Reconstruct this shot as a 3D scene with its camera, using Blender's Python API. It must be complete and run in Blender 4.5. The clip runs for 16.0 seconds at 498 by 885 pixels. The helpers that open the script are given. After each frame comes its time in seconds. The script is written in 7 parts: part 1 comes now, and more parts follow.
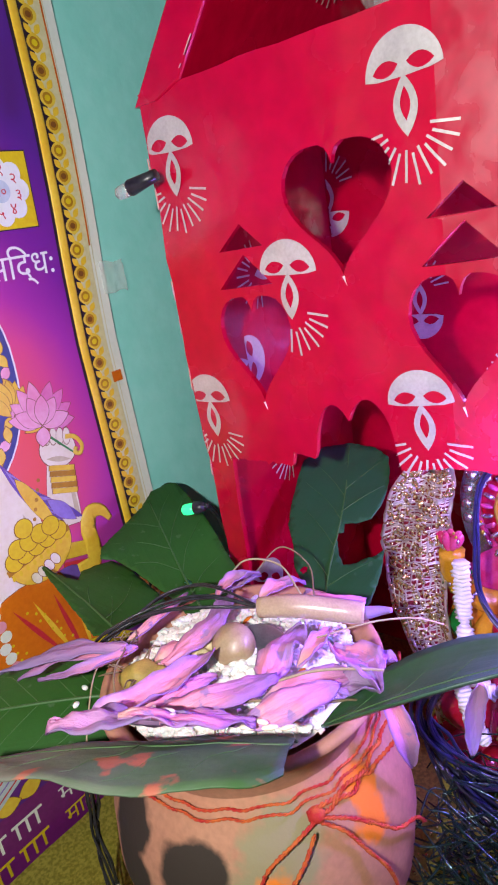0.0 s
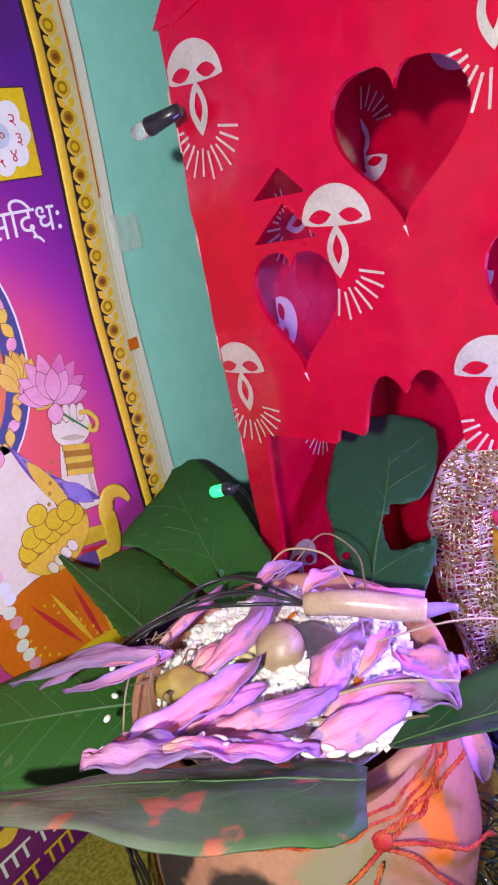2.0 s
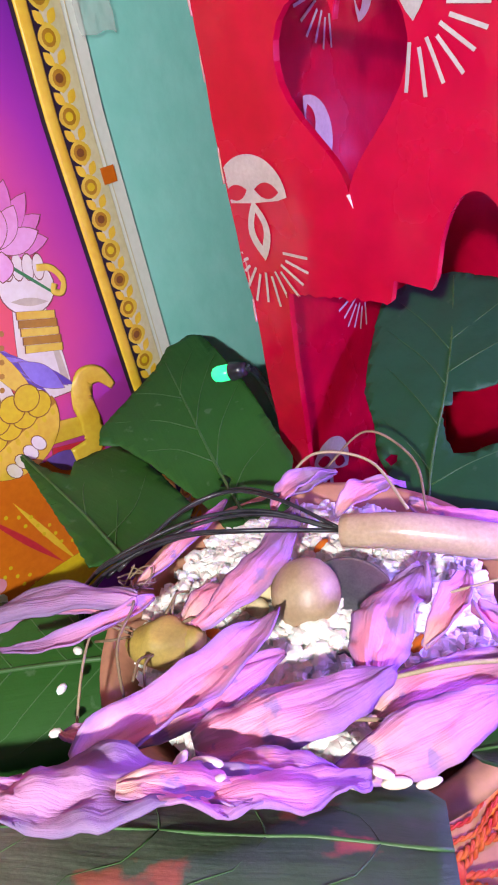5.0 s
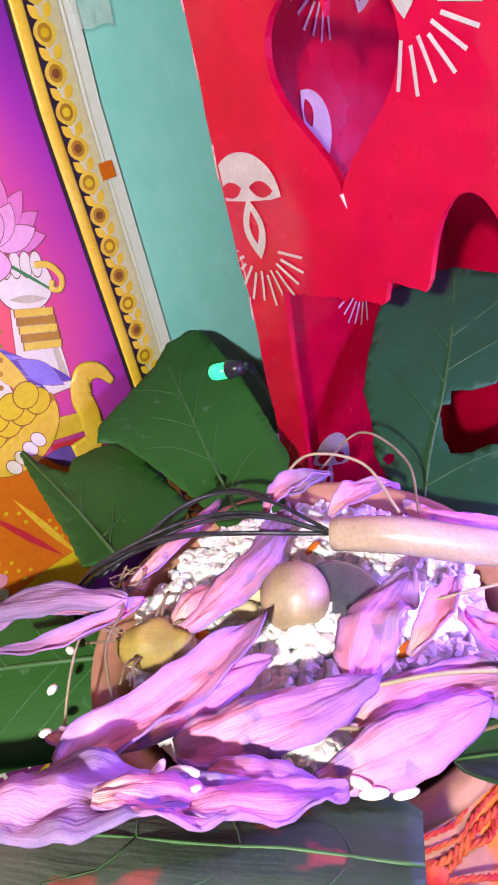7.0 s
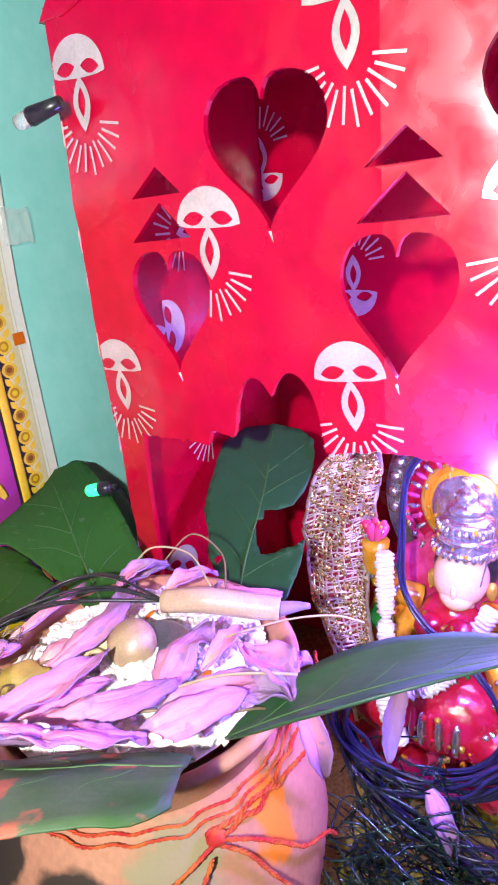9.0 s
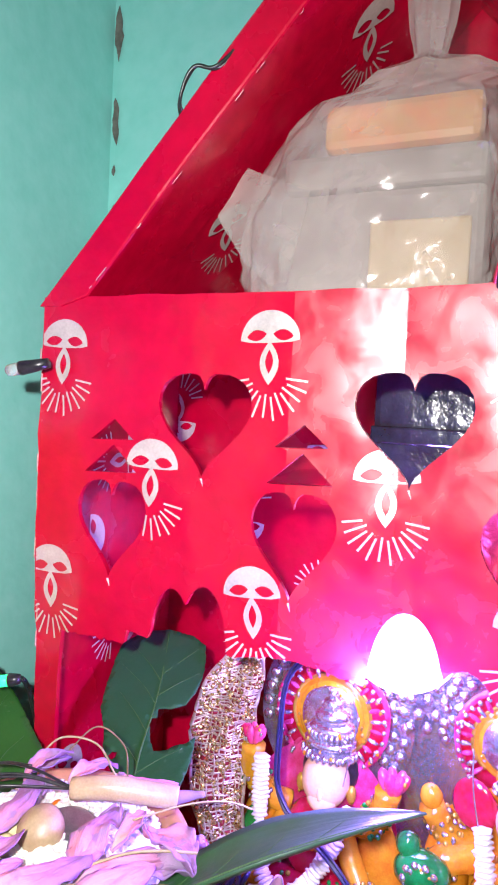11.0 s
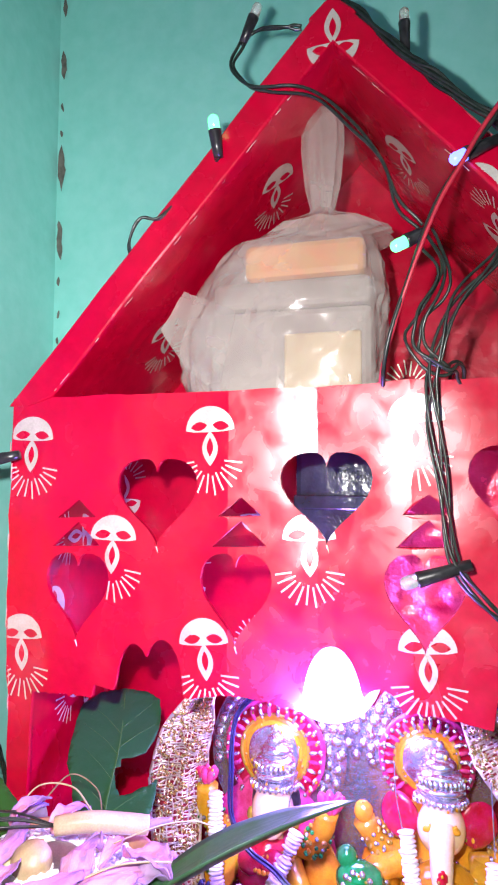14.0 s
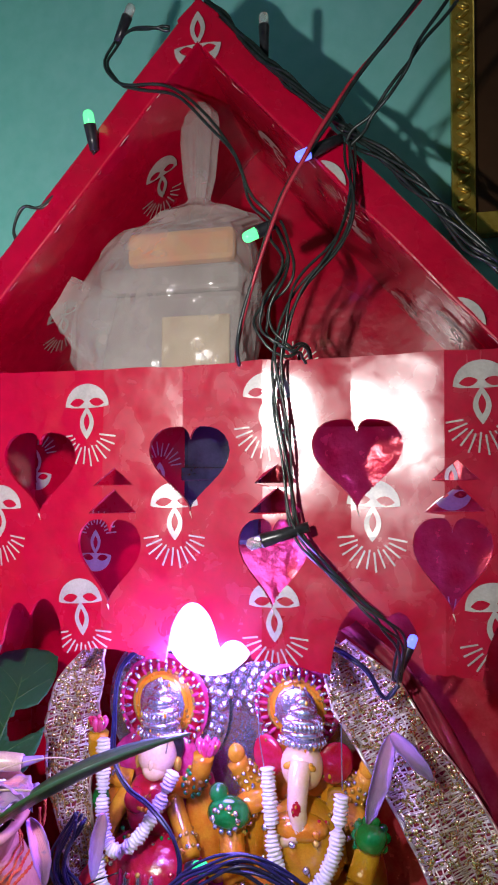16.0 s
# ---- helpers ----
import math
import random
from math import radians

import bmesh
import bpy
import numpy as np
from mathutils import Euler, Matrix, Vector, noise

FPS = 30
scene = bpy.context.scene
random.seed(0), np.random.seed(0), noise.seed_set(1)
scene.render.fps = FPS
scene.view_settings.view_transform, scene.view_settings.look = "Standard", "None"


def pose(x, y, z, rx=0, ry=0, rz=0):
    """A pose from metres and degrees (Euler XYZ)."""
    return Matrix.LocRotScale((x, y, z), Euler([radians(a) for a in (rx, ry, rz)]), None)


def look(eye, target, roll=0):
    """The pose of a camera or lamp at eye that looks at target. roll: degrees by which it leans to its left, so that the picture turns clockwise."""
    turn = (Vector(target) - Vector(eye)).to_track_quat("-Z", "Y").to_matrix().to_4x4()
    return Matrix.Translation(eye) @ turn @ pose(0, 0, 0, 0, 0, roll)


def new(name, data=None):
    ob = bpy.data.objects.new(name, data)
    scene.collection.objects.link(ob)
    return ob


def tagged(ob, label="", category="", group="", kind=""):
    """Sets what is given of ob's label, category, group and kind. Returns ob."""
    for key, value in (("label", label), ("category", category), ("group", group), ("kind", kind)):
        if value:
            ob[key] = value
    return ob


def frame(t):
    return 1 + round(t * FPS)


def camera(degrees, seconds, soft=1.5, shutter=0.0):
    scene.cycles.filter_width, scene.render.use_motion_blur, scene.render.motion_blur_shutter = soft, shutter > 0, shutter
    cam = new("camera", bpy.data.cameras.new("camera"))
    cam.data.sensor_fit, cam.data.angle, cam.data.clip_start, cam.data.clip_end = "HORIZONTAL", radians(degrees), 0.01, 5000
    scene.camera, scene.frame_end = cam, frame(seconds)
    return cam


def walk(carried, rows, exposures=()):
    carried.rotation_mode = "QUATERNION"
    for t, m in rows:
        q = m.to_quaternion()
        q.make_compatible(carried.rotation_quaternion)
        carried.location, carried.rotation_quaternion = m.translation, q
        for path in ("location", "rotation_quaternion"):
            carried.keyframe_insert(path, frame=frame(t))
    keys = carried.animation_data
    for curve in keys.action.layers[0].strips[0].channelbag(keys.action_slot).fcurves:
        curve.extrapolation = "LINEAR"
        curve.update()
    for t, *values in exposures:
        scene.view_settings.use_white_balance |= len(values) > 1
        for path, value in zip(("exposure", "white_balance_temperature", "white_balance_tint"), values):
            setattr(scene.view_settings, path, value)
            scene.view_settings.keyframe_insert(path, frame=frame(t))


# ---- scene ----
from mathutils import geometry

# ================= camera =================
cam = camera(42.0, 16.0, soft=2.0)
METRES, EYE, TURN = 0.45, 1.1, 41.8
ROWS = [
    (0.0, 0.0, 0.0, 0.0, -3.12, -19.05, 9.07),
    (0.5, -0.0085, 0.0367, 0.0086, -3.73, -20.56, 9.13),
    (1.0, -0.0021, 0.0588, 0.0042, -4.72, -21.7, 9.42),
    (1.5, -0.0102, 0.0631, -0.0048, -3.58, -22.07, 9.9),
    (2.0, -0.0306, 0.0713, -0.0047, -3.34, -22.47, 9.96),
    (2.5, -0.0284, 0.0934, -0.0088, -3.29, -22.78, 10.21),
    (3.0, -0.0172, 0.1322, -0.0266, -2.77, -23.84, 10.53),
    (3.5, -0.0287, 0.1543, -0.0455, -2.52, -25.45, 10.46),
    (6.0, -0.0258, 0.2363, -0.0921, -1.47, -33.88, 10.62),
    (6.5, -0.0207, 0.2259, -0.0875, -1.25, -33.64, 10.76),
    (7.0, -0.0195, 0.2215, -0.0787, -0.7, -32.84, 11.01),
    (7.5, -0.0174, 0.2114, -0.0782, -1.02, -32.49, 11.0),
    (8.0, -0.0134, 0.1741, -0.073, -2.54, -30.65, 9.97),
    (8.5, 0.0113, 0.1093, -0.0601, -5.67, -25.28, 7.51),
    (9.0, 0.0163, 0.0548, -0.0296, -8.15, -20.99, 5.11),
    (9.5, 0.0174, 0.038, -0.0088, -10.14, -18.53, 3.69),
    (10.0, -0.0027, 0.019, 0.0059, -12.86, -13.61, 0.73),
    (12.5, -0.1338, -0.1734, 0.0137, -24.41, 5.45, -2.42),
    (13.0, -0.1411, -0.1729, 0.0115, -24.77, 4.76, -1.81),
    (13.5, -0.1457, -0.1808, 0.0134, -24.82, 3.92, -0.34),
    (14.0, -0.1356, -0.1876, 0.0149, -25.83, 3.78, -0.27),
    (14.5, -0.1227, -0.2133, 0.0152, -26.13, 3.55, -0.33),
    (15.0, -0.0887, -0.245, 0.0099, -26.46, 2.7, -0.27),
    (15.5, -0.0657, -0.2833, 0.0106, -26.7, 2.44, -0.24),
    (16.0, -0.0451, -0.3059, 0.0045, -27.53, 2.06, -0.2),
]
EXPOSURES = [(0.0, -0.5), (2.0, -0.45), (3.5, -0.38), (6.0, -0.02), (6.5, 0.28), (7.0, -0.08), (8.0, -0.18), (8.5, -0.30), (9.0, 0.08), (9.5, 0.22), (10.0, -0.2), (12.5, 0.68), (13.5, 0.64), (14.0, 0.34), (14.5, -0.08), (15.0, -0.50), (16.0, -0.60)]
walk(cam, [(t, pose(0, 0, EYE, 0, 0, TURN) @ pose(METRES * x, METRES * y, METRES * z, 90 + pitch, roll, yaw))
           for t, x, y, z, yaw, pitch, roll in ROWS], EXPOSURES)

# ================= light =================
world = bpy.data.worlds.new("dim_room")
world.use_nodes = True
world.node_tree.nodes["Background"].inputs[0].default_value = (0.8, 0.9, 1.0, 1)
world.node_tree.nodes["Background"].inputs[1].default_value = 0.02
scene.world = world


def lamp(name, kind, place, target, power, colour, size):
    data = bpy.data.lights.new(name, kind)
    data.energy, data.color = power, colour
    if kind == "AREA":
        data.shape, data.size = "DISK", size
    else:
        data.shadow_soft_size = size
    ob = new(name, data)
    ob.matrix_world = look(place, target)
    return ob


TORCH = (-0.018, -0.080, 1.138)
lamp("hand_torch", "AREA", TORCH, (-0.26, 0.22, 1.03), 2.15, (1.0, 0.97, 0.95), 0.012)
# violet-white helper lamp in mid-air before the front panel, adds the bulb's glow
lamp("bulb_glow_helper", "POINT", (-0.045, 0.203, 0.987), (0, 0, 0), 1.9, (0.30, 0.17, 1.0), 0.012)
# weak overhead fill, added to lift the dark; no fitting stands there
lamp("room_fill", "AREA", (0.9, -0.6, 2.4), (0, 0.2, 1.0), 1.6, (0.9, 0.97, 1.0), 0.6)

# ================= materials =================
MATS = {}


def mat(name, base, rough=0.5, metal=0.0, second=None, scale=60.0, amount=0.5, bump=0.0, bump_scale=200.0,
        emit=None, emit_power=0.0, coat=0.0, trans=0.0, fine=True, subsurface=0.0, rough_var=0.0, distort=0.0):
    """A principled material with two scales of colour variation, fine relief and uneven gloss."""
    m = bpy.data.materials.new(name)
    m.use_nodes = True
    nt = m.node_tree
    p = nt.nodes["Principled BSDF"]
    p.inputs["Base Color"].default_value = (*base, 1)
    p.inputs["Roughness"].default_value = rough
    p.inputs["Metallic"].default_value = metal
    p.inputs["Coat Weight"].default_value = coat
    p.inputs["Transmission Weight"].default_value = trans
    p.inputs["Subsurface Weight"].default_value = subsurface
    p.inputs["Subsurface Radius"].default_value = (0.004, 0.002, 0.002)
    geo = nt.nodes.new("ShaderNodeNewGeometry")
    if second is not None:
        n1 = nt.nodes.new("ShaderNodeTexNoise")
        n1.inputs["Scale"].default_value = scale
        n1.inputs["Detail"].default_value = 8
        n1.inputs["Distortion"].default_value = distort
        nt.links.new(geo.outputs["Position"], n1.inputs["Vector"])
        ramp = nt.nodes.new("ShaderNodeValToRGB")
        ramp.color_ramp.elements[0].position = 0.5 - 0.25 * amount
        ramp.color_ramp.elements[1].position = 0.5 + 0.25 * amount
        ramp.color_ramp.elements[0].color = (*base, 1)
        ramp.color_ramp.elements[1].color = (*second, 1)
        nt.links.new(n1.outputs["Fac"], ramp.inputs["Fac"])
        out = ramp.outputs["Color"]
        if fine:
            n2 = nt.nodes.new("ShaderNodeTexNoise")
            n2.inputs["Scale"].default_value = scale * 9
            n2.inputs["Detail"].default_value = 4
            nt.links.new(geo.outputs["Position"], n2.inputs["Vector"])
            mix = nt.nodes.new("ShaderNodeMix")
            mix.data_type, mix.blend_type = "RGBA", "OVERLAY"
            mix.inputs["Factor"].default_value = 0.25
            nt.links.new(out, mix.inputs["A"])
            nt.links.new(n2.outputs["Fac"], mix.inputs["B"])
            out = mix.outputs["Result"]
        nt.links.new(out, p.inputs["Base Color"])
    if rough_var:
        n3 = nt.nodes.new("ShaderNodeTexNoise")
        n3.inputs["Scale"].default_value = scale * 1.7
        n3.inputs["Detail"].default_value = 5
        nt.links.new(geo.outputs["Position"], n3.inputs["Vector"])
        rng = nt.nodes.new("ShaderNodeMapRange")
        rng.inputs["From Min"].default_value, rng.inputs["From Max"].default_value = 0.3, 0.7
        rng.inputs["To Min"].default_value, rng.inputs["To Max"].default_value = max(rough - rough_var, 0.03), rough + rough_var
        nt.links.new(n3.outputs["Fac"], rng.inputs["Value"])
        nt.links.new(rng.outputs["Result"], p.inputs["Roughness"])
    if bump:
        n4 = nt.nodes.new("ShaderNodeTexNoise")
        n4.inputs["Scale"].default_value = bump_scale
        n4.inputs["Detail"].default_value = 5
        nt.links.new(geo.outputs["Position"], n4.inputs["Vector"])
        b = nt.nodes.new("ShaderNodeBump")
        b.inputs["Strength"].default_value = bump
        b.inputs["Distance"].default_value = 0.15 / bump_scale
        nt.links.new(n4.outputs["Fac"], b.inputs["Height"])
        nt.links.new(b.outputs["Normal"], p.inputs["Normal"])
    if emit is not None:
        p.inputs["Emission Color"].default_value = (*emit, 1)
        p.inputs["Emission Strength"].default_value = emit_power
    MATS[name] = m
    return m


WALL = mat("teal_paint", (0.27, 0.72, 0.66), 0.42, second=(0.31, 0.78, 0.72), scale=9, amount=1.2, bump=0.25, bump_scale=140, rough_var=0.08)
BARE = mat("bare_plaster", (0.10, 0.10, 0.09), 0.9, second=(0.2, 0.19, 0.17), scale=150, bump=0.6)
RED = mat("red_gift_paper", (0.42, 0.000, 0.020), 0.25, second=(0.50, 0.001, 0.032), scale=14, amount=1.0, bump=0.40, bump_scale=32, coat=0.35, rough_var=0.09, distort=0.6)
FOIL = mat("crumpled_red_foil", (0.60, 0.02, 0.05), 0.22, 0.35, second=(0.75, 0.10, 0.13), scale=60, amount=0.8, bump=1.0, bump_scale=120, rough_var=0.08)
CARD = mat("torn_card", (0.62, 0.45, 0.35), 0.85, second=(0.8, 0.7, 0.62), scale=200)
WORN = mat("worn_paper_edge", (0.50, 0.22, 0.20), 0.85, second=(0.66, 0.44, 0.38), scale=260)
SILVER = mat("silver_print", (0.60, 0.57, 0.53), 0.40, 0.30, second=(0.50, 0.47, 0.44), scale=90, bump=0.15)
BLACK = mat("black_plastic", (0.012, 0.012, 0.014), 0.32, second=(0.03, 0.03, 0.035), scale=300)
WIRE = mat("dark_green_wire", (0.010, 0.016, 0.014), 0.3, second=(0.02, 0.03, 0.026), scale=300)
BLUEWIRE = mat("blue_wire", (0.012, 0.012, 0.05), 0.3, second=(0.02, 0.02, 0.08), scale=300)
REDWIRE = mat("red_wire", (0.45, 0.03, 0.05), 0.35, second=(0.35, 0.02, 0.04), scale=300)
CLEAR = mat("clear_led", (0.85, 0.87, 0.85), 0.12, trans=0.75)
GREENLED = mat("green_led", (0.03, 0.16, 0.06), 0.2, emit=(0.03, 1.0, 0.32), emit_power=2.2)
PALELED = mat("pale_green_led", (0.06, 0.18, 0.08), 0.2, emit=(0.12, 1.0, 0.32), emit_power=2.4)
BLUELED = mat("blue_led", (0.04, 0.04, 0.16), 0.2, emit=(0.09, 0.12, 1.0), emit_power=5.0)
BULB = mat("bulb_glass", (0.9, 0.9, 1.0), 0.3, emit=(0.38, 0.24, 1.0), emit_power=26.0)
BRASS = mat("brass_base", (0.6, 0.55, 0.45), 0.35, 0.9, second=(0.5, 0.45, 0.35), scale=200)
RICE = mat("rice_grain", (0.88, 0.87, 0.82), 0.3, second=(0.80, 0.79, 0.73), scale=300, subsurface=0.3)
SEED = mat("pale_seed", (0.82, 0.68, 0.52), 0.45, second=(0.86, 0.76, 0.64), scale=250)
NUT = mat("betel_nut", (0.33, 0.22, 0.13), 0.42, second=(0.44, 0.33, 0.2), scale=110, amount=1.0, bump=0.4, bump_scale=260, coat=0.2)
TURM = mat("turmeric_root", (0.42, 0.30, 0.06), 0.6, second=(0.30, 0.22, 0.05), scale=160, bump=0.6)
PEA = mat("yellow_pea", (0.65, 0.52, 0.28), 0.45, second=(0.72, 0.6, 0.36), scale=200)
STICK = mat("pale_stem", (0.52, 0.39, 0.27), 0.28, second=(0.44, 0.31, 0.20), scale=120, bump=0.3, coat=0.3)
DRY = mat("dry_stalk", (0.27, 0.19, 0.11), 0.7, second=(0.18, 0.12, 0.07), scale=260, bump=0.4)
STALK = mat("pale_stalk", (0.36, 0.29, 0.18), 0.6, second=(0.42, 0.33, 0.2), scale=260, bump=0.4)
THREAD = mat("red_orange_thread", (0.42, 0.015, 0.012), 0.8, second=(0.55, 0.12, 0.02), scale=200, amount=0.5, bump=0.7, bump_scale=900)
COIN = mat("steel_coin", (0.45, 0.45, 0.47), 0.3, 0.9, second=(0.35, 0.35, 0.38), scale=200)
RED_CREASED = mat("creased_red_paper", (0.42, 0.001, 0.020), 0.40, second=(0.50, 0.004, 0.040), scale=26, amount=0.8, bump=0.30, bump_scale=70, coat=1.0, rough_var=0.14, distort=1.0)
gloss = RED_CREASED.node_tree.nodes["Principled BSDF"].inputs
gloss["Specular IOR Level"].default_value, gloss["Coat IOR"].default_value, gloss["Coat Roughness"].default_value = 0.2, 2.1, 0.22
RED.node_tree.nodes["Principled BSDF"].inputs["Coat Roughness"].default_value = 0.10
nt = RED_CREASED.node_tree
geo_c, cloud, spread_c = nt.nodes.new("ShaderNodeNewGeometry"), nt.nodes.new("ShaderNodeTexNoise"), nt.nodes.new("ShaderNodeMapRange")
cloud.inputs["Scale"].default_value, cloud.inputs["Detail"].default_value, cloud.inputs["Distortion"].default_value = 62, 9, 0.7
spread_c.inputs["From Min"].default_value, spread_c.inputs["From Max"].default_value = 0.35, 0.65
spread_c.inputs["To Min"].default_value, spread_c.inputs["To Max"].default_value = 0.16, 0.32
nt.links.new(geo_c.outputs["Position"], cloud.inputs["Vector"])
nt.links.new(cloud.outputs["Fac"], spread_c.inputs["Value"])
nt.links.new(spread_c.outputs["Result"], nt.nodes["Principled BSDF"].inputs["Coat Roughness"])
OLIVE = mat("olive_brocade", (0.20, 0.19, 0.02), 0.35, 0.2, second=(0.36, 0.33, 0.05), scale=500, amount=0.4, bump=0.8, bump_scale=700)
FLOORM = mat("grey_floor", (0.32, 0.31, 0.29), 0.5, second=(0.26, 0.25, 0.24), scale=6, bump=0.1)
CEIL = mat("white_ceiling", (0.75, 0.75, 0.72), 0.8, second=(0.7, 0.7, 0.68), scale=6)
WOOD = mat("table_wood", (0.22, 0.12, 0.06), 0.5, second=(0.3, 0.17, 0.09), scale=22, bump=0.3, distort=2.0)
GOLD = mat("gold_lacquer", (0.62, 0.40, 0.06), 0.25, 0.6, second=(0.75, 0.52, 0.10), scale=200, bump=0.4, bump_scale=500)
DARKPIC = mat("dark_picture", (0.030, 0.018, 0.014), 0.15, second=(0.10, 0.045, 0.02), scale=7, amount=1.5)
ROBE = mat("red_lacquer", (0.42, 0.006, 0.02), 0.16, second=(0.50, 0.012, 0.07), scale=150, coat=0.7, bump=1.0, bump_scale=230)
PINKL = mat("pink_lacquer", (0.50, 0.02, 0.10), 0.2, second=(0.60, 0.06, 0.22), scale=150, coat=0.6, bump=0.9, bump_scale=260)
ORANGE = mat("orange_lacquer", (0.60, 0.16, 0.01), 0.16, second=(0.68, 0.36, 0.02), scale=110, amount=0.9, coat=0.7, bump=1.0, bump_scale=220)
YELLOW = mat("yellow_lacquer", (0.66, 0.38, 0.02), 0.14, second=(0.52, 0.20, 0.01), scale=110, amount=0.9, coat=0.7, bump=1.0, bump_scale=220)
FLESH = mat("pale_lacquer", (0.78, 0.55, 0.42), 0.2, second=(0.8, 0.6, 0.3), scale=60, coat=0.5)
CHROME = mat("silver_paint", (0.72, 0.72, 0.76), 0.22, 0.9, second=(0.55, 0.55, 0.62), scale=260, bump=1.0, bump_scale=330)
GREENG = mat("green_lacquer", (0.008, 0.15, 0.025), 0.1, second=(0.01, 0.26, 0.05), scale=120, coat=0.8)
GARL = mat("white_bead", (0.85, 0.85, 0.82), 0.6, second=(0.78, 0.78, 0.76), scale=300)
SEQUIN = mat("gold_sequin", (0.78, 0.62, 0.25), 0.18, 0.95, second=(0.85, 0.75, 0.45), scale=400)
NETM = mat("silver_gold_lace", (0.66, 0.58, 0.46), 0.28, 0.75, second=(0.78, 0.74, 0.70), scale=240, amount=0.5, bump=0.6, bump_scale=900)
NETRED = mat("maroon_lining", (0.22, 0.01, 0.03), 0.6, second=(0.30, 0.02, 0.05), scale=120, bump=0.5)
PLASTIC = mat("thin_plastic", (0.42, 0.37, 0.35), 0.08, second=(0.54, 0.49, 0.46), scale=30, bump=1.0, bump_scale=45, coat=1.0, fine=False)
PLASTIC.node_tree.nodes["Principled BSDF"].inputs["Alpha"].default_value = 0.46
SWEET = mat("cream_sweet", (0.60, 0.46, 0.24), 0.6, second=(0.66, 0.5, 0.28), scale=120)
ORANGELID = mat("orange_label", (0.85, 0.24, 0.01), 0.4, second=(0.75, 0.35, 0.05), scale=100)
PALEBOX = mat("pale_box", (0.27, 0.22, 0.20), 0.5, second=(0.33, 0.28, 0.25), scale=60)
NAVY = mat("dark_wrap", (0.015, 0.017, 0.03), 0.15, second=(0.03, 0.035, 0.06), scale=60, bump=0.5, bump_scale=60, coat=0.4)
TAPE = mat("clear_tape", (0.80, 0.88, 0.86), 0.08, bump=1.0, bump_scale=90, coat=1.0)
TAPE.node_tree.nodes["Principled BSDF"].inputs["Alpha"].default_value = 0.35


def print_mat(name, base, second=None, rough=0.33):
    return mat("print_" + name, base, rough, second=second or tuple(c * 0.8 for c in base), scale=45, amount=1.3, bump=0.05)


P_WHITE = print_mat("white", (0.78, 0.80, 0.76), (0.7, 0.76, 0.72))
P_YELLOW = print_mat("yellow", (0.75, 0.46, 0.02), (0.82, 0.58, 0.06))
P_PALEY = print_mat("pale_yellow", (0.72, 0.66, 0.40))
P_DARK = print_mat("dark", (0.025, 0.015, 0.03))
P_BROWN = print_mat("brown", (0.22, 0.08, 0.02))
P_ORANGE = print_mat("orange", (0.72, 0.20, 0.01), (0.60, 0.12, 0.01))
P_PINK = print_mat("lotus_pink", (0.70, 0.22, 0.38), (0.78, 0.48, 0.58))
P_SKIN = print_mat("cream", (0.80, 0.76, 0.60), (0.70, 0.62, 0.44))
P_SHADE = print_mat("cream_shade", (0.52, 0.44, 0.24), (0.60, 0.54, 0.36))
P_PINKDEEP = print_mat("deep_pink", (0.62, 0.12, 0.32), (0.70, 0.26, 0.44))
P_LILACDEEP = print_mat("deep_lilac", (0.10, 0.05, 0.28), (0.16, 0.09, 0.38))
P_GOLDDEEP = print_mat("deep_gold", (0.36, 0.17, 0.01), (0.46, 0.24, 0.02))
P_LILAC = print_mat("lilac", (0.18, 0.11, 0.42), (0.36, 0.28, 0.60))
P_GOLD = print_mat("gold", (0.66, 0.40, 0.02), (0.78, 0.60, 0.08))
P_NAVY = print_mat("navy", (0.05, 0.07, 0.24))
P_LIME = print_mat("lime", (0.72, 0.58, 0.02), (0.62, 0.42, 0.01))
P_RED = print_mat("red", (0.6, 0.03, 0.05))
P_GREEN = print_mat("green", (0.05, 0.25, 0.06))
P_PLUM = print_mat("plum", (0.15, 0.012, 0.14), (0.19, 0.02, 0.17))
P_BLUEPALE = print_mat("pale_blue", (0.55, 0.66, 0.72))


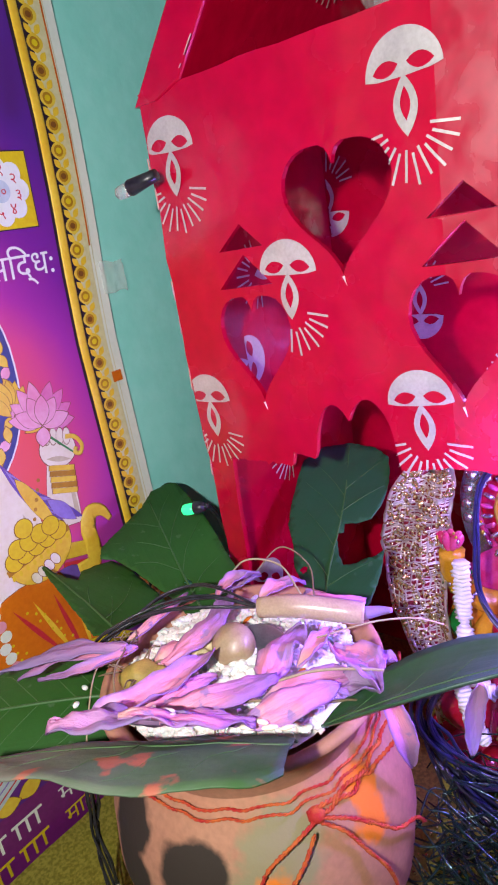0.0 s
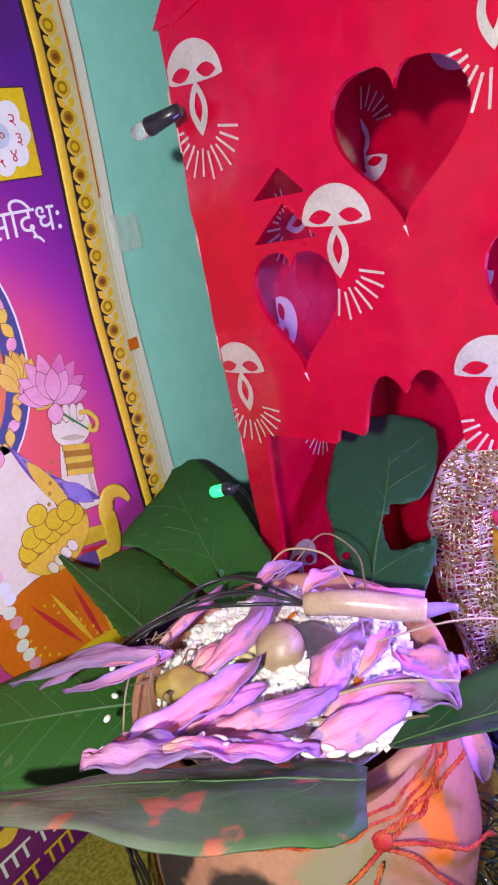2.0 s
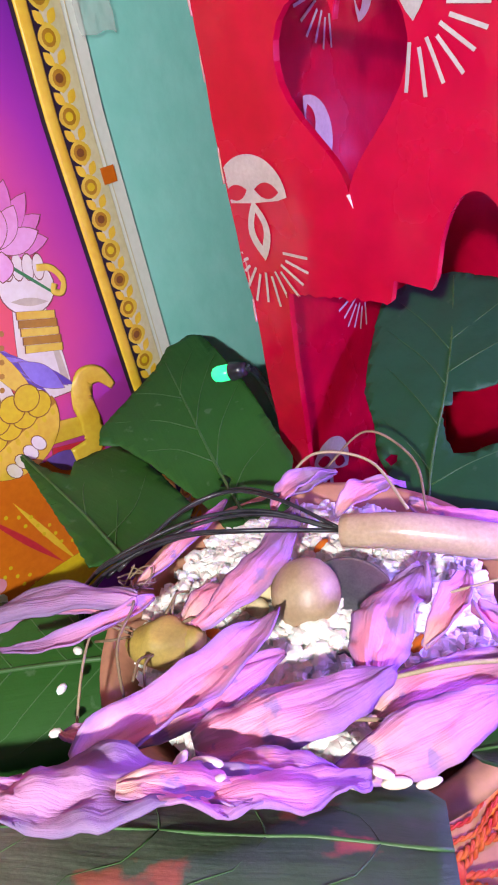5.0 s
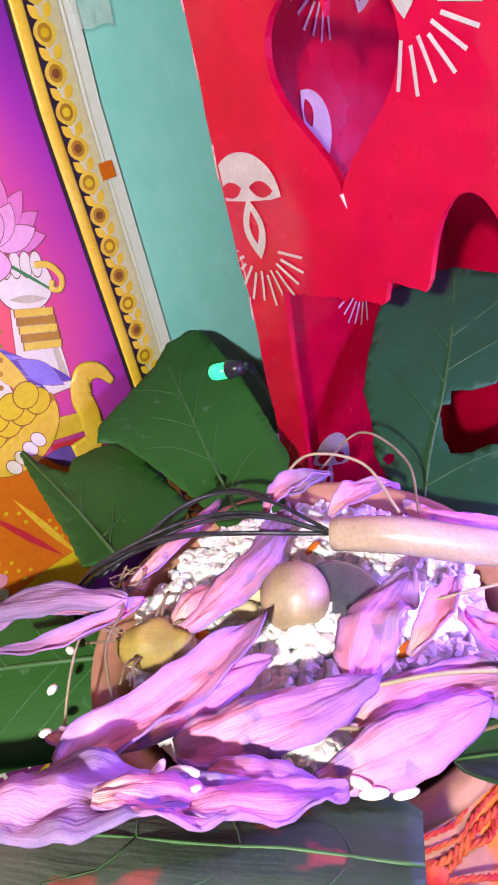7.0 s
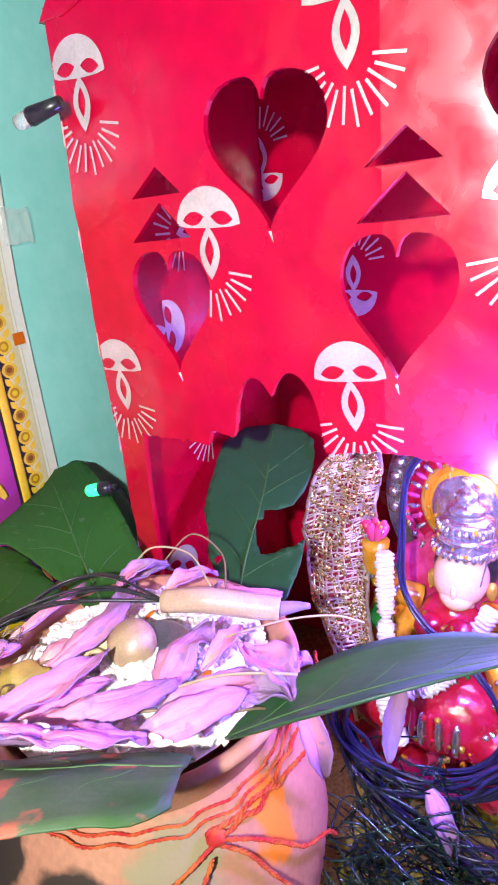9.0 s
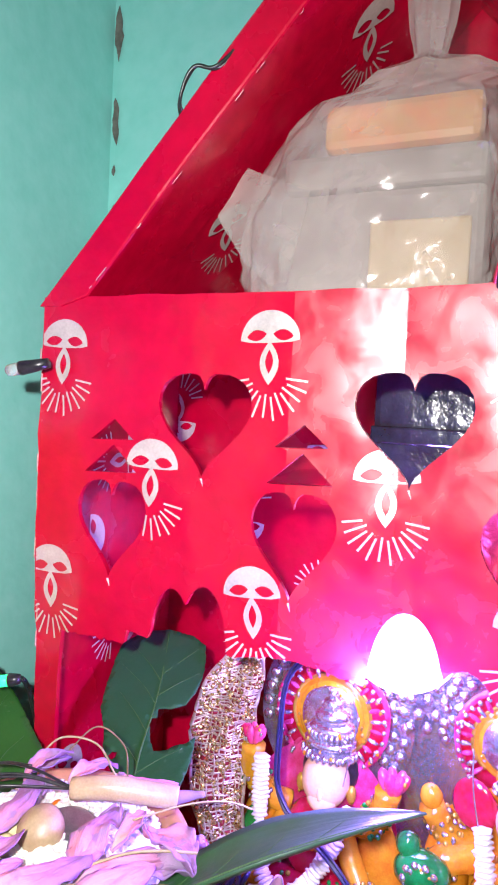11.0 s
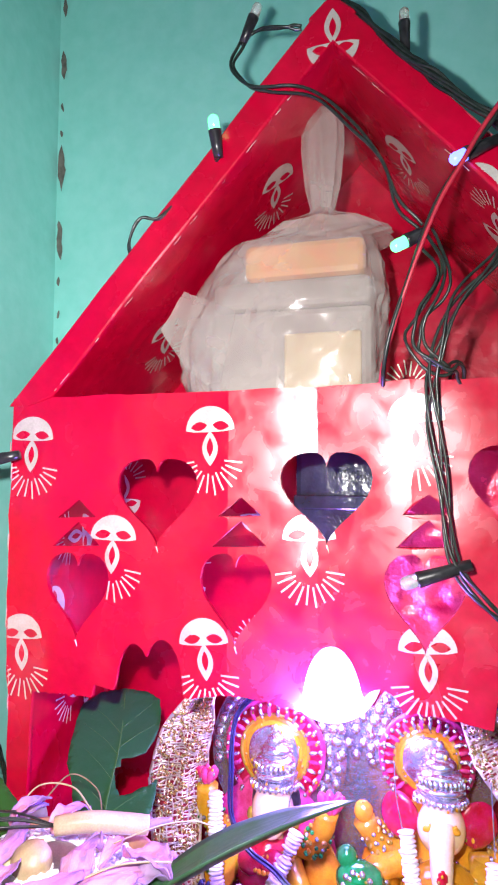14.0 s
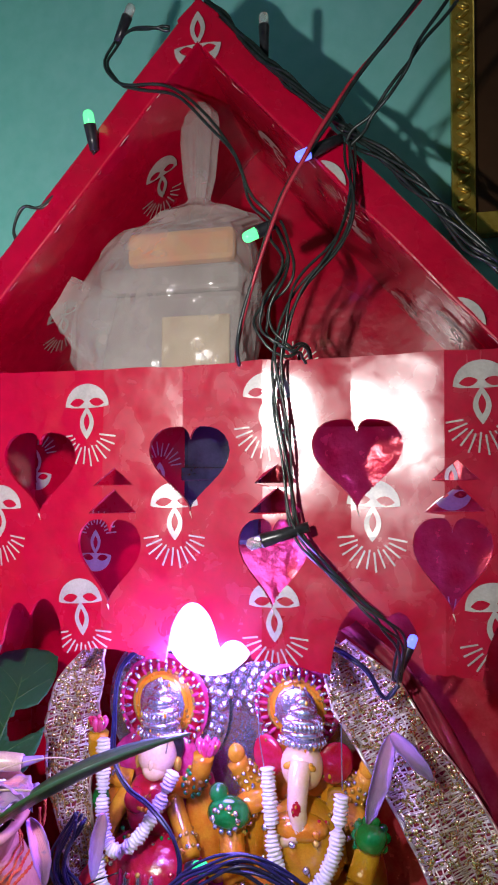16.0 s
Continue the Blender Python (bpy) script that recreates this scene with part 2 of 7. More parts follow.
def violet_print():
    """The calendar's ground: violet at the edge, running to pink and red inwards."""
    m = mat("print_violet", (0.2, 0.03, 0.3), 0.33)
    nt = m.node_tree
    geo = nt.nodes.new("ShaderNodeNewGeometry")
    dist = nt.nodes.new("ShaderNodeVectorMath")
    dist.operation = "DISTANCE"
    dist.inputs[1].default_value = (-0.29, 0.10, 1.005)
    noise_tex = nt.nodes.new("ShaderNodeTexNoise")
    noise_tex.inputs["Scale"].default_value = 22
    noise_tex.inputs["Detail"].default_value = 6
    add = nt.nodes.new("ShaderNodeMath")
    add.operation = "MULTIPLY_ADD"
    add.inputs[1].default_value = 0.02
    ramp = nt.nodes.new("ShaderNodeValToRGB")
    e = ramp.color_ramp.elements
    e[0].position, e[0].color = 0.075, (0.75, 0.10, 0.10, 1)
    e[1].position, e[1].color = 0.19, (0.09, 0.02, 0.22, 1)
    for pos, col in ((0.098, (0.62, 0.07, 0.22, 1)), (0.118, (0.36, 0.035, 0.30, 1)), (0.142, (0.19, 0.02, 0.27, 1))):
        k = e.new(pos)
        k.color = col
    nt.links.new(geo.outputs["Position"], dist.inputs[0])
    nt.links.new(geo.outputs["Position"], noise_tex.inputs["Vector"])
    nt.links.new(noise_tex.outputs["Fac"], add.inputs[0])
    nt.links.new(dist.outputs["Value"], add.inputs[2])
    nt.links.new(add.outputs["Value"], ramp.inputs["Fac"])
    nt.links.new(ramp.outputs["Color"], nt.nodes["Principled BSDF"].inputs["Base Color"])
    return m


P_VIOLET = violet_print()


def uv_mat(name, stops, rough=0.5, edge=None, vein=None, blotch=None, subsurface=0.15, bump=0.5, coat=0.0, sheen=0.0):
    """A leaf or petal: colour along its length, another at the rim, fine ribs lengthwise, blotches."""
    m = bpy.data.materials.new(name)
    m.use_nodes = True
    nt = m.node_tree
    p = nt.nodes["Principled BSDF"]
    p.inputs["Roughness"].default_value = rough
    p.inputs["Coat Weight"].default_value = coat
    p.inputs["Coat Roughness"].default_value = 0.3
    p.inputs["Specular IOR Level"].default_value = 0.3
    uv = nt.nodes.new("ShaderNodeUVMap")
    sep = nt.nodes.new("ShaderNodeSeparateXYZ")
    nt.links.new(uv.outputs["UV"], sep.inputs["Vector"])
    geo = nt.nodes.new("ShaderNodeNewGeometry")
    big = nt.nodes.new("ShaderNodeTexNoise")
    big.inputs["Scale"].default_value, big.inputs["Detail"].default_value = 110, 6
    nt.links.new(geo.outputs["Position"], big.inputs["Vector"])
    info = nt.nodes.new("ShaderNodeObjectInfo")
    shift = nt.nodes.new("ShaderNodeMath")
    shift.operation = "MULTIPLY_ADD"
    shift.inputs[1].default_value = 0.55
    nt.links.new(big.outputs["Fac"], shift.inputs[0])
    nt.links.new(sep.outputs["X"], shift.inputs[2])
    wob = nt.nodes.new("ShaderNodeMath")
    wob.operation = "MULTIPLY_ADD"
    wob.inputs[1].default_value = 0.45
    nt.links.new(info.outputs["Random"], wob.inputs[0])
    nt.links.new(shift.outputs["Value"], wob.inputs[2])
    off = nt.nodes.new("ShaderNodeMath")
    off.operation = "SUBTRACT"
    off.inputs[1].default_value = 0.5
    nt.links.new(wob.outputs["Value"], off.inputs[0])
    ramp = nt.nodes.new("ShaderNodeValToRGB")
    e = ramp.color_ramp.elements
    e[0].position, e[0].color = stops[0][0], (*stops[0][1], 1)
    e[1].position, e[1].color = stops[-1][0], (*stops[-1][1], 1)
    for pos, col in stops[1:-1]:
        k = e.new(pos)
        k.color = (*col, 1)
    nt.links.new(off.outputs["Value"], ramp.inputs["Fac"])
    out = ramp.outputs["Color"]
    if edge is not None:
        a = nt.nodes.new("ShaderNodeMath")
        a.operation = "SUBTRACT"
        a.inputs[1].default_value = 0.5
        nt.links.new(sep.outputs["Y"], a.inputs[0])
        b = nt.nodes.new("ShaderNodeMath")
        b.operation = "ABSOLUTE"
        nt.links.new(a.outputs["Value"], b.inputs[0])
        c = nt.nodes.new("ShaderNodeMath")
        c.operation = "MULTIPLY_ADD"
        c.inputs[1].default_value = 0.35
        nt.links.new(big.outputs["Fac"], c.inputs[0])
        nt.links.new(b.outputs["Value"], c.inputs[2])
        r = nt.nodes.new("ShaderNodeMapRange")
        r.inputs["From Min"].default_value, r.inputs["From Max"].default_value = 0.48, 0.68
        nt.links.new(c.outputs["Value"], r.inputs["Value"])
        mix = nt.nodes.new("ShaderNodeMix")
        mix.data_type = "RGBA"
        nt.links.new(r.outputs["Result"], mix.inputs["Factor"])
        nt.links.new(out, mix.inputs["A"])
        mix.inputs["B"].default_value = (*edge, 1)
        out = mix.outputs["Result"]
    if blotch is not None:
        n = nt.nodes.new("ShaderNodeTexNoise")
        n.inputs["Scale"].default_value, n.inputs["Detail"].default_value = blotch[1], 9
        nt.links.new(geo.outputs["Position"], n.inputs["Vector"])
        r = nt.nodes.new("ShaderNodeMapRange")
        r.inputs["From Min"].default_value, r.inputs["From Max"].default_value = blotch[2], blotch[2] + 0.06
        nt.links.new(n.outputs["Fac"], r.inputs["Value"])
        mix = nt.nodes.new("ShaderNodeMix")
        mix.data_type = "RGBA"
        nt.links.new(r.outputs["Result"], mix.inputs["Factor"])
        nt.links.new(out, mix.inputs["A"])
        mix.inputs["B"].default_value = (*blotch[0], 1)
        out = mix.outputs["Result"]
    nt.links.new(out, p.inputs["Base Color"])
    stretch = nt.nodes.new("ShaderNodeVectorMath")
    stretch.operation = "MULTIPLY"
    stretch.inputs[1].default_value = (2.2, 15.0, 1.0)
    nt.links.new(uv.outputs["UV"], stretch.inputs[0])
    ribs = nt.nodes.new("ShaderNodeTexNoise")
    ribs.inputs["Scale"].default_value, ribs.inputs["Detail"].default_value = 1.0, 5
    nt.links.new(stretch.outputs["Vector"], ribs.inputs["Vector"])
    bp = nt.nodes.new("ShaderNodeBump")
    bp.inputs["Strength"].default_value, bp.inputs["Distance"].default_value = bump, 0.0012
    crumple = nt.nodes.new("ShaderNodeTexNoise")
    crumple.inputs["Scale"].default_value, crumple.inputs["Detail"].default_value = 190, 6
    nt.links.new(geo.outputs["Position"], crumple.inputs["Vector"])
    both = nt.nodes.new("ShaderNodeMath")
    both.operation = "MULTIPLY_ADD"
    both.inputs[1].default_value = 1.1
    nt.links.new(crumple.outputs["Fac"], both.inputs[0])
    nt.links.new(ribs.outputs["Fac"], both.inputs[2])
    nt.links.new(both.outputs["Value"], bp.inputs["Height"])
    nt.links.new(bp.outputs["Normal"], p.inputs["Normal"])
    p.inputs["Subsurface Weight"].default_value = subsurface
    p.inputs["Subsurface Radius"].default_value = (0.003, 0.0015, 0.002)
    MATS[name] = m
    return m


PETAL = uv_mat("lotus_petal_skin", [(0.0, (0.84, 0.46, 0.44)), (0.2, (0.80, 0.27, 0.43)), (0.45, (0.76, 0.29, 0.47)), (0.7, (0.52, 0.22, 0.44)), (1.0, (0.27, 0.14, 0.31))],
               0.45, edge=(0.33, 0.18, 0.43), bump=0.50, blotch=((0.36, 0.20, 0.46), 130, 0.60))
PETAL_GREY = uv_mat("wilted_petal_skin", [(0.0, (0.66, 0.30, 0.52)), (0.35, (0.45, 0.24, 0.46)), (1.0, (0.22, 0.16, 0.28))], 0.6, edge=(0.24, 0.16, 0.32), bump=0.45)
LEAFM = uv_mat("leaf_green", [(0.0, (0.014, 0.078, 0.007)), (0.5, (0.020, 0.098, 0.011)), (1.0, (0.015, 0.076, 0.012))], 0.62, bump=0.25, coat=0.0, subsurface=0.03,
               blotch=((0.06, 0.13, 0.05), 160, 0.66))
LEAFP = uv_mat("powdered_leaf", [(0.0, (0.030, 0.10, 0.020)), (0.4, (0.09, 0.14, 0.08)), (0.75, (0.16, 0.17, 0.13)), (1.0, (0.10, 0.13, 0.07))], 0.6, bump=0.3, coat=0.0, subsurface=0.05,
               blotch=((0.42, 0.13, 0.08), 75, 0.585))
# the bulb's blue light is put into this leaf's colour, stronger towards the tip
LEAFB = uv_mat("leaf_bulb_tint", [(0.0, (0.020, 0.075, 0.025)), (0.4, (0.050, 0.105, 0.085)), (1.0, (0.060, 0.115, 0.105))], 0.34, bump=0.25, coat=0.2, subsurface=0.05)
LEAFM.node_tree.nodes["Principled BSDF"].inputs["Specular IOR Level"].default_value = 0.35
# leaf green shifted to teal: bulb light from behind painted into the colour
LEAFT = uv_mat("leaf_bulb_teal", [(0.0, (0.014, 0.070, 0.022)), (0.5, (0.020, 0.086, 0.040)), (1.0, (0.018, 0.074, 0.040))], 0.5, bump=0.25, subsurface=0.03, blotch=((0.05, 0.11, 0.06), 160, 0.66))
VEIN = mat("leaf_vein", (0.040, 0.115, 0.028), 0.5, second=(0.055, 0.135, 0.04), scale=120)


def pot_mat():
    """Terracotta with soot patches and orange powder smeared on by hand."""
    m = mat("terracotta", (0.42, 0.19, 0.11), 0.75, second=(0.50, 0.25, 0.15), scale=40, amount=1.0, bump=0.35, bump_scale=260)
    nt = m.node_tree
    p = nt.nodes["Principled BSDF"]
    out = p.inputs["Base Color"].links[0].from_socket
    geo = nt.nodes.new("ShaderNodeNewGeometry")
    n = nt.nodes.new("ShaderNodeTexNoise")
    n.inputs["Scale"].default_value, n.inputs["Detail"].default_value = 120, 8
    nt.links.new(geo.outputs["Position"], n.inputs["Vector"])

    def patch(src, spots, radius, colour, soft, rough_edge):
        for spot in spots:
            d = nt.nodes.new("ShaderNodeVectorMath")
            d.operation = "DISTANCE"
            d.inputs[1].default_value = spot
            nt.links.new(geo.outputs["Position"], d.inputs[0])
            a = nt.nodes.new("ShaderNodeMath")
            a.operation = "MULTIPLY_ADD"
            a.inputs[1].default_value = rough_edge
            nt.links.new(n.outputs["Fac"], a.inputs[0])
            nt.links.new(d.outputs["Value"], a.inputs[2])
            r = nt.nodes.new("ShaderNodeMapRange")
            r.inputs["From Min"].default_value, r.inputs["From Max"].default_value = radius + soft + rough_edge / 2, radius + rough_edge / 2
            nt.links.new(a.outputs["Value"], r.inputs["Value"])
            mix = nt.nodes.new("ShaderNodeMix")
            mix.data_type = "RGBA"
            nt.links.new(r.outputs["Result"], mix.inputs["Factor"])
            nt.links.new(src, mix.inputs["A"])
            mix.inputs["B"].default_value = (*colour, 1)
            src = mix.outputs["Result"]
        return src

    out = patch(out, [(-0.114, 0.112, 0.903), (-0.120, 0.098, 0.885)], 0.012, (0.30, 0.26, 0.14), 0.006, 0.02)
    out = patch(out, [(-0.113, 0.104, 0.889), (-0.103, 0.143, 0.908), (-0.100, 0.142, 0.896)], 0.0055, (0.80, 0.22, 0.02), 0.004, 0.016)
    out = patch(out, [(-0.173, 0.094, 0.901), (-0.171, 0.089, 0.882), (-0.140, 0.093, 0.894), (-0.139, 0.090, 0.876)], 0.0120, (0.035, 0.024, 0.016), 0.003, 0.008)
    nt.links.new(out, p.inputs["Base Color"])
    return m


TERRA = pot_mat()

# ================= builders =================
ROOT = {}


def thing(name, place, label, category, group="", kind=""):
    ob = new(name)
    ob.empty_display_size = 0.02
    ob.location = place
    ROOT[ob.name] = Vector(place)
    return tagged(ob, label, category, group, kind)


def part(name, bm, material, parent=None, label="", smooth=True, place=None):
    """Link a bmesh, given in the place's own coordinates, as ONE mesh object under its parent."""
    mesh = bpy.data.meshes.new(name)
    base = ROOT[parent.name] if parent is not None else Vector(place or (0, 0, 0))
    bmesh.ops.translate(bm, verts=bm.verts, vec=-base)
    bm.normal_update()
    bm.to_mesh(mesh)
    bm.free()
    for m in material if isinstance(material, (list, tuple)) else [material]:
        mesh.materials.append(m)
    if smooth:
        mesh.polygons.foreach_set("use_smooth", [True] * len(mesh.polygons))
    ob = new(name, mesh)
    if parent is not None:
        ob.parent = parent
    else:
        ob.location = base
    ROOT[ob.name] = base
    return tagged(ob, label) if label else ob


def single(name, bm, material, label, category, group="", kind="", smooth=True, place=None):
    return tagged(part(name, bm, material, None, "", smooth, place), label, category, group, kind)


def box(lo, hi, bevel=0.0, bm=None, m=None):
    bm = bm or bmesh.new()
    c = [(a + b) / 2 for a, b in zip(lo, hi)]
    s = [b - a for a, b in zip(lo, hi)]
    made = bmesh.ops.create_cube(bm, size=1, matrix=(m or Matrix()) @ Matrix.Translation(c) @ Matrix.Diagonal((*s, 1)))
    if bevel:
        edges = list({e for v in made["verts"] for e in v.link_edges})
        bmesh.ops.bevel(bm, geom=edges, offset=bevel, segments=2, affect="EDGES", profile=0.5)
    return bm


BALLS = {}


def blob(bm, centre, radii, index=0, turn=None, seg=14):
    if seg not in BALLS:
        unit = bmesh.new()
        bmesh.ops.create_uvsphere(unit, u_segments=seg, v_segments=max(seg * 2 // 3, 5), radius=1)
        unit.verts.index_update()
        BALLS[seg] = [v.co.copy() for v in unit.verts], [[v.index for v in f.verts] for f in unit.faces]
        unit.free()
    m = Matrix.Translation(centre) @ (turn or Matrix()) @ Matrix.Diagonal((*radii, 1))
    made = [bm.verts.new(m @ p) for p in BALLS[seg][0]]
    for f in BALLS[seg][1]:
        bm.faces.new([made[i] for i in f]).material_index = index


def smooth_line(pts, steps=8):
    """A Catmull-Rom line through the points."""
    pts = [Vector(p) for p in pts]
    if len(pts) < 3:
        return pts
    ext = [2 * pts[0] - pts[1], *pts, 2 * pts[-1] - pts[-2]]
    out = []
    for i in range(1, len(ext) - 2):
        a, b, c, d = ext[i - 1:i + 3]
        for k in range(steps):
            t = k / steps
            out.append(0.5 * (2 * b + (c - a) * t + (2 * a - 5 * b + 4 * c - d) * t * t + (3 * b - a - 3 * c + d) * t ** 3))
    out.append(pts[-1])
    return out


def tube(pts, radius, seg=6, steps=8, bm=None, index=0, taper=None):
    bm = bm or bmesh.new()
    line = smooth_line(pts, steps)
    up = Vector((0.13, 0.21, 0.97))
    rings = []
    for i, p in enumerate(line):
        d = (line[min(i + 1, len(line) - 1)] - line[max(i - 1, 0)]).normalized()
        s = d.cross(up)
        s = s.normalized() if s.length > 1e-4 else d.orthogonal().normalized()
        u = s.cross(d)
        r = radius * (taper(i / (len(line) - 1)) if taper else 1)
        rings.append([bm.verts.new(p + r * (math.cos(a) * s + math.sin(a) * u)) for a in (2 * math.pi * k / seg for k in range(seg))])
    for a, b in zip(rings, rings[1:]):
        for k in range(seg):
            bm.faces.new((a[k], a[(k + 1) % seg], b[(k + 1) % seg], b[k])).material_index = index
    for ring in (rings[0][::-1], rings[-1]):
        bm.faces.new(ring).material_index = index
    return bm


def lathe(profile, centre, seg=64, wobble=0.0, bm=None, index=0):
    bm = bm or bmesh.new()
    rings = []
    for r, z in profile:
        ring = []
        for k in range(seg):
            a = 2 * math.pi * k / seg
            rr = r * (1 + wobble * noise.noise((math.cos(a) * 1.5, math.sin(a) * 1.5, z * 30)))
            ring.append(bm.verts.new((centre[0] + rr * math.cos(a), centre[1] + rr * math.sin(a), centre[2] + z)))
        rings.append(ring)
    for a, b in zip(rings, rings[1:]):
        for k in range(seg):
            bm.faces.new((a[k], a[(k + 1) % seg], b[(k + 1) % seg], b[k])).material_index = index
    return bm


def flat(loops, put, thick=0.0):
    """A flat sheet from an outline and its holes (2D loops), put into space by put(u, v); thick: extruded along its normal."""
    bm = bmesh.new()
    for loop in loops:
        vs = [bm.verts.new((u, v, 0)) for u, v in loop]
        for a, b in zip(vs, vs[1:] + vs[:1]):
            bm.edges.new((a, b))
    bmesh.ops.triangle_fill(bm, use_beauty=True, use_dissolve=False, edges=bm.edges[:], normal=(0, 0, 1))
    for f in bm.faces:
        if f.normal.z < 0:
            f.normal_flip()
    if thick:
        made = bmesh.ops.extrude_face_region(bm, geom=bm.faces[:])
        bmesh.ops.translate(bm, verts=[g for g in made["geom"] if isinstance(g, bmesh.types.BMVert)], vec=(0, 0, thick))
        bmesh.ops.recalc_face_normals(bm, faces=bm.faces)
    for v in bm.verts:
        v.co = put(v.co.x, v.co.y, v.co.z)
    return bm


def ellipse(cx, cy, rx, ry, n=28, a0=0.0, a1=360.0, turn=0.0):
    out = []
    full = a1 - a0 >= 360
    for k in range(n if full else n + 1):
        a = radians(a0 + (a1 - a0) * k / n)
        x, y = rx * math.cos(a), ry * math.sin(a)
        c, s = math.cos(radians(turn)), math.sin(radians(turn))
        out.append((cx + x * c - y * s, cy + x * s + y * c))
    return out


def lens(cx, cy, length, width, turn=0.0, n=8, sharp=1.0):
    """A pointed oval: a flame, an eye or a petal."""
    out = []
    for k in range(n):
        t = k / n
        out.append((-length / 2 + length * t, width / 2 * math.sin(math.pi * t) ** sharp))
    for k in range(n):
        t = 1 - k / n
        out.append((-length / 2 + length * t, -width / 2 * math.sin(math.pi * t) ** sharp))
    c, s = math.cos(radians(turn)), math.sin(radians(turn))
    return [(cx + x * c - y * s, cy + x * s + y * c) for x, y in out]


def heart(cx, cz, w, h, n=40):
    """A heart's outline; cz is its tip."""
    out = []
    for k in range(n):
        a = 2 * math.pi * k / n
        x = 16 * math.sin(a) ** 3 / 16
        y = (13 * math.cos(a) - 5 * math.cos(2 * a) - 2 * math.cos(3 * a) - math.cos(4 * a) + 17) / 29 + 0.10 * math.exp(-((x / 0.3) ** 2)) * (1 if math.cos(a) > 0 else 0)
        out.append((cx + x * w / 2, cz + y * h))
    return out


def inside(p, poly):
    hit = False
    for (x0, y0), (x1, y1) in zip(poly, poly[1:] + poly[:1]):
        if (y0 > p[1]) != (y1 > p[1]) and p[0] < (x1 - x0) * (p[1] - y0) / (y1 - y0) + x0:
            hit = not hit
    return hit

# ================= the room =================
WX, WY = -0.292, 0.362
for name, lo, hi, m in (("wall_west", (WX - 0.12, -2.2, 0), (WX, WY, 2.7), WALL), ("wall_north", (WX - 0.12, WY, 0), (2.3, WY + 0.12, 2.7), WALL),
                        ("wall_east", (2.3, -2.2, 0), (2.42, WY + 0.12, 2.7), WALL), ("wall_south", (WX - 0.12, -2.32, 0), (2.42, -2.2, 2.7), WALL),
                        ("floor", (WX - 0.12, -2.32, -0.1), (2.42, WY + 0.12, 0), FLOORM), ("ceiling", (WX - 0.12, -2.32, 2.7), (2.42, WY + 0.12, 2.8), CEIL)):
    single(name, box(lo, hi), m, {"floor": "plain grey cement floor", "ceiling": "plain white plaster ceiling"}.get(name, "smooth teal painted plaster wall"),
           name.split("_")[0], kind="structure", smooth=False, place=lo)

# flaked paint along the corner
for z, h, w in ((1.462, 0.026, 0.005), (1.425, 0.008, 0.002), (1.372, 0.040, 0.006), (1.310, 0.034, 0.005), (1.275, 0.008, 0.003), (1.247, 0.007, 0.003), (1.402, 0.006, 0.002), (1.515, 0.02, 0.004), (1.225, 0.006, 0.002)):
    loop = [(u + 0.0016 * noise.noise((u * 300, v * 150, 3.3)), v) for u, v in lens(0.0035, z, h, w, 92, 9, 0.6)]
    single("flaked_paint", flat([loop], lambda u, v, w_: Vector((WX + u + 0.001, WY - 0.0008 - w_, v)), 0.0004), BARE,
           "dark flake of missing paint in the wall corner", "wall damage", group="flaked paint", smooth=False, place=(WX, WY, z))

# ================= altar table and cloth =================
TOP = 0.80
table = thing("altar_table", (0.1, 0.1, 0), "low dark wooden altar table under the brocade cloth", "table")
part("tabletop", box((-0.285, -0.02, TOP - 0.03), (0.55, 0.355, TOP - 0.004), 0.003), WOOD, table, smooth=False)
for x in (-0.26, 0.52):
    for y in (0.01, 0.33):
        part("leg", box((x - 0.02, y - 0.02, 0), (x + 0.02, y + 0.02, TOP - 0.03), 0.002), WOOD, table, smooth=False)
bm = bmesh.new()
bmesh.ops.create_grid(bm, x_segments=60, y_segments=34, size=0.5, matrix=Matrix.Translation((0.132, 0.1675, TOP)) @ Matrix.Diagonal((0.83, 0.372, 1, 1)))
for v in bm.verts:
    v.co.z += 0.0022 + 0.002 * noise.noise(v.co * 40)
single("altar_cloth", bm, OLIVE, "olive and gold brocade cloth spread on the altar table", "cloth", place=(0.1, 0.1, TOP))

# ================= wall calendar =================
calendar = thing("wall_calendar", (WX, 0.07, 0.75), "glossy violet religious wall calendar with gold chain border", "calendar")


def bow(v):
    """How far the sheet's edge sags sideways at height v."""
    return float(np.interp(v, (0.85, 0.95, 1.02, 1.05, 1.09, 1.12, 1.16), (-0.002, -0.0045, -0.0055, -0.0060, -0.0040, -0.0015, 0.0005)))


def on_wall(layer):
    return lambda u, v, w: Vector((WX + (0.0012 if layer == 0 else 0.0018) + 0.00009 * layer + w, u + bow(v) * min(1.0, max(0.0, (u - 0.05) / 0.12)), v))


INKED = ("cream_shape", "lilac_drape", "gold_bowl", "orange_drape", "lotus_petal_print", "yellow_ball", "gold_band", "yellow_seat", "red_drape", "scroll", "gold_edge")


def printed(name, loops, layer, material, label="", parent=calendar):
    if name in INKED:
        # a thin dark ink line round the shape
        loop = loops[0]
        cu, cv = sum(p[0] for p in loop) / len(loop), sum(p[1] for p in loop) / len(loop)
        size = max(abs(p[0] - cu) + abs(p[1] - cv) for p in loop)
        k = 1 + 0.0006 / size
        ring = [(cu + (u - cu) * k, cv + (v - cv) * k) for u, v in loop]
        part("ink_line", flat([ring], on_wall(layer - 0.1)), P_BROWN, parent, smooth=False)
    return part(name, flat(loops, on_wall(layer)), material, parent, label, smooth=False)


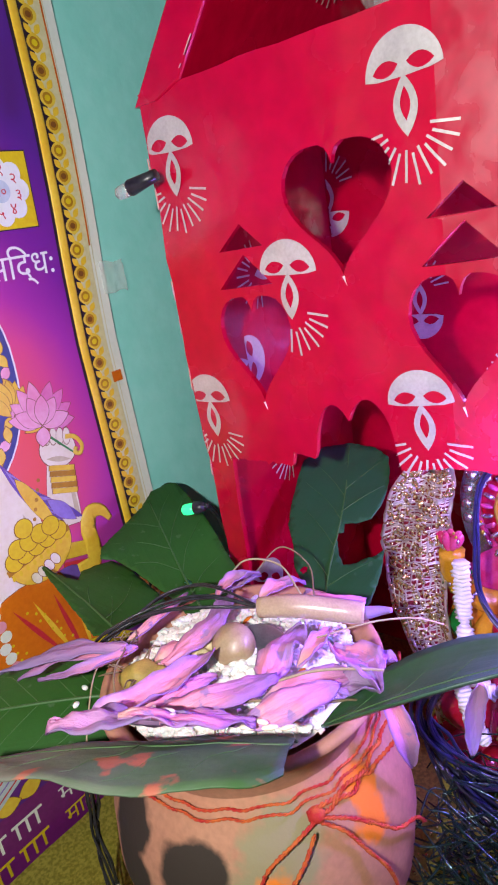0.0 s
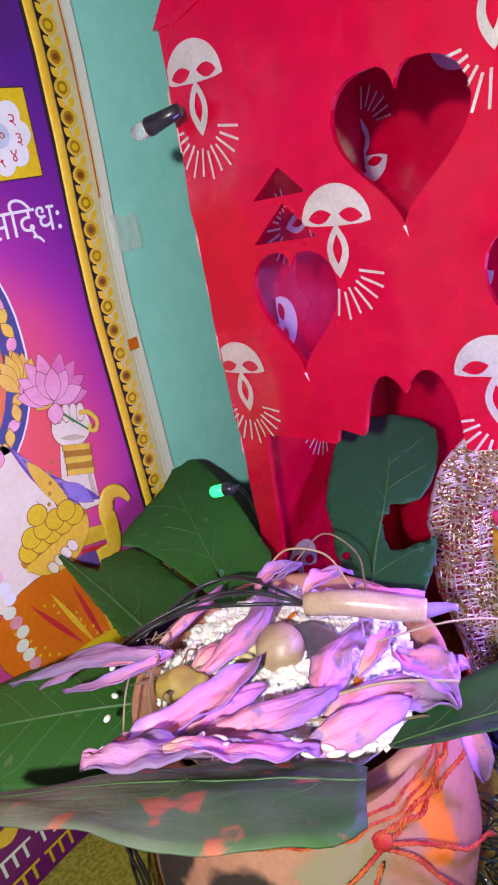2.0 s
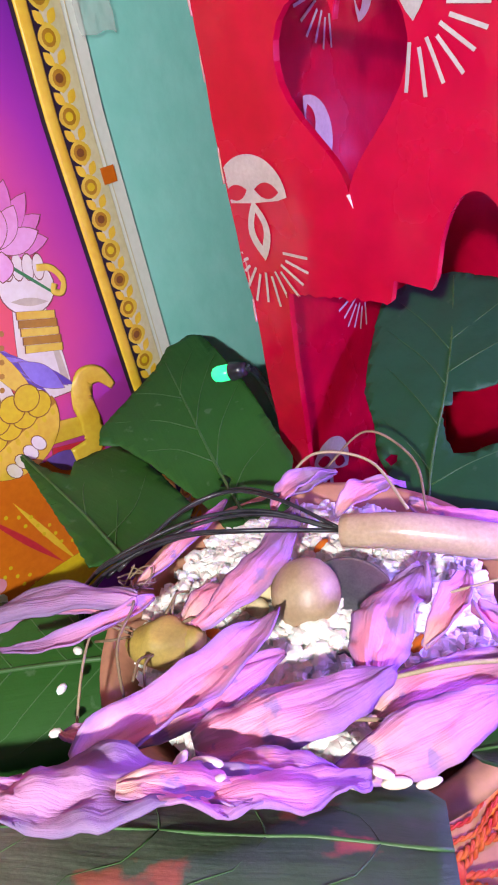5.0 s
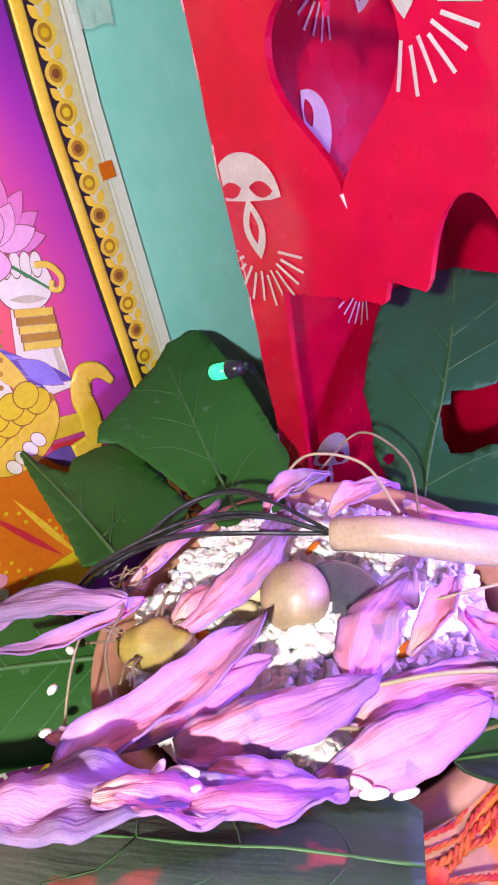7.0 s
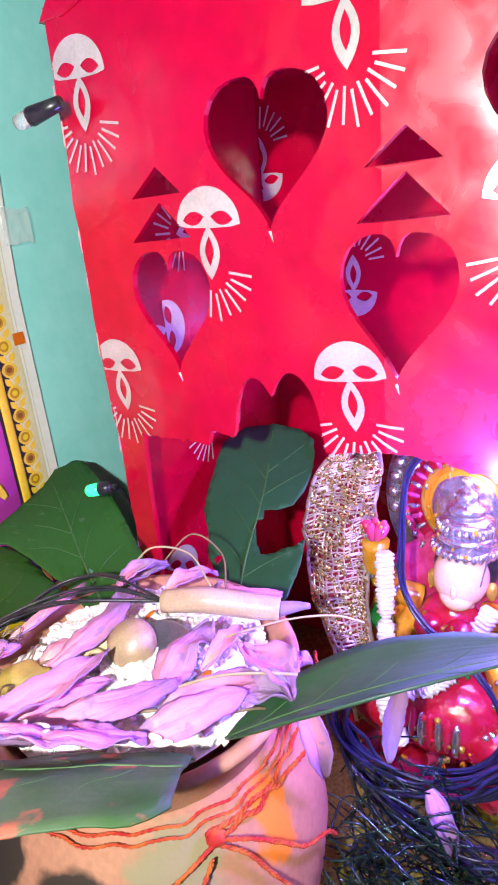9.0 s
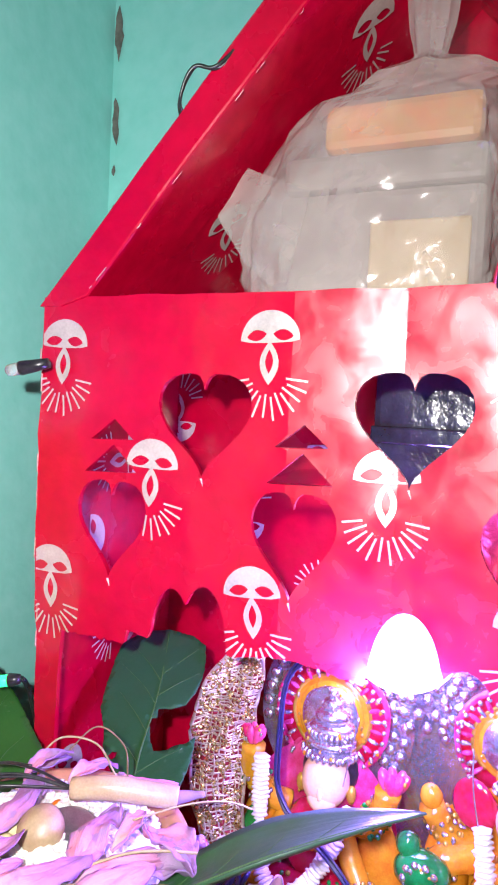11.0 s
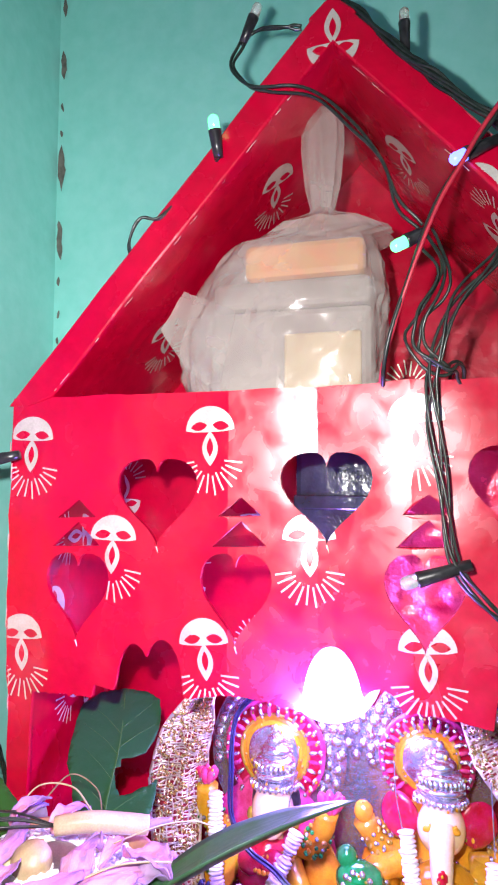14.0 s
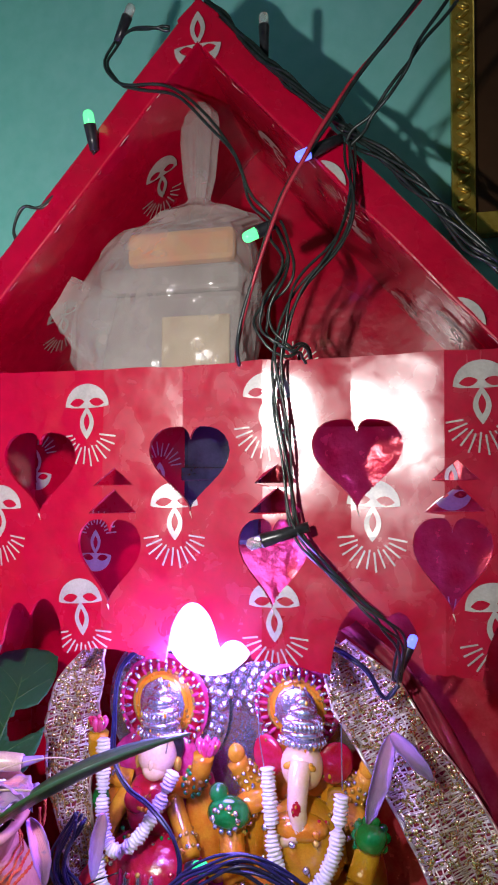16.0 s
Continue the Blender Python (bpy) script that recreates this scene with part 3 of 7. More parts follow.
def rect(u0, v0, u1, v1, n=1):
    side = [(u1, v0 + (v1 - v0) * k / n) for k in range(n + 1)]
    return [(u0, v0)] + side + [(u0 + (0), v1)] if n == 1 else [(u0, v0 + (v1 - v0) * k / n) for k in range(n, -1, -1)] + side


Z0, Z1 = 0.70, 1.44
sheet = part("sheet", flat([rect(-0.12, Z0, 0.236, Z1, 40)], on_wall(0), 0.0004), P_WHITE, calendar, "white paper margin of the calendar", smooth=False)
printed("ground", [rect(-0.11, 0.832, 0.2095, Z1 - 0.01, 40)], 2, P_VIOLET, "violet and pink printed ground")
printed("text_panel", [rect(-0.11, Z0 + 0.01, 0.2095, 0.832, 10)], 2, P_PLUM, "dark plum text panel")
printed("dark_line", [rect(0.2085, Z0 + 0.01, 0.2192, Z1 - 0.01, 40)], 3, P_DARK)
bm = tube([(WX + 0.0022, 0.2125 + bow(Z0 + 0.01 + i * 0.018), Z0 + 0.01 + i * 0.018) for i in range(41)], 0.0027, 8, 2)
for v in bm.verts:
    v.co.x = WX + 0.0026 + (v.co.x - WX - 0.0022) * 0.2
part("gold_rod", bm, P_YELLOW, calendar, "printed yellow rod beside the chain border")
printed("pale_band", [rect(0.2192, Z0 + 0.01, 0.2285, Z1 - 0.01, 40)], 3, P_PALEY)
printed("fine_line", [rect(0.2285, 1.10, 0.2295, Z1 - 0.01, 30)], 3, P_ORANGE)
printed("fine_line", [rect(0.2300, Z0 + 0.01, 0.2304, Z1 - 0.01, 30)], 3, P_PALEY)
for k in range(60):
    z = Z0 + 0.03 + k * 0.0119
    printed("chain_link", [lens(0.2205, z, 0.0092, 0.0092, 90, 6, 0.75)], 4, P_GOLD)
    printed("chain_ring", [ellipse(0.2203, z, 0.0028, 0.0028, 12)], 4.6, P_GOLDDEEP)
    printed("chain_stone", [ellipse(0.2203, z, 0.0017, 0.0015, 10)], 5, P_LIME if k % 2 else P_BROWN)
    for s_ in (-1, 1):
        printed("chain_leaf", [lens(0.2208 + s_ * 0.0026, z + 0.0059, 0.0058, 0.0034, 90 - s_ * 38, 5)], 4.3, P_YELLOW)
    printed("chain_dark", [lens(0.2162, z + 0.0059, 0.0058, 0.0026, 90, 5)], 4, P_DARK)
printed("orange_mark", [rect(0.2265, 1.0265, 0.2330, 1.0325)], 6, P_ORANGE)

# number chart
printed("chart", [rect(0.166, 1.1125, 0.2005, 1.1475)], 3, P_DARK)
printed("chart", [rect(0.1665, 1.1130, 0.2000, 1.1470)], 4, P_LIME, "lime yellow square number chart")
cx, cz = 0.183, 1.130
for k in range(8):
    a = k * 45
    printed("chart_petal", [ellipse(cx + 0.0092 * math.cos(radians(a)), cz + 0.0092 * math.sin(radians(a)), 0.0066, 0.0056, 16, turn=a)], 5 + 0.2 * k, P_WHITE)
printed("chart_centre", [ellipse(cx, cz, 0.0052, 0.0052, 18)], 7.2, P_BLUEPALE)


def words(name, body, u, v, size, layer, material, parent=calendar, align="CENTER", label=""):
    curve = bpy.data.curves.new(name, "FONT")
    curve.body, curve.size, curve.align_x, curve.extrude = body, size, align, 0.00002
    tmp = bpy.data.objects.new(name, curve)
    scene.collection.objects.link(tmp)
    bpy.context.view_layer.update()
    mesh = bpy.data.meshes.new_from_object(tmp.evaluated_get(bpy.context.evaluated_depsgraph_get()))
    bpy.data.objects.remove(tmp)
    bm = bmesh.new()
    bm.from_mesh(mesh)
    put = on_wall(layer)
    for w in bm.verts:
        w.co = put(u + w.co.x, v + w.co.y, 0.00005 + w.co.z)
    return part(name, bm, material, parent, label, smooth=False)


for k, digit in enumerate("१२३४५६७८"):
    a = radians(78 - k * 45)
    words("number", digit, cx + 0.0096 * math.cos(a), cz + 0.0096 * math.sin(a) - 0.0024, 0.0072, 8, P_RED)
words("number", "१०", cx, cz - 0.0022, 0.006, 8, P_RED)
words("caption", "िसिद्ध:", 0.2055, 1.0905, 0.0165, 4, P_WHITE, align="RIGHT", label="white printed caption")

# round medallion, lotus and drapery as plain printed shapes
printed("medallion", [ellipse(0.118, 1.052, 0.0535, 0.062, 48)], 3, P_WHITE)
printed("medallion", [ellipse(0.118, 1.052, 0.0525, 0.061, 48)], 4, P_NAVY, "navy medallion with gold scrollwork")
for k in range(26):
    a = radians(-80 + k * 6.4)
    printed("scroll", [lens(0.118 + 0.047 * math.cos(a), 1.052 + 0.055 * math.sin(a), 0.0085, 0.005, math.degrees(a) + 60 * (-1) ** k, 5)], 5 + 0.3 * (k % 2), P_GOLD if k % 3 else P_PINK)
printed("medallion", [ellipse(0.118, 1.052, 0.041, 0.049, 40)], 5.6, P_ORANGE)
for k in range(9):
    a = 15 + k * 14
    printed("scroll", [lens(0.163 + 0.010 * math.cos(radians(a)), 1.013 + 0.026 * math.sin(radians(a)), 0.014, 0.0062, a, 7)], 6 + 0.15 * k, P_GOLD)
# lotus bloom: deep petals behind, pale ones before
for k, (a, l) in enumerate(((172, 0.020), (8, 0.020), (150, 0.021), (30, 0.021), (128, 0.022), (52, 0.022), (106, 0.022), (74, 0.022))):
    printed("lotus_petal_print", [lens(0.1765 + l * 0.45 * math.cos(radians(a - 14)), 1.0185 + l * 0.55 * math.sin(radians(a - 14)), l, 0.0080, a - 14, 8, 0.8)], 8 + 0.22 * k, P_PINKDEEP if k % 2 else P_PINK)
for k, (a, l) in enumerate(((160, 0.017), (20, 0.017), (120, 0.016), (60, 0.016), (90, 0.015), (262, 0.010))):
    printed("lotus_petal_print", [lens(0.1765 + l * 0.45 * math.cos(radians(a - 14)), 1.0180 + l * 0.55 * math.sin(radians(a - 14)), l, 0.0082, a - 14, 8, 0.8)], 9.9 + 0.2 * k, P_PINK)


def slab(u0, v0, u1, v1, w0, w1, n=10, bulge=0.12):
    """A rounded limb-like bar between two points, w0 and w1 wide."""
    d = Vector((u1 - u0, v1 - v0))
    side = Vector((-d.y, d.x)).normalized()
    out = []
    for sgn, ks in ((1, range(n + 1)), (-1, range(n, -1, -1))):
        for k in ks:
            t = k / n
            w = (w0 + (w1 - w0) * t) / 2 * (1 + bulge * math.sin(math.pi * t))
            p = Vector((u0, v0)) + d * t + side * sgn * w
            out.append((p.x, p.y))
    return out


printed("cream_shape", [ellipse(0.132, 0.972, 0.028, 0.046, 36, turn=8)], 5, P_SKIN)
printed("cream_shade", [lens(0.1555, 0.955, 0.050, 0.007, 100, 10)], 5.6, P_SHADE)
printed("cream_shape", [slab(0.1790, 0.9990, 0.1735, 0.9620, 0.0120, 0.0200)], 6.4, P_SKIN)
printed("cream_shade", [slab(0.1835, 0.9900, 0.1820, 0.9640, 0.0015, 0.0030)], 6.9, P_SHADE)
printed("cream_shape", [ellipse(0.1810, 1.0035, 0.0108, 0.0095, 24, turn=-20)], 7.0, P_SKIN)
printed("cream_shade", [lens(0.1800, 0.9985, 0.0150, 0.0030, -20, 8)], 7.5, P_SHADE)
for k in range(4):
    printed("cream_shape", [ellipse(0.1765 + k * 0.0038, 1.0122 - k * 0.0012, 0.0022, 0.0044, 14, turn=-14)], 8.0 + 0.25 * k, P_SKIN)
printed("green_stalk", [slab(0.1780, 1.0120, 0.1915, 0.9965, 0.0012, 0.0008, 6)], 9.3, P_GREEN)
bm = tube([(WX + 0.006, 0.1870, 1.0085), (WX + 0.006, 0.1925, 1.0065), (WX + 0.006, 0.1955, 1.0010), (WX + 0.006, 0.1935, 0.9970), (WX + 0.006, 0.1905, 0.9985), (WX + 0.006, 0.1918, 1.0010)], 0.0013, 7, 6)
for v in bm.verts:
    v.co = Vector((WX + 0.0027 + (v.co.x - WX - 0.006) * 0.05, v.co.y + bow(v.co.z), v.co.z))
part("gold_scroll", bm, P_GOLD, calendar, "thin printed gold curl")
for k in range(5):
    printed("gold_band", [slab(0.1715 + 0.0004 * k, 0.9835 + k * 0.0031, 0.1858 + 0.0004 * k, 0.9785 + k * 0.0031, 0.0028, 0.0028, 6, 0.0)], 9 + 0.1 * k, P_GOLD if k % 2 == 0 else P_GOLDDEEP)
for k in range(7):
    printed("lilac_drape", [lens(0.1560 + k * 0.0030, 0.9880 - k * 0.0026, 0.046 - 0.0028 * k, 0.0056, 114 + k * 4, 9)], 7 + 0.2 * k, P_LILAC if k % 2 else P_LILACDEEP)
printed("lilac_drape", [lens(0.1735, 0.9720, 0.022, 0.0080, 128, 9)], 8.6, P_LILAC)
printed("gold_band", [lens(0.1600, 0.9815, 0.036, 0.0078, 114, 9, 0.6)], 9, P_GOLD)
for k in range(6):
    printed("gold_stud", [ellipse(0.1650 - k * 0.0021, 0.9925 - k * 0.0046, 0.0011, 0.0011, 8)], 9.5, P_GOLDDEEP)
printed("gold_bowl", [ellipse(0.1545, 0.9570, 0.0200, 0.0165, 26, 180, 360, turn=11)], 9.2, P_GOLD)
printed("gold_rim", [slab(0.1335, 0.9535, 0.1745, 0.9615, 0.0034, 0.0034, 8, 0.2)], 9.45, P_GOLDDEEP)
for k in range(9):
    printed("gold_stud", [ellipse(0.1360 + k * 0.0045, 0.9500 + k * 0.0009, 0.0010, 0.0016, 8)], 9.55, P_LIME)
for k in range(10):
    printed("yellow_ball", [ellipse(0.1390 + 0.0072 * (k % 5 if k < 5 else (k - 5) % 4) + (0.0036 if 4 < k < 9 else 0) + (0.010 if k == 9 else 0), 0.9580 + 0.0012 * (k % 5) + (0.0055 if k > 4 else 0) + (0.004 if k == 9 else 0), 0.0052, 0.0050, 16)], 9.6 + 0.2 * k, P_LIME)
for k in range(4):
    printed("cream_shape", [ellipse(0.1480 + 0.0045 * k, 0.9440 + 0.0016 * k, 0.0024, 0.0036, 12, turn=30)], 9.7 + 0.2 * k, P_SKIN)
bm = tube([(WX + 0.006, 0.2010, 0.9535), (WX + 0.006, 0.1965, 0.9610), (WX + 0.006, 0.1895, 0.9625), (WX + 0.006, 0.1855, 0.9550), (WX + 0.006, 0.1855, 0.9440), (WX + 0.006, 0.1830, 0.9350), (WX + 0.006, 0.1730, 0.9340)], 0.0046, 8, 6, taper=lambda t: 0.35 + 0.75 * min(1, 3 * t))
for v in bm.verts:
    v.co = Vector((WX + 0.0029 + (v.co.x - WX - 0.006) * 0.05, v.co.y + bow(v.co.z), v.co.z))
part("gold_scroll", bm, P_GOLD, calendar, "printed gold S-shaped scroll")
for k in range(12):
    printed("gold_stud", [ellipse(0.1862 + 0.0016 * (k % 2), 0.9360 + k * 0.0021, 0.0008, 0.0007, 6)], 13.4, P_GOLDDEEP)
printed("gold_band", [slab(0.1650, 0.9500, 0.1850, 0.9440, 0.0090, 0.0080, 6, 0.0)], 5.2, P_GOLD)
printed("red_drape", [slab(0.1650, 0.9400, 0.1880, 0.9330, 0.0070, 0.0060, 6, 0.0)], 5.6, P_RED)
printed("lilac_drape", [lens(0.1700, 0.9355, 0.020, 0.0085, -32, 8)], 9.8, P_LILACDEEP)
printed("orange_drape", [ellipse(0.150, 0.912, 0.044, 0.030, 30, turn=-18)], 6, P_ORANGE)
for k in range(6):
    printed("drape_fold", [lens(0.140 + k * 0.009, 0.915 - k * 0.003, 0.044, 0.0028, 118 - k * 9, 8)], 6.4 + 0.1 * k, P_YELLOW if k % 2 else P_RED)
for k in range(40):
    printed("drape_star", [ellipse(0.118 + 0.0009 * ((k * 37) % 80), 0.892 + 0.001 * ((k * 23) % 38), 0.0009, 0.0009, 6)], 7.4, P_LIME)
printed("yellow_seat", [lens(0.155, 0.886, 0.080, 0.018, -8, 10, 0.6)], 8, P_LIME)
for k in range(10):
    printed("bead_string", [ellipse(0.120 + 0.0012 * (k % 3), 0.955 - k * 0.0062, 0.0034, 0.0032, 10)], 9.9, P_WHITE if k % 4 else P_PINK)
printed("red_drape", [ellipse(0.105, 0.872, 0.030, 0.020, 24)], 7, P_RED)
for k in range(6):
    printed("gold_hoop", [ellipse(0.112 + k * 0.011, 0.872 - k * 0.003, 0.006, 0.0075, 14), ellipse(0.112 + k * 0.011, 0.872 - k * 0.003, 0.0042, 0.0055, 12)], 8.2, P_GOLD)
printed("paper_slip", [[(0.085, 0.836), (0.118, 0.852), (0.120, 0.870), (0.087, 0.856)]], 9, P_BLUEPALE)
for k in range(4):
    printed("slip_line", [[(0.088, 0.840 + k * 0.004), (0.116, 0.8535 + k * 0.004), (0.116, 0.8545 + k * 0.004), (0.088, 0.841 + k * 0.004)]], 10, P_LILAC if k % 2 else P_RED)
for k in range(9):
    printed("gold_edge", [lens(0.08 + k * 0.0142, 0.8345 + 0.003 * math.sin(k * 0.9), 0.016, 0.010, 10 * (-1) ** k, 7)], 6.5 + 0.2 * (k % 2), P_GOLD)
for row in range(6):
    z = 0.8135 - row * 0.0158
    ink = P_WHITE if row % 2 == 0 else P_LIME
    words("verse", "माता", 0.134, z, 0.0145, 4, ink)
    words("verse", "माता", 0.196, z, 0.0145, 4, ink)
    for u in (0.070, 0.092):
        printed("verse_bar", [rect(u, z + 0.0085, u + 0.019, z + 0.0102)], 4, ink)
        for j in range(3):
            printed("verse_bar", [rect(u + 0.002 + j * 0.006, z, u + 0.0036 + j * 0.006, z + 0.0085)], 4, ink)

# tape that holds the calendar's edge
bm = bmesh.new()
bmesh.ops.create_grid(bm, x_segments=8, y_segments=8, size=0.5)
for v in bm.verts:
    v.co = Vector((WX + 0.0035 + 0.0012 * noise.noise(v.co * 5), 0.236 + v.co.x * 0.016, 1.0825 + v.co.y * 0.017 + 0.002 * noise.noise(v.co * 3 + Vector((5, 0, 0)))))
single("sticky_tape", bm, TAPE, "crinkled clear sticky tape on the calendar's edge", "tape", place=(WX, 0.236, 1.08))

# ================= picture frame on the back wall =================
pic = thing("picture_frame", (0.25, WY, 1.265), "dark picture in a carved gold frame on the teal wall", "picture")
part("picture", box((0.115, WY - 0.006, 1.275), (0.40, WY - 0.001, 1.72)), DARKPIC, pic, "dark glossy picture", smooth=False)
for nm, lo, hi in (("frame_side", (0.103, WY - 0.014, 1.262), (0.119, WY - 0.001, 1.735)), ("frame_side", (0.398, WY - 0.014, 1.262), (0.414, WY - 0.001, 1.735)),
                   ("frame_rail", (0.119, WY - 0.0135, 1.262), (0.398, WY - 0.001, 1.277)), ("frame_rail", (0.119, WY - 0.0135, 1.72), (0.398, WY - 0.001, 1.735))):
    part(nm, box(lo, hi, 0.0012), GOLD, pic, smooth=False)
for k in range(36):
    bm = bmesh.new()
    blob(bm, (0.111, WY - 0.0142, 1.268 + k * 0.0065), (0.0052, 0.0018, 0.0026), 0, Matrix.Rotation(0.5 * (-1) ** k, 4, "Y"), 8)
    part("carved_scroll", bm, GOLD, pic)

# ================= paper temple =================
FY, BY = 0.213, 0.345            # front and back panel
XL, XR, XA = -0.220, 0.146, -0.037
ZT, ZE = 1.1555, 1.152           # front panel top, eaves
temple = thing("paper_temple", (XA, FY + 0.06, TOP), "red gift-wrapped cardboard temple with heart cutouts and silver lamp prints", "temple")
UPPER = [heart(-0.1305 + 0.0895 * k, 1.0745 + 0.0028 * k, 0.046, 0.0455) for k in range(4)]
LOWER = [heart(x, 1.0235 + 0.0025 * k, 0.0375, 0.0455) for k, x in enumerate((-0.1765, -0.087, 0.0055, 0.0945))]
TRIS = []
for k, x in enumerate((-0.1765, -0.084, 0.008, 0.097)):
    dz = 0.0022 * k
    TRIS += [[(x - 0.0125, 1.0885 + dz), (x + 0.0105, 1.0892 + dz), (x, 1.0985 + dz)], [(x - 0.0155, 1.0730 + dz), (x + 0.013, 1.0740 + dz), (x, 1.0865 + dz)]]
HOLES = UPPER + LOWER + TRIS
NOTCH = [(-0.1425, 0.0105, 1.0235), (-0.1265, 0.0120, 1.0265), (-0.0385, 0.0150, 1.0285), (-0.0150, 0.0105, 1.0105), (0.0520, 0.0165, 1.0325), (0.0690, 0.0120, 1.0300), (0.126, 0.018, 1.034)]


def lower_edge():
    """The ragged lower edge of the front panel from right to left, with half hearts cut into it."""
    out = []
    x = XR - 0.014
    while x > XL + 0.0165:
        z = 0.9985 + 0.0012 * noise.noise((x * 260, 0, 0)) + 0.003 * math.cos((x + 0.087) / 0.0447 * math.pi)
        for nx, half, nz in NOTCH:
            u = abs(x - nx) / half
            if u < 1:
                z = max(z, 0.997 + (nz - 0.997) * math.sqrt(1 - u * u))
        if x < -0.165:
            z = 0.994 + 0.0022 * noise.noise((x * 420, 2, 0))
        out.append((x, z))
        x -= 0.00135
    return out


edge_left = [(XL + 0.0012 * noise.noise((z * 60, 4, 1)) + (0.002 if z < 1.0 else 0), z) for z in [TOP + 0.003 + k * 0.011 for k in range(33)] if z < ZT]
edge_top = [(XL + (XR - XL) * k / 40, ZT + 0.0012 * noise.noise((k * 0.4, 0, 7)) + 0.004 * max(0, k - 14) / 26) for k in range(41)]
edge_right = [(XR, ZT), (XR, TOP + 0.003), (XR - 0.014, TOP + 0.003)]
pillar = [(XL + 0.0165 - 0.006 * max(0, (0.99 - z) / 0.19), z) for z in [0.985 - k * 0.014 for k in range(14)]]
OUTER = edge_left + edge_top + edge_right + lower_edge() + pillar


def wavy(x, z):
    p = max(0.0, x + 0.091) / 0.091 % 1.0
    fold = (0.5 - abs(p - 0.5)) * 0.0070
    return fold + 0.0012 * noise.noise((x * 14, z * 9, 2)) + 0.0009 * noise.noise((x * 40, z * 40, 5)) + 0.0004 * abs(noise.noise((x * 90, z * 90, 8)))


FRONT_T = 0.0026


def pierced(outer, holes, step, folds=()):
    """A flat sheet in x and z, cut along the outline and round the holes, with inner points every step."""
    pts, edges = [], []
    for loop in [outer] + holes:
        n0 = len(pts)
        pts += [Vector(p) for p in loop]
        edges += [(n0 + i, n0 + (i + 1) % len(loop)) for i in range(len(loop))]
    x = min(p[0] for p in outer) + step / 2
    while x < max(p[0] for p in outer):
        z = min(p[1] for p in outer) + step / 2
        while z < max(p[1] for p in outer):
            pts.append(Vector((x, z)))
            z += step
        x += step
    for x in folds:
        low, high = min(p[1] for p in outer), max(p[1] for p in outer)
        pts += [Vector((x, low + (high - low) * k / 220)) for k in range(221)]
    vs, _, faces, *_ = geometry.delaunay_2d_cdt(pts, edges, [], 0, 1e-6)
    bm = bmesh.new()
    made = [bm.verts.new((v.x, 0, v.y)) for v in vs]
    for f in faces:
        c = sum((vs[i] for i in f), Vector((0, 0))) / len(f)
        if inside(c, outer) and not any(inside(c, h) for h in holes):
            bm.faces.new([made[i] for i in f])
    bmesh.ops.delete(bm, geom=[v for v in bm.verts if not v.link_faces], context="VERTS")
    return bm


FOLDS = [-0.091 + 0.0455 * k for k in range(6)]
bm = pierced(OUTER, HOLES, 0.005, FOLDS)
made = bmesh.ops.extrude_face_region(bm, geom=bm.faces[:])
back_side = {g for g in made["geom"] if isinstance(g, bmesh.types.BMVert)}
for v in bm.verts:
    v.co.y = FY + wavy(v.co.x, v.co.z) + (FRONT_T if v in back_side else 0)
bmesh.ops.recalc_face_normals(bm, faces=bm.faces)
for f in bm.faces:
    f.material_index = 1 if f.calc_center_median().x > -0.091 else 0
front = part("front_panel", bm, [RED, RED_CREASED], temple, "glossy red front panel pierced with hearts and chevrons")
front.data.set_sharp_from_angle(angle=radians(5.5))


def diya_loops():
    bowl = ellipse(0, 0.013, 0.0133, 0.013, 22, 180, 360)
    bowl = bowl + [(0.0133 * math.cos(radians(a)), 0.013 + 0.0012 * math.sin(radians(a))) for a in (45, 90, 135)]
    eyes = [lens(s * 0.0060, 0.0108, 0.0092, 0.0048, s * 8, 7, 0.8) for s in (-1, 1)]
    flame = lens(0, 0.0228, 0.0190, 0.0086, 90, 9, 0.9)
    hollow = lens(0, 0.0222, 0.0105, 0.0036, 90, 7)
    rays = []
    for k in range(12):
        a = radians(-82 + k * 164 / 11)
        r0, r1 = 0.0078 + 0.0012 * (k % 2), 0.0172 + 0.0022 * math.cos(a) * (1 if k % 2 else 0.4)
        d, n = Vector((math.sin(a), math.cos(a))), Vector((math.cos(a), -math.sin(a))) * 0.00047
        o = Vector((0, 0.0285))
        rays.append([tuple(o + d * r0 + n), tuple(o + d * r1 + n), tuple(o + d * r1 - n), tuple(o + d * r0 - n)])
    return [bowl] + eyes, [flame, hollow], rays


def diya(put, keep=None, name="lamp_print", parent=temple):
    """One silver printed oil lamp with flame and rays."""
    bowl, flame, rays = diya_loops()
    whole = bmesh.new()
    for loops in (bowl, flame, *[[r] for r in rays]):
        bm = flat(loops, lambda u, v, w: Vector((u, v, w)))
        tmp = bpy.data.meshes.new("tmp")
        bm.to_mesh(tmp)
        bm.free()
        whole.from_mesh(tmp)
        bpy.data.meshes.remove(tmp)
    if keep is not None:
        for _ in range(2):
            bmesh.ops.subdivide_edges(whole, edges=[e for e in whole.edges if e.calc_length() > 0.0012], cuts=2)
            bmesh.ops.triangulate(whole, faces=whole.faces[:])
        gone = [f for f in whole.faces if not keep(f.calc_center_median())]
        bmesh.ops.delete(whole, geom=gone, context="FACES")
    for v in whole.verts:
        v.co = put(v.co.x, v.co.y)
    return part(name, whole, SILVER, parent, smooth=False)


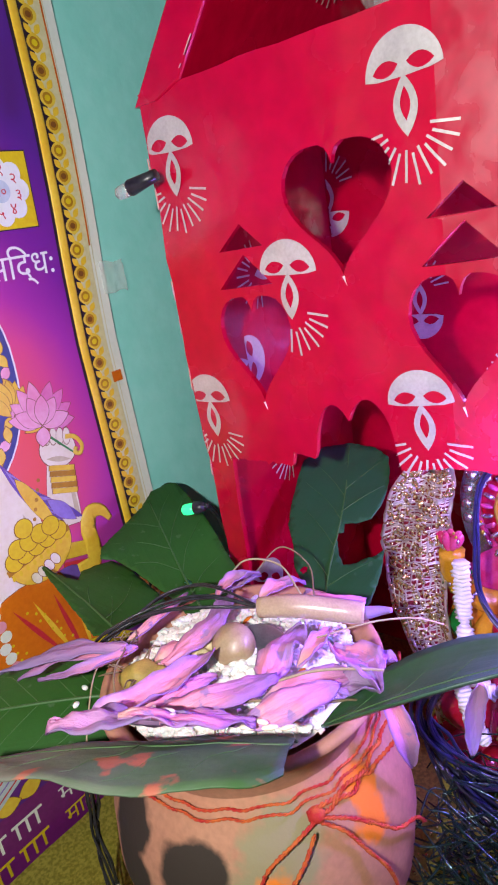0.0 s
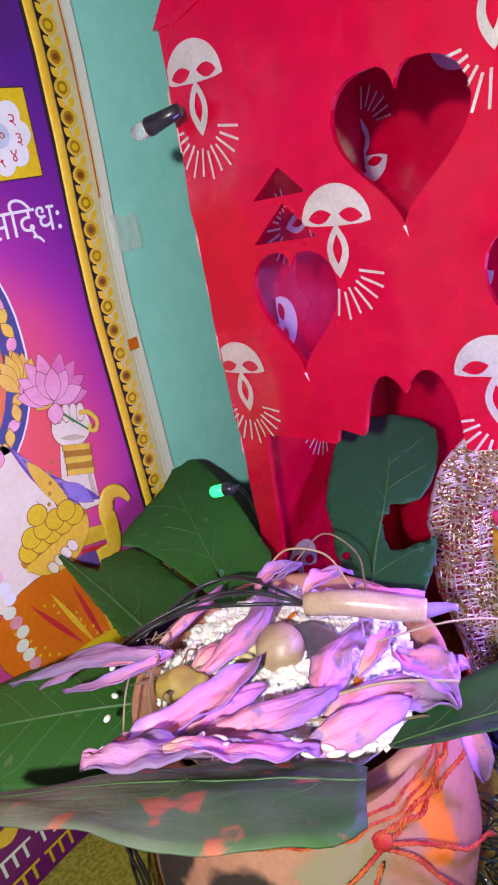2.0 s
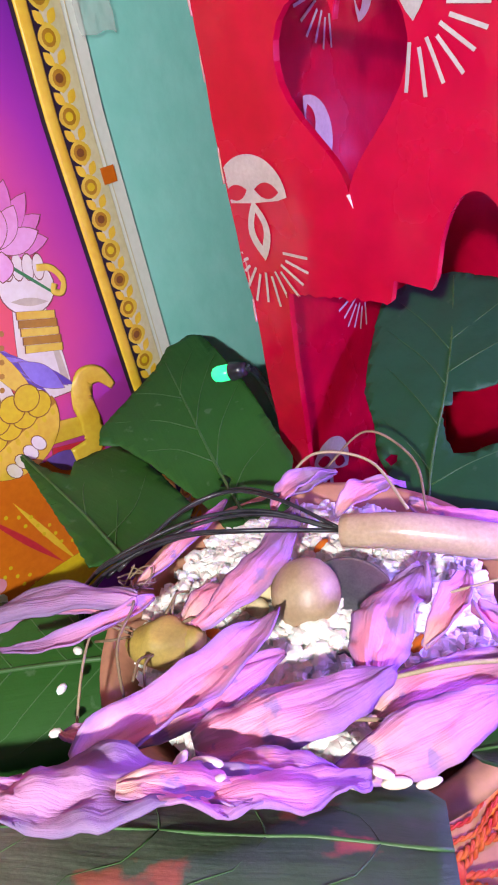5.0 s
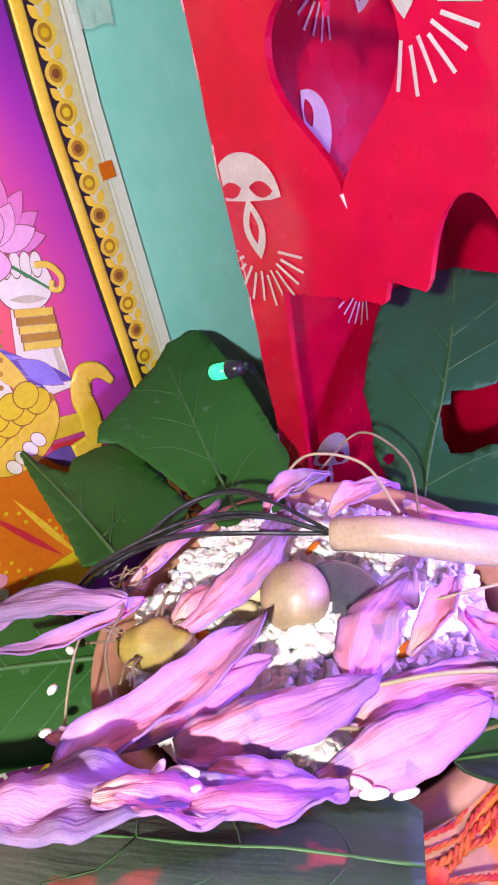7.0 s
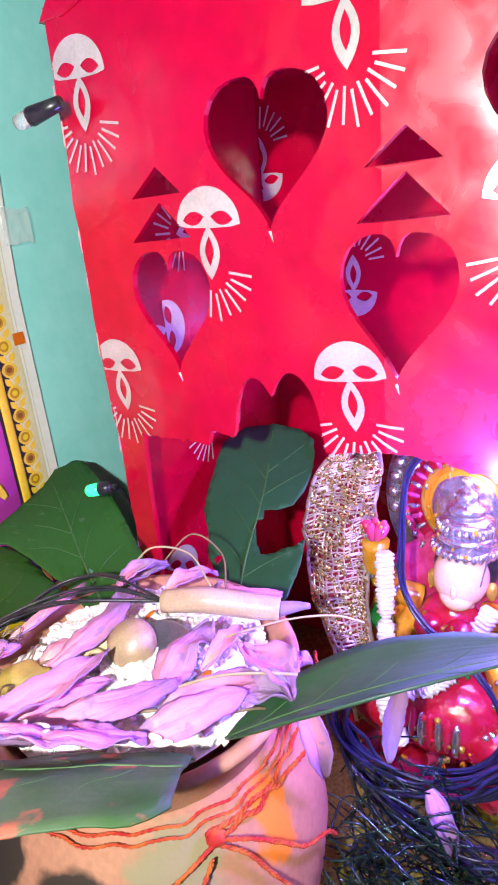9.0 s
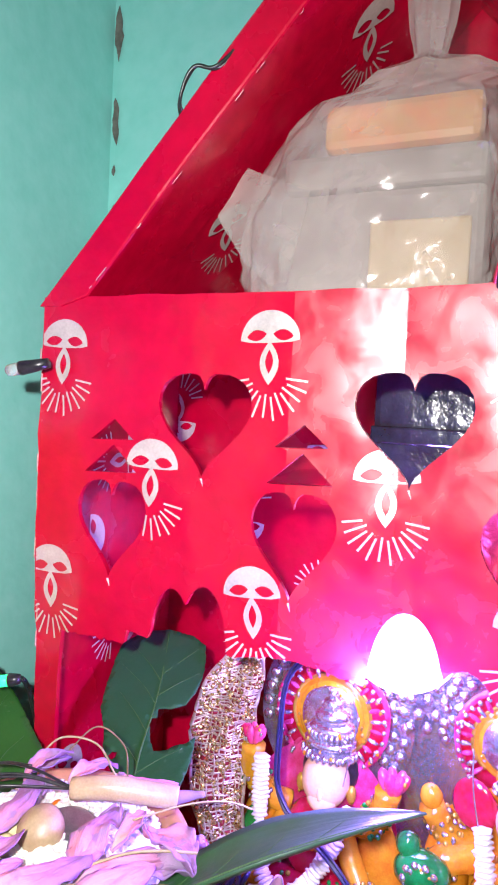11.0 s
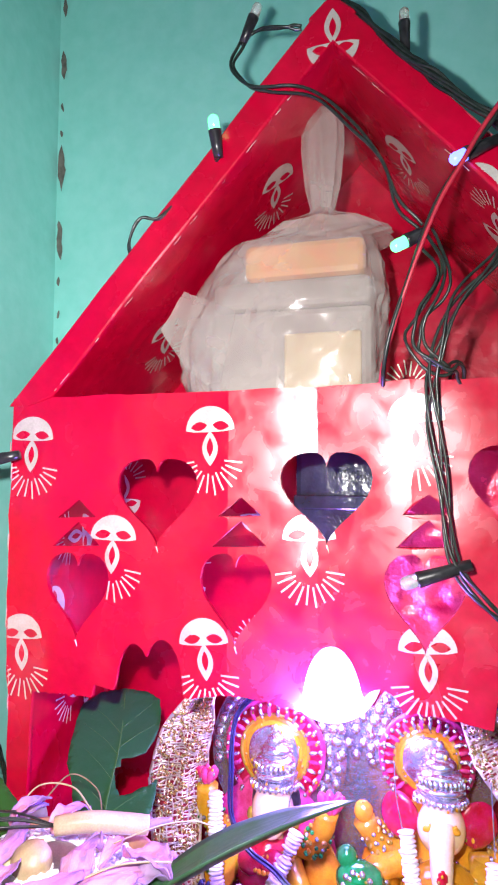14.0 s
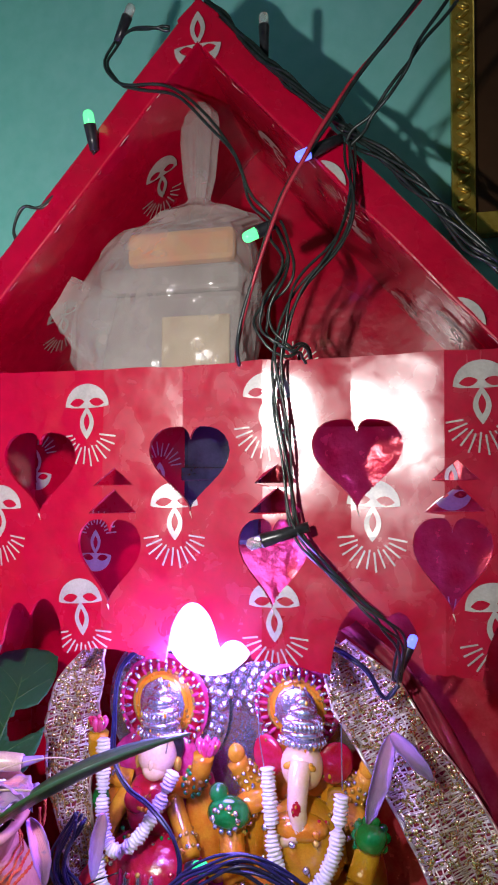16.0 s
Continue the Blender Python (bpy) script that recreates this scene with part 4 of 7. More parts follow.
for row, (z, xs) in enumerate(((1.1460, (-0.2065, -0.1015, 0.003, 0.108)), (1.0917, (-0.1550, -0.050, 0.057)), (1.0365, (-0.2105, -0.1045, 0.006, 0.112)))):
    for k, x in enumerate(xs):
        zz = z + (0.003, 0.0024, 0.0038)[row] * k
        lean = 0.03 * (-1) ** k - (0.06 if row == 2 else 0)

        def spot(u, v, x=x, zz=zz, lean=lean):
            return x - u * math.cos(lean) - v * math.sin(lean), zz - 0.0012 - 0.97 * v * math.cos(lean) + u * math.sin(lean)

        def keep(c, spot=spot):
            p = spot(c.x, c.y)
            return inside(p, OUTER) and not any(inside(p, h) for h in HOLES) and p[0] > XL + 0.001

        diya(lambda u, v, spot=spot: Vector((spot(u, v)[0], FY + wavy(*spot(u, v)) - 0.0005, spot(u, v)[1])), keep, parent=front)

# back, sides, ceiling of the niche
T = 0.003
gable = [(XL, TOP + 0.003), (XR, TOP + 0.003), (XR, ZE), (XA, ZE + 0.203), (XL, ZE)]
bm = flat([gable], lambda u, v, w: Vector((u, BY + T - w, v)), T)
bmesh.ops.recalc_face_normals(bm, faces=bm.faces)
back = part("back_panel", bm, RED, temple, "red papered back panel with upright lamp prints", smooth=False)
bm = bmesh.new()
bmesh.ops.create_grid(bm, x_segments=60, y_segments=70, size=0.5)
for v in bm.verts:
    u, w = v.co.x + 0.5, v.co.y + 0.5
    v.co = Vector((-0.045 + 0.184 * u, BY - 0.0016 - 0.0018 * noise.noise((u * 16, w * 22, 0)) - 0.0012 * noise.noise((u * 45, w * 50, 4)), TOP + 0.01 + (1.13 - TOP - 0.01) * w))
part("foil_lining", bm, FOIL, temple, "crumpled red foil lining stuck on the back panel")
side_l = part("side_panel", box((XL, FY + FRONT_T + 0.002, TOP + 0.003), (XL + T, BY, ZE)), RED, temple, smooth=False)
part("side_panel", box((XR - T, FY + FRONT_T + 0.002, TOP + 0.003), (XR, BY, ZE)), RED, temple, smooth=False)
part("loft_board", box((XL + T, FY + FRONT_T + 0.002, 1.1385), (XR - T, BY - 0.001, 1.1415)), RED, temple, "red papered loft board under the gable", smooth=False)
SLOPE = math.atan2(0.206, XA - XL)
for s, xe in ((1, XL), (-1, XR)):
    run = (XA - xe) * s
    length = math.hypot(run, 0.206) + 0.004
    bm = bmesh.new()
    box((0, FY - 0.001, -0.0175), (length, BY + 0.006, 0), 0.0012, bm)
    bmesh.ops.subdivide_edges(bm, edges=[e for e in bm.edges if e.calc_length() > 0.05], cuts=12, use_grid_fill=True)
    m = Matrix.Translation((xe - s * 0.003, 0, ZE - 0.002)) @ Matrix.Diagonal((s, 1, 1, 1)) @ Matrix.Rotation(-SLOPE, 4, "Y")
    bmesh.ops.transform(bm, verts=bm.verts, matrix=m)
    for v in bm.verts:
        v.co += 0.0009 * Vector((noise.noise(v.co * 30), 0.6 * noise.noise(v.co * 30 + Vector((9, 0, 0))), noise.noise(v.co * 30 + Vector((0, 7, 0)))))
    for v in bm.verts:
        v.co.z = max(v.co.z, ZE - 0.001)
    bmesh.ops.recalc_face_normals(bm, faces=bm.faces)
    roof = part("roof_panel", bm, RED, temple, "thick red papered gable slope", smooth=False)
    under = [(0.030, 0.262, 35), (0.095, 0.262, 40), (0.205, 0.250, 30), (0.150, 0.322, 35)] if s == 1 else [(0.06, 0.245, 20), (0.13, 0.262, 200), (0.215, 0.25, 20), (0.10, 0.31, 20)]
    for d, y, turn in under:
        c, sn = math.cos(radians(turn)), math.sin(radians(turn))

        def put(u, v, d=d, y=y, c=c, sn=sn, m=m):
            return m @ Vector((d + u * c - v * sn, y + (u * sn + v * c), -0.0192))
        diya(put, lambda c_: True if abs(c_.x) < 0.03 else False, parent=roof)
    if s == 1:
        diya(lambda u, v: Vector((XA + 0.001 + u, FY - 0.0032, 1.3165 + v)), lambda c_: 0.004 < 1.352 - 1.3165 - c_.y - 1.12 * abs(c_.x) + 0.006 < 0.026, parent=roof)
    else:
        for d in (0.05, 0.15):
            diya(lambda u, v, d=d, m=m: m @ Vector((d + u, FY - 0.0032, -0.012 - v)), lambda c_: c_.y < 0.0042, parent=roof)

for k in range(-6, 3):
    for j in range(-4, 4):
        x, z = 0.047 - 0.0528 * k + 0.1055 * j, 1.197 + 0.0525 * k
        if k < -1:
            x, z = x + 0.0008, z + 0.033
        if XL + 0.017 < x < XR - 0.017 and z > 0.83 and z + 0.05 < 1.33 - 1.1 * abs(x - XA) * (z > 1.1):
            on_foil = -0.06 < x and z < 1.13
            if not on_foil or x > 0.08:
                y = BY - (0.005 if on_foil else 0.0008)
                diya(lambda u, v, x=x, z=z, y=y: Vector((x + u, y, z + v)), parent=back)
diya(lambda u, v: Vector((XL + 0.0045 + u, BY - 0.0008, 1.082 + v)), lambda c_: c_.x > 0.0, parent=back)
for y, z, turn in ((0.266, 1.032, 95), (0.246, 0.918, 150), (0.305, 0.975, 95), (0.300, 1.075, 95), (0.255, 0.858, 95)):
    c, sn = math.cos(radians(turn)), math.sin(radians(turn))
    diya(lambda u, v, y=y, z=z, c=c, sn=sn: Vector((XL + T + 0.0006, y + u * c - v * sn, z + u * sn + v * c)), parent=side_l)

# ================= clay pot =================
PC = Vector((-0.156, 0.148, TOP))
RIM = 0.937 - TOP
profile = [(0.0, 0.005), (0.034, 0.005), (0.040, 0.009), (0.052, 0.026), (0.0600, 0.050), (0.0622, 0.072), (0.0600, 0.092), (0.0540, 0.107), (0.0490, 0.115), (0.0475, 0.120),
           (0.0500, 0.1275), (0.0545, 0.1335), (0.0562, RIM - 0.001), (0.0555, RIM + 0.001), (0.0530, RIM + 0.0012), (0.0495, RIM - 0.002), (0.0455, RIM - 0.010), (0.0440, 0.110), (0.046, 0.100), (0.0, 0.099)]
pot = thing("clay_pot", tuple(PC), "round terracotta pot with soot patches and orange powder smears", "pot")
part("body", lathe(profile[:10], PC, 72, 0.012), TERRA, pot)
part("rim", lathe(profile[9:], PC, 72, 0.012), TERRA, pot, "flared terracotta rim")


def many(shapes, name, material, label, category, place, kind="stuff", seg=5, smooth=True):
    """A heap of small ovals in one mesh: shapes are (centre, radii, turn)."""
    unit = bmesh.new()
    bmesh.ops.create_uvsphere(unit, u_segments=seg + 1, v_segments=seg, radius=1)
    uv = [v.co.copy() for v in unit.verts]
    uf = [[v.index for v in f.verts] for f in unit.faces]
    unit.free()
    verts, faces = [], []
    for c, r, turn in shapes:
        n0 = len(verts)
        verts += [tuple(Vector(c) - Vector(place) + turn @ Vector((p.x * r[0], p.y * r[1], p.z * r[2]))) for p in uv]
        faces += [[n0 + i for i in f] for f in uf]
    mesh = bpy.data.meshes.new(name)
    mesh.from_pydata(verts, [], faces)
    mesh.materials.append(material)
    mesh.polygons.foreach_set("use_smooth", [smooth] * len(mesh.polygons))
    ob = new(name, mesh)
    ob.location = place
    return tagged(ob, label, category, kind=kind)


rnd = random.Random(4)


def any_turn(flatness=0.5):
    return Euler((rnd.uniform(-flatness, flatness), rnd.uniform(-flatness, flatness), rnd.uniform(0, 6.3))).to_matrix()


def heap(x, y):
    """Height of the rice in the pot."""
    return 0.9335 + 0.0110 * math.exp(-(((x - PC.x) ** 2 + (y - PC.y) ** 2) / 0.036 ** 2)) + 0.0012 * noise.noise((x * 90, y * 90, 0))


bm = bmesh.new()
bmesh.ops.create_circle(bm, cap_ends=True, cap_tris=True, segments=40, radius=0.0455, matrix=Matrix.Translation((PC.x, PC.y, 0.931)))
bmesh.ops.subdivide_edges(bm, edges=bm.edges[:], cuts=6, use_grid_fill=True)
for v in bm.verts:
    v.co.z = heap(v.co.x, v.co.y) - 0.0022
single("rice_bed", bm, RICE, "bed of white rice filling the clay pot", "rice", kind="stuff", place=(PC.x, PC.y, 0.93))
grains = []
for k in range(2600):
    a, r = rnd.uniform(0, 6.283), 0.0455 * math.sqrt(rnd.random())
    x, y = PC.x + r * math.cos(a), PC.y + r * math.sin(a)
    s = rnd.uniform(0.75, 1.30)
    grains.append(((x, y, heap(x, y) + rnd.uniform(-0.0012, 0.0010)), (0.0024 * s, rnd.uniform(0.0012, 0.0019) * s, rnd.uniform(0.0009, 0.0014) * s), any_turn(0.7)))
many(grains, "rice_grains", RICE, "loose white rice grains heaped in the clay pot", "rice", (PC.x, PC.y, 0.93), seg=4, smooth=False)

# betel nut, coin, turmeric, peas, seeds
bm = bmesh.new()
blob(bm, (-0.1555, 0.1455, 0.9475), (0.0088, 0.0088, 0.0080), 0, Matrix.Rotation(0.5, 4, "X"), 26)
for v in bm.verts:
    d = v.co - Vector((-0.150, 0.1395, 0.9455))
    v.co += 0.0006 * Vector((noise.noise(v.co * 180), noise.noise(v.co * 180 + Vector((3, 0, 0))), noise.noise(v.co * 180 + Vector((0, 3, 0)))))
    if d.length < 0.0042:
        v.co += Vector((-0.4, 0.45, 0.1)) * 0.0022 * (1 - d.length / 0.0042)
single("betel_nut", bm, NUT, "round brown betel nut lying on the rice", "nut", place=(-0.1555, 0.1455, 0.94))
bm = lathe([(0, 0), (0.0118, 0), (0.0122, 0.0006), (0.0122, 0.0012), (0.0114, 0.0014), (0, 0.0014)], (0, 0, 0), 40)
bmesh.ops.transform(bm, verts=bm.verts, matrix=Matrix.Translation((-0.1465, 0.1495, 0.9440)) @ Matrix.Rotation(0.35, 4, "X") @ Matrix.Rotation(0.25, 4, "Y"))
single("coin", bm, COIN, "steel coin tucked behind the betel nut in the rice", "coin", place=(-0.1465, 0.1495, 0.94))
bm = bmesh.new()
blob(bm, (-0.1775, 0.1165, 0.9455), (0.0085, 0.0065, 0.0060), 0, Matrix.Rotation(0.6, 4, "Z"), 18)
blob(bm, (-0.1720, 0.1205, 0.9450), (0.0050, 0.0042, 0.0040), 0, None, 12)
for v in bm.verts:
    v.co += 0.0011 * Vector((noise.noise(v.co * 200), noise.noise(v.co * 200 + Vector((3, 0, 0))), noise.noise(v.co * 200 + Vector((0, 3, 0)))))
root = thing("turmeric_root", (-0.1775, 0.1165, 0.94), "knobbly yellow-brown turmeric root with dry rootlets on the rice", "root")
part("root", bm, TURM, root)
for k in range(9):
    a = rnd.uniform(0, 6.3)
    p = Vector((-0.1775, 0.1165, 0.9475)) + Vector((math.cos(a), math.sin(a), 0.2)) * 0.006
    q = p + Vector((math.cos(a), math.sin(a), rnd.uniform(-0.5, 0.4))) * rnd.uniform(0.005, 0.014)
    part("rootlet", tube([p, (p + q) / 2 + Vector((rnd.uniform(-1, 1), rnd.uniform(-1, 1), 1)) * 0.002, q], 0.00035, 5, 4), DRY, root)
for x, y, r in ((-0.1665, 0.1425, 0.0032), (-0.1640, 0.1370, 0.0026), (-0.1490, 0.1580, 0.0029), (-0.1530, 0.1590, 0.0025), (-0.1680, 0.1375, 0.0024)):
    bm = bmesh.new()
    blob(bm, (x, y, heap(x, y) + 0.0030), (r * 1.15, r, r * 0.95), 0, Matrix.Rotation(x * 900, 4, "Z"), 12)
    single("dried_pea", bm, PEA, "small round yellow dried pea on the rice", "pea", group="peas in the pot", place=(x, y, 0.94))


# ================= leaves and petals =================
def blade(base, tip, up, width, profile, bend=0.0, cup=0.0, ripple=0.0, bites=(), stop=1.0, nu=30, nv=12, seed=0.0, curl=0.0):
    """A grid along base-tip: half width from profile(u), bent along up, cupped across, rim gnawed by bites (u, reach, depth, side)."""
    base, tip = Vector(base), Vector(tip)
    d = tip - base
    side = d.cross(Vector(up)).normalized()
    nrm = side.cross(d).normalized()
    bm = bmesh.new()
    uv = bm.loops.layers.uv.new("UVMap")
    where = {}
    rows = []
    for i in range(nu + 1):
        u = stop * i / nu
        row = []
        for j in range(nv + 1):
            v = 2 * j / nv - 1
            w = width / 2 * profile(u)
            for bu, reach, depth, s in bites:
                if s * v > 0:
                    w *= 1 - depth * math.exp(-(((u - bu) / reach) ** 4)) * (0.85 + 0.3 * noise.noise((u * 40, s, seed)))
            w *= 1 + 0.05 * noise.noise((u * 9, 2 * (v > 0), seed))
            p = base + d * u + side * w * v
            p += nrm * (4 * bend * u * (1 - u) + cup * width * v * v * profile(u) + curl * u * u * width
                        + ripple * width * (noise.noise((u * 4, v * 2, seed)) * (0.3 + abs(v)) + 0.22 * noise.noise((u * 13, v * 7, seed + 5)) + 0.10 * abs(noise.noise((u * 3, v * 22, seed)))))
            vert = bm.verts.new(p)
            where[vert] = (u, (v + 1) / 2)
            row.append(vert)
        rows.append(row)
    for a, b in zip(rows, rows[1:]):
        for j in range(nv):
            f = bm.faces.new((a[j], a[j + 1], b[j + 1], b[j]))
            for loop in f.loops:
                loop[uv].uv = where[loop.vert]
    mid = [rows[i][nv // 2].co.copy() for i in range(0, nu + 1, 2)]
    return bm, mid, rows, nrm


def broad(u):
    return max(math.sin(math.pi * min(u, 1.0) ** 0.62), 0.0) ** 0.75 + 0.02


def lance(u):
    return max(math.sin(math.pi * u ** 0.78), 0.0) ** 0.9 + 0.02


def blunt(u):
    return (1 - 0.30 * (1 - min(u / 0.10, 1.0)) ** 2) * (0.86 + 0.14 * math.sin(math.pi * u)) * max(1 - u ** 2.0, 0.0) ** 0.7 + 0.01


def solid(ob, t):
    mod = ob.modifiers.new("thickness", "SOLIDIFY")
    mod.thickness, mod.offset = t, 0


def leaf(base, tip, up, width, material, label, profile=broad, veins=6, vein_r=0.00045, **how):
    bm, mid, rows, nrm = blade(base, tip, up, width, profile, **how)
    lift = nrm * 0.0003
    ob = thing("green_leaf", base, label, "leaf", group="leaves in the pot")
    nu, nv = len(rows) - 1, len(rows[0]) - 1
    lines = []
    for k in range(veins):
        for s in (-1, 1):
            i0, i1 = int(nu * (0.10 + 0.72 * k / veins)), min(int(nu * (0.10 + 0.72 * k / veins + 0.20)), nu)
            pts = [rows[round(i0 + (i1 - i0) * q ** 1.2)][nv // 2 + s * round(nv / 2 * 0.86 * q)].co + lift for q in (0, 0.25, 0.5, 0.75, 1.0)]
            lines.append(pts)
    mid = [p + lift for p in mid]
    blade_ob = part("blade", bm, material, ob)
    solid(blade_ob, 0.0006)
    part("midrib", tube(mid, vein_r * 1.7, 6, 2, taper=lambda t: 1.15 - 0.8 * t), VEIN, ob, "pale raised midrib")
    for pts in lines:
        part("vein", tube(pts, vein_r * 0.6, 4, 2, taper=lambda t: 1.1 - 0.7 * t), VEIN, ob)
    return ob


def cut_leaf(origin, along, across, outline, holes, ribs, material, label, sag=0.0, seed=0.0):
    """A torn leaf as a sheet: its outline, insect holes and ribs in millimetres along and across the midrib from the origin."""
    origin, along, across = Vector(origin), Vector(along).normalized(), Vector(across).normalized()
    nrm = along.cross(across)
    nrm = nrm if nrm.z > 0 else -nrm
    rim = []
    for (u0, v0), (u1, v1) in zip(outline, outline[1:] + outline[:1]):
        n = max(2, int(math.hypot(u1 - u0, v1 - v0) / 1.2))
        for k in range(n):
            u, v = u0 + (u1 - u0) * k / n, v0 + (v1 - v0) * k / n
            rim.append(((u + 0.45 * noise.noise((u * 0.5, v * 0.5, seed))) / 1000, (v + 0.45 * noise.noise((u * 0.5, v * 0.5, seed + 7))) / 1000))
    bm = pierced(rim, [[(u / 1000, v / 1000) for u, v in h] for h in holes], 0.0035)
    uv = bm.loops.layers.uv.new("UVMap")
    us, vs = [p[0] for p in rim], [p[1] for p in rim]

    def put(u, v, lift=0.0):
        (u0, v0), (u1, v1) = ribs[0][0], ribs[0][-1]
        near = abs(v - (v0 + (v1 - v0) * (u * 1000 - u0) / (u1 - u0)) / 1000)
        h = sag * near * near * 5 + 0.0009 * noise.noise((u * 60, v * 60, seed)) + 0.0004 * noise.noise((u * 190, v * 190, seed)) + lift
        return origin + along * u + across * v + nrm * h

    for f in bm.faces:
        for loop in f.loops:
            c = loop.vert.co
            loop[uv].uv = ((c.x - min(us)) / (max(us) - min(us)), (c.z - min(vs)) / (max(vs) - min(vs)))
    for v in bm.verts:
        v.co = put(v.co.x, v.co.z)
    bm.normal_update()
    ob = thing("green_leaf", origin, label, "leaf", group="leaves in the pot")
    solid(part("blade", bm, material, ob), 0.0005)
    for k, rib in enumerate(ribs):
        line = [put(u / 1000, v / 1000, 0.0004) for u, v in rib]
        part("vein" if k else "midrib", tube(line, 0.00022 if k else 0.00062, 5, 4, taper=lambda t: 1.15 - 0.75 * t), VEIN, ob, "" if k else "pale raised midrib")
    return ob


cut_leaf((-0.2140, 0.1780, 0.9405), (-0.867, 0.442, 0.229), (0.462, 0.886, 0.043),
         [(-25, 12), (-3, 25), (14, 25.5), (38, 27), (68, 26), (80, 24.5), (84.5, 20), (82, 9), (71, 0), (61, -13), (52, -23), (44, -30.5), (37, -32.5), (34, -26), (20, -19), (-5, -9.5), (-25, -6)],
         [[(-3, 1), (0, 3), (3, 2), (2, -1), (0, 0), (-2, -2)]],
         [[(-24, 0), (10, 1), (40, 3), (72, 5)], [(8, 1), (24, 9), (36, 19), (42, 25)], [(30, 2), (46, 10), (60, 20), (64, 24)], [(50, 3), (62, 9), (74, 18)], [(10, 1), (22, -8), (27, -18)],
          [(28, 2), (40, -9), (46, -24)], [(48, 3), (56, -5), (60, -12)], [(-8, 0), (2, 9), (8, 20)]],
         LEAFM, "dark green leaf standing against the wall behind the pot", 0.5, 1.0)
cut_leaf((-0.2120, 0.1500, 0.9400), (-0.995, 0.0, 0.098), (-0.022, 0.975, -0.22),
         [(84, 0.4), (76, 0.4), (68.5, -0.7), (58, -0.8), (52, 2), (56, 6), (59, 9), (60, 20), (57, 27), (46, 27), (34, 24), (4, 15), (-4, 4), (-2, -12), (4, -27), (20, -21), (36, -16), (59, -8.6), (74, -3)],
         [], [[(-2, -18), (30, -10), (62, -4), (82, 0.2)], [(6, -16), (24, 0), (44, 14)], [(26, -11), (42, 0), (54, 14)], [(12, -14), (18, 2), (30, 18)]],
         LEAFM, "torn dark green leaf leaning over the pot's rim", 0.4, 2.0)
cut_leaf((-0.1630, 0.2060, 0.9280), (0.092, 0.859, 0.504), (-0.993, 0.116, -0.016),
         [(-4, -12), (4, 4), (13, 18), (24, 26), (34, 36), (49, 43), (64, 49), (76, 52), (87, 45), (93, 30.5), (92, 12), (87, 1.4), (78, -4), (67, -8.4), (58, -9.5), (50, -8), (46, -2), (44, 5), (39, 3), (37, 6.5), (33, 3.3), (27, -1),
          (22.7, -6), (25, -12), (28.4, -15.5), (31, -20), (35.4, -23), (23, -28), (9, -30), (-3, -26)],
         [[(11.5, 11.5), (13, 15), (15.5, 14), (16, 11.5), (13.5, 10.5)]],
         [[(-3, -10), (20, 0), (42, 7.2), (66, 17), (91, 29)], [(30, 3), (38, 16), (46, 32)], [(46, 9), (54, 22), (62, 42)], [(60, 15), (68, 28), (76, 45)], [(14, -3), (20, 8), (26, 22)],
          [(50, 11), (60, 3), (70, -5)], [(64, 16), (74, 10), (84, 4)], [(10, -5), (20, -12), (28, -20)]],
         LEAFT, "insect-eaten dark green leaf standing upright in the pot", 0.3, 3.0)
leaf((-0.1080, 0.1330, 0.9400), (-0.0200, 0.1660, 0.9780), (-0.05, 0.22, 0.95), 0.034, LEAFB, "long green leaf with blue bulb light put into its colour, pointing from the pot to the statues", profile=lance, veins=4, vein_r=0.00022, bend=0.004, cup=0.16, seed=4.0, curl=0.1)
leaf((-0.1900, 0.1200, 0.930), (-0.2720, 0.0450, 0.9280), (0.25, -0.1, 1), 0.050, LEAFM, "broad dark green leaf lying over the pot's rim", profile=broad, bend=0.005, cup=-0.08, seed=5.0)
leaf((-0.0985, 0.1060, 0.9600), (-0.1860, 0.0490, 0.9590), (-0.31, 0.44, 0.84), 0.060, LEAFP, "leaf dusted with red powder over the front of the pot", profile=blunt, veins=4, vein_r=0.00022, stop=0.98, bend=0.002, cup=-0.08, ripple=0.03, seed=6.0, nv=14)


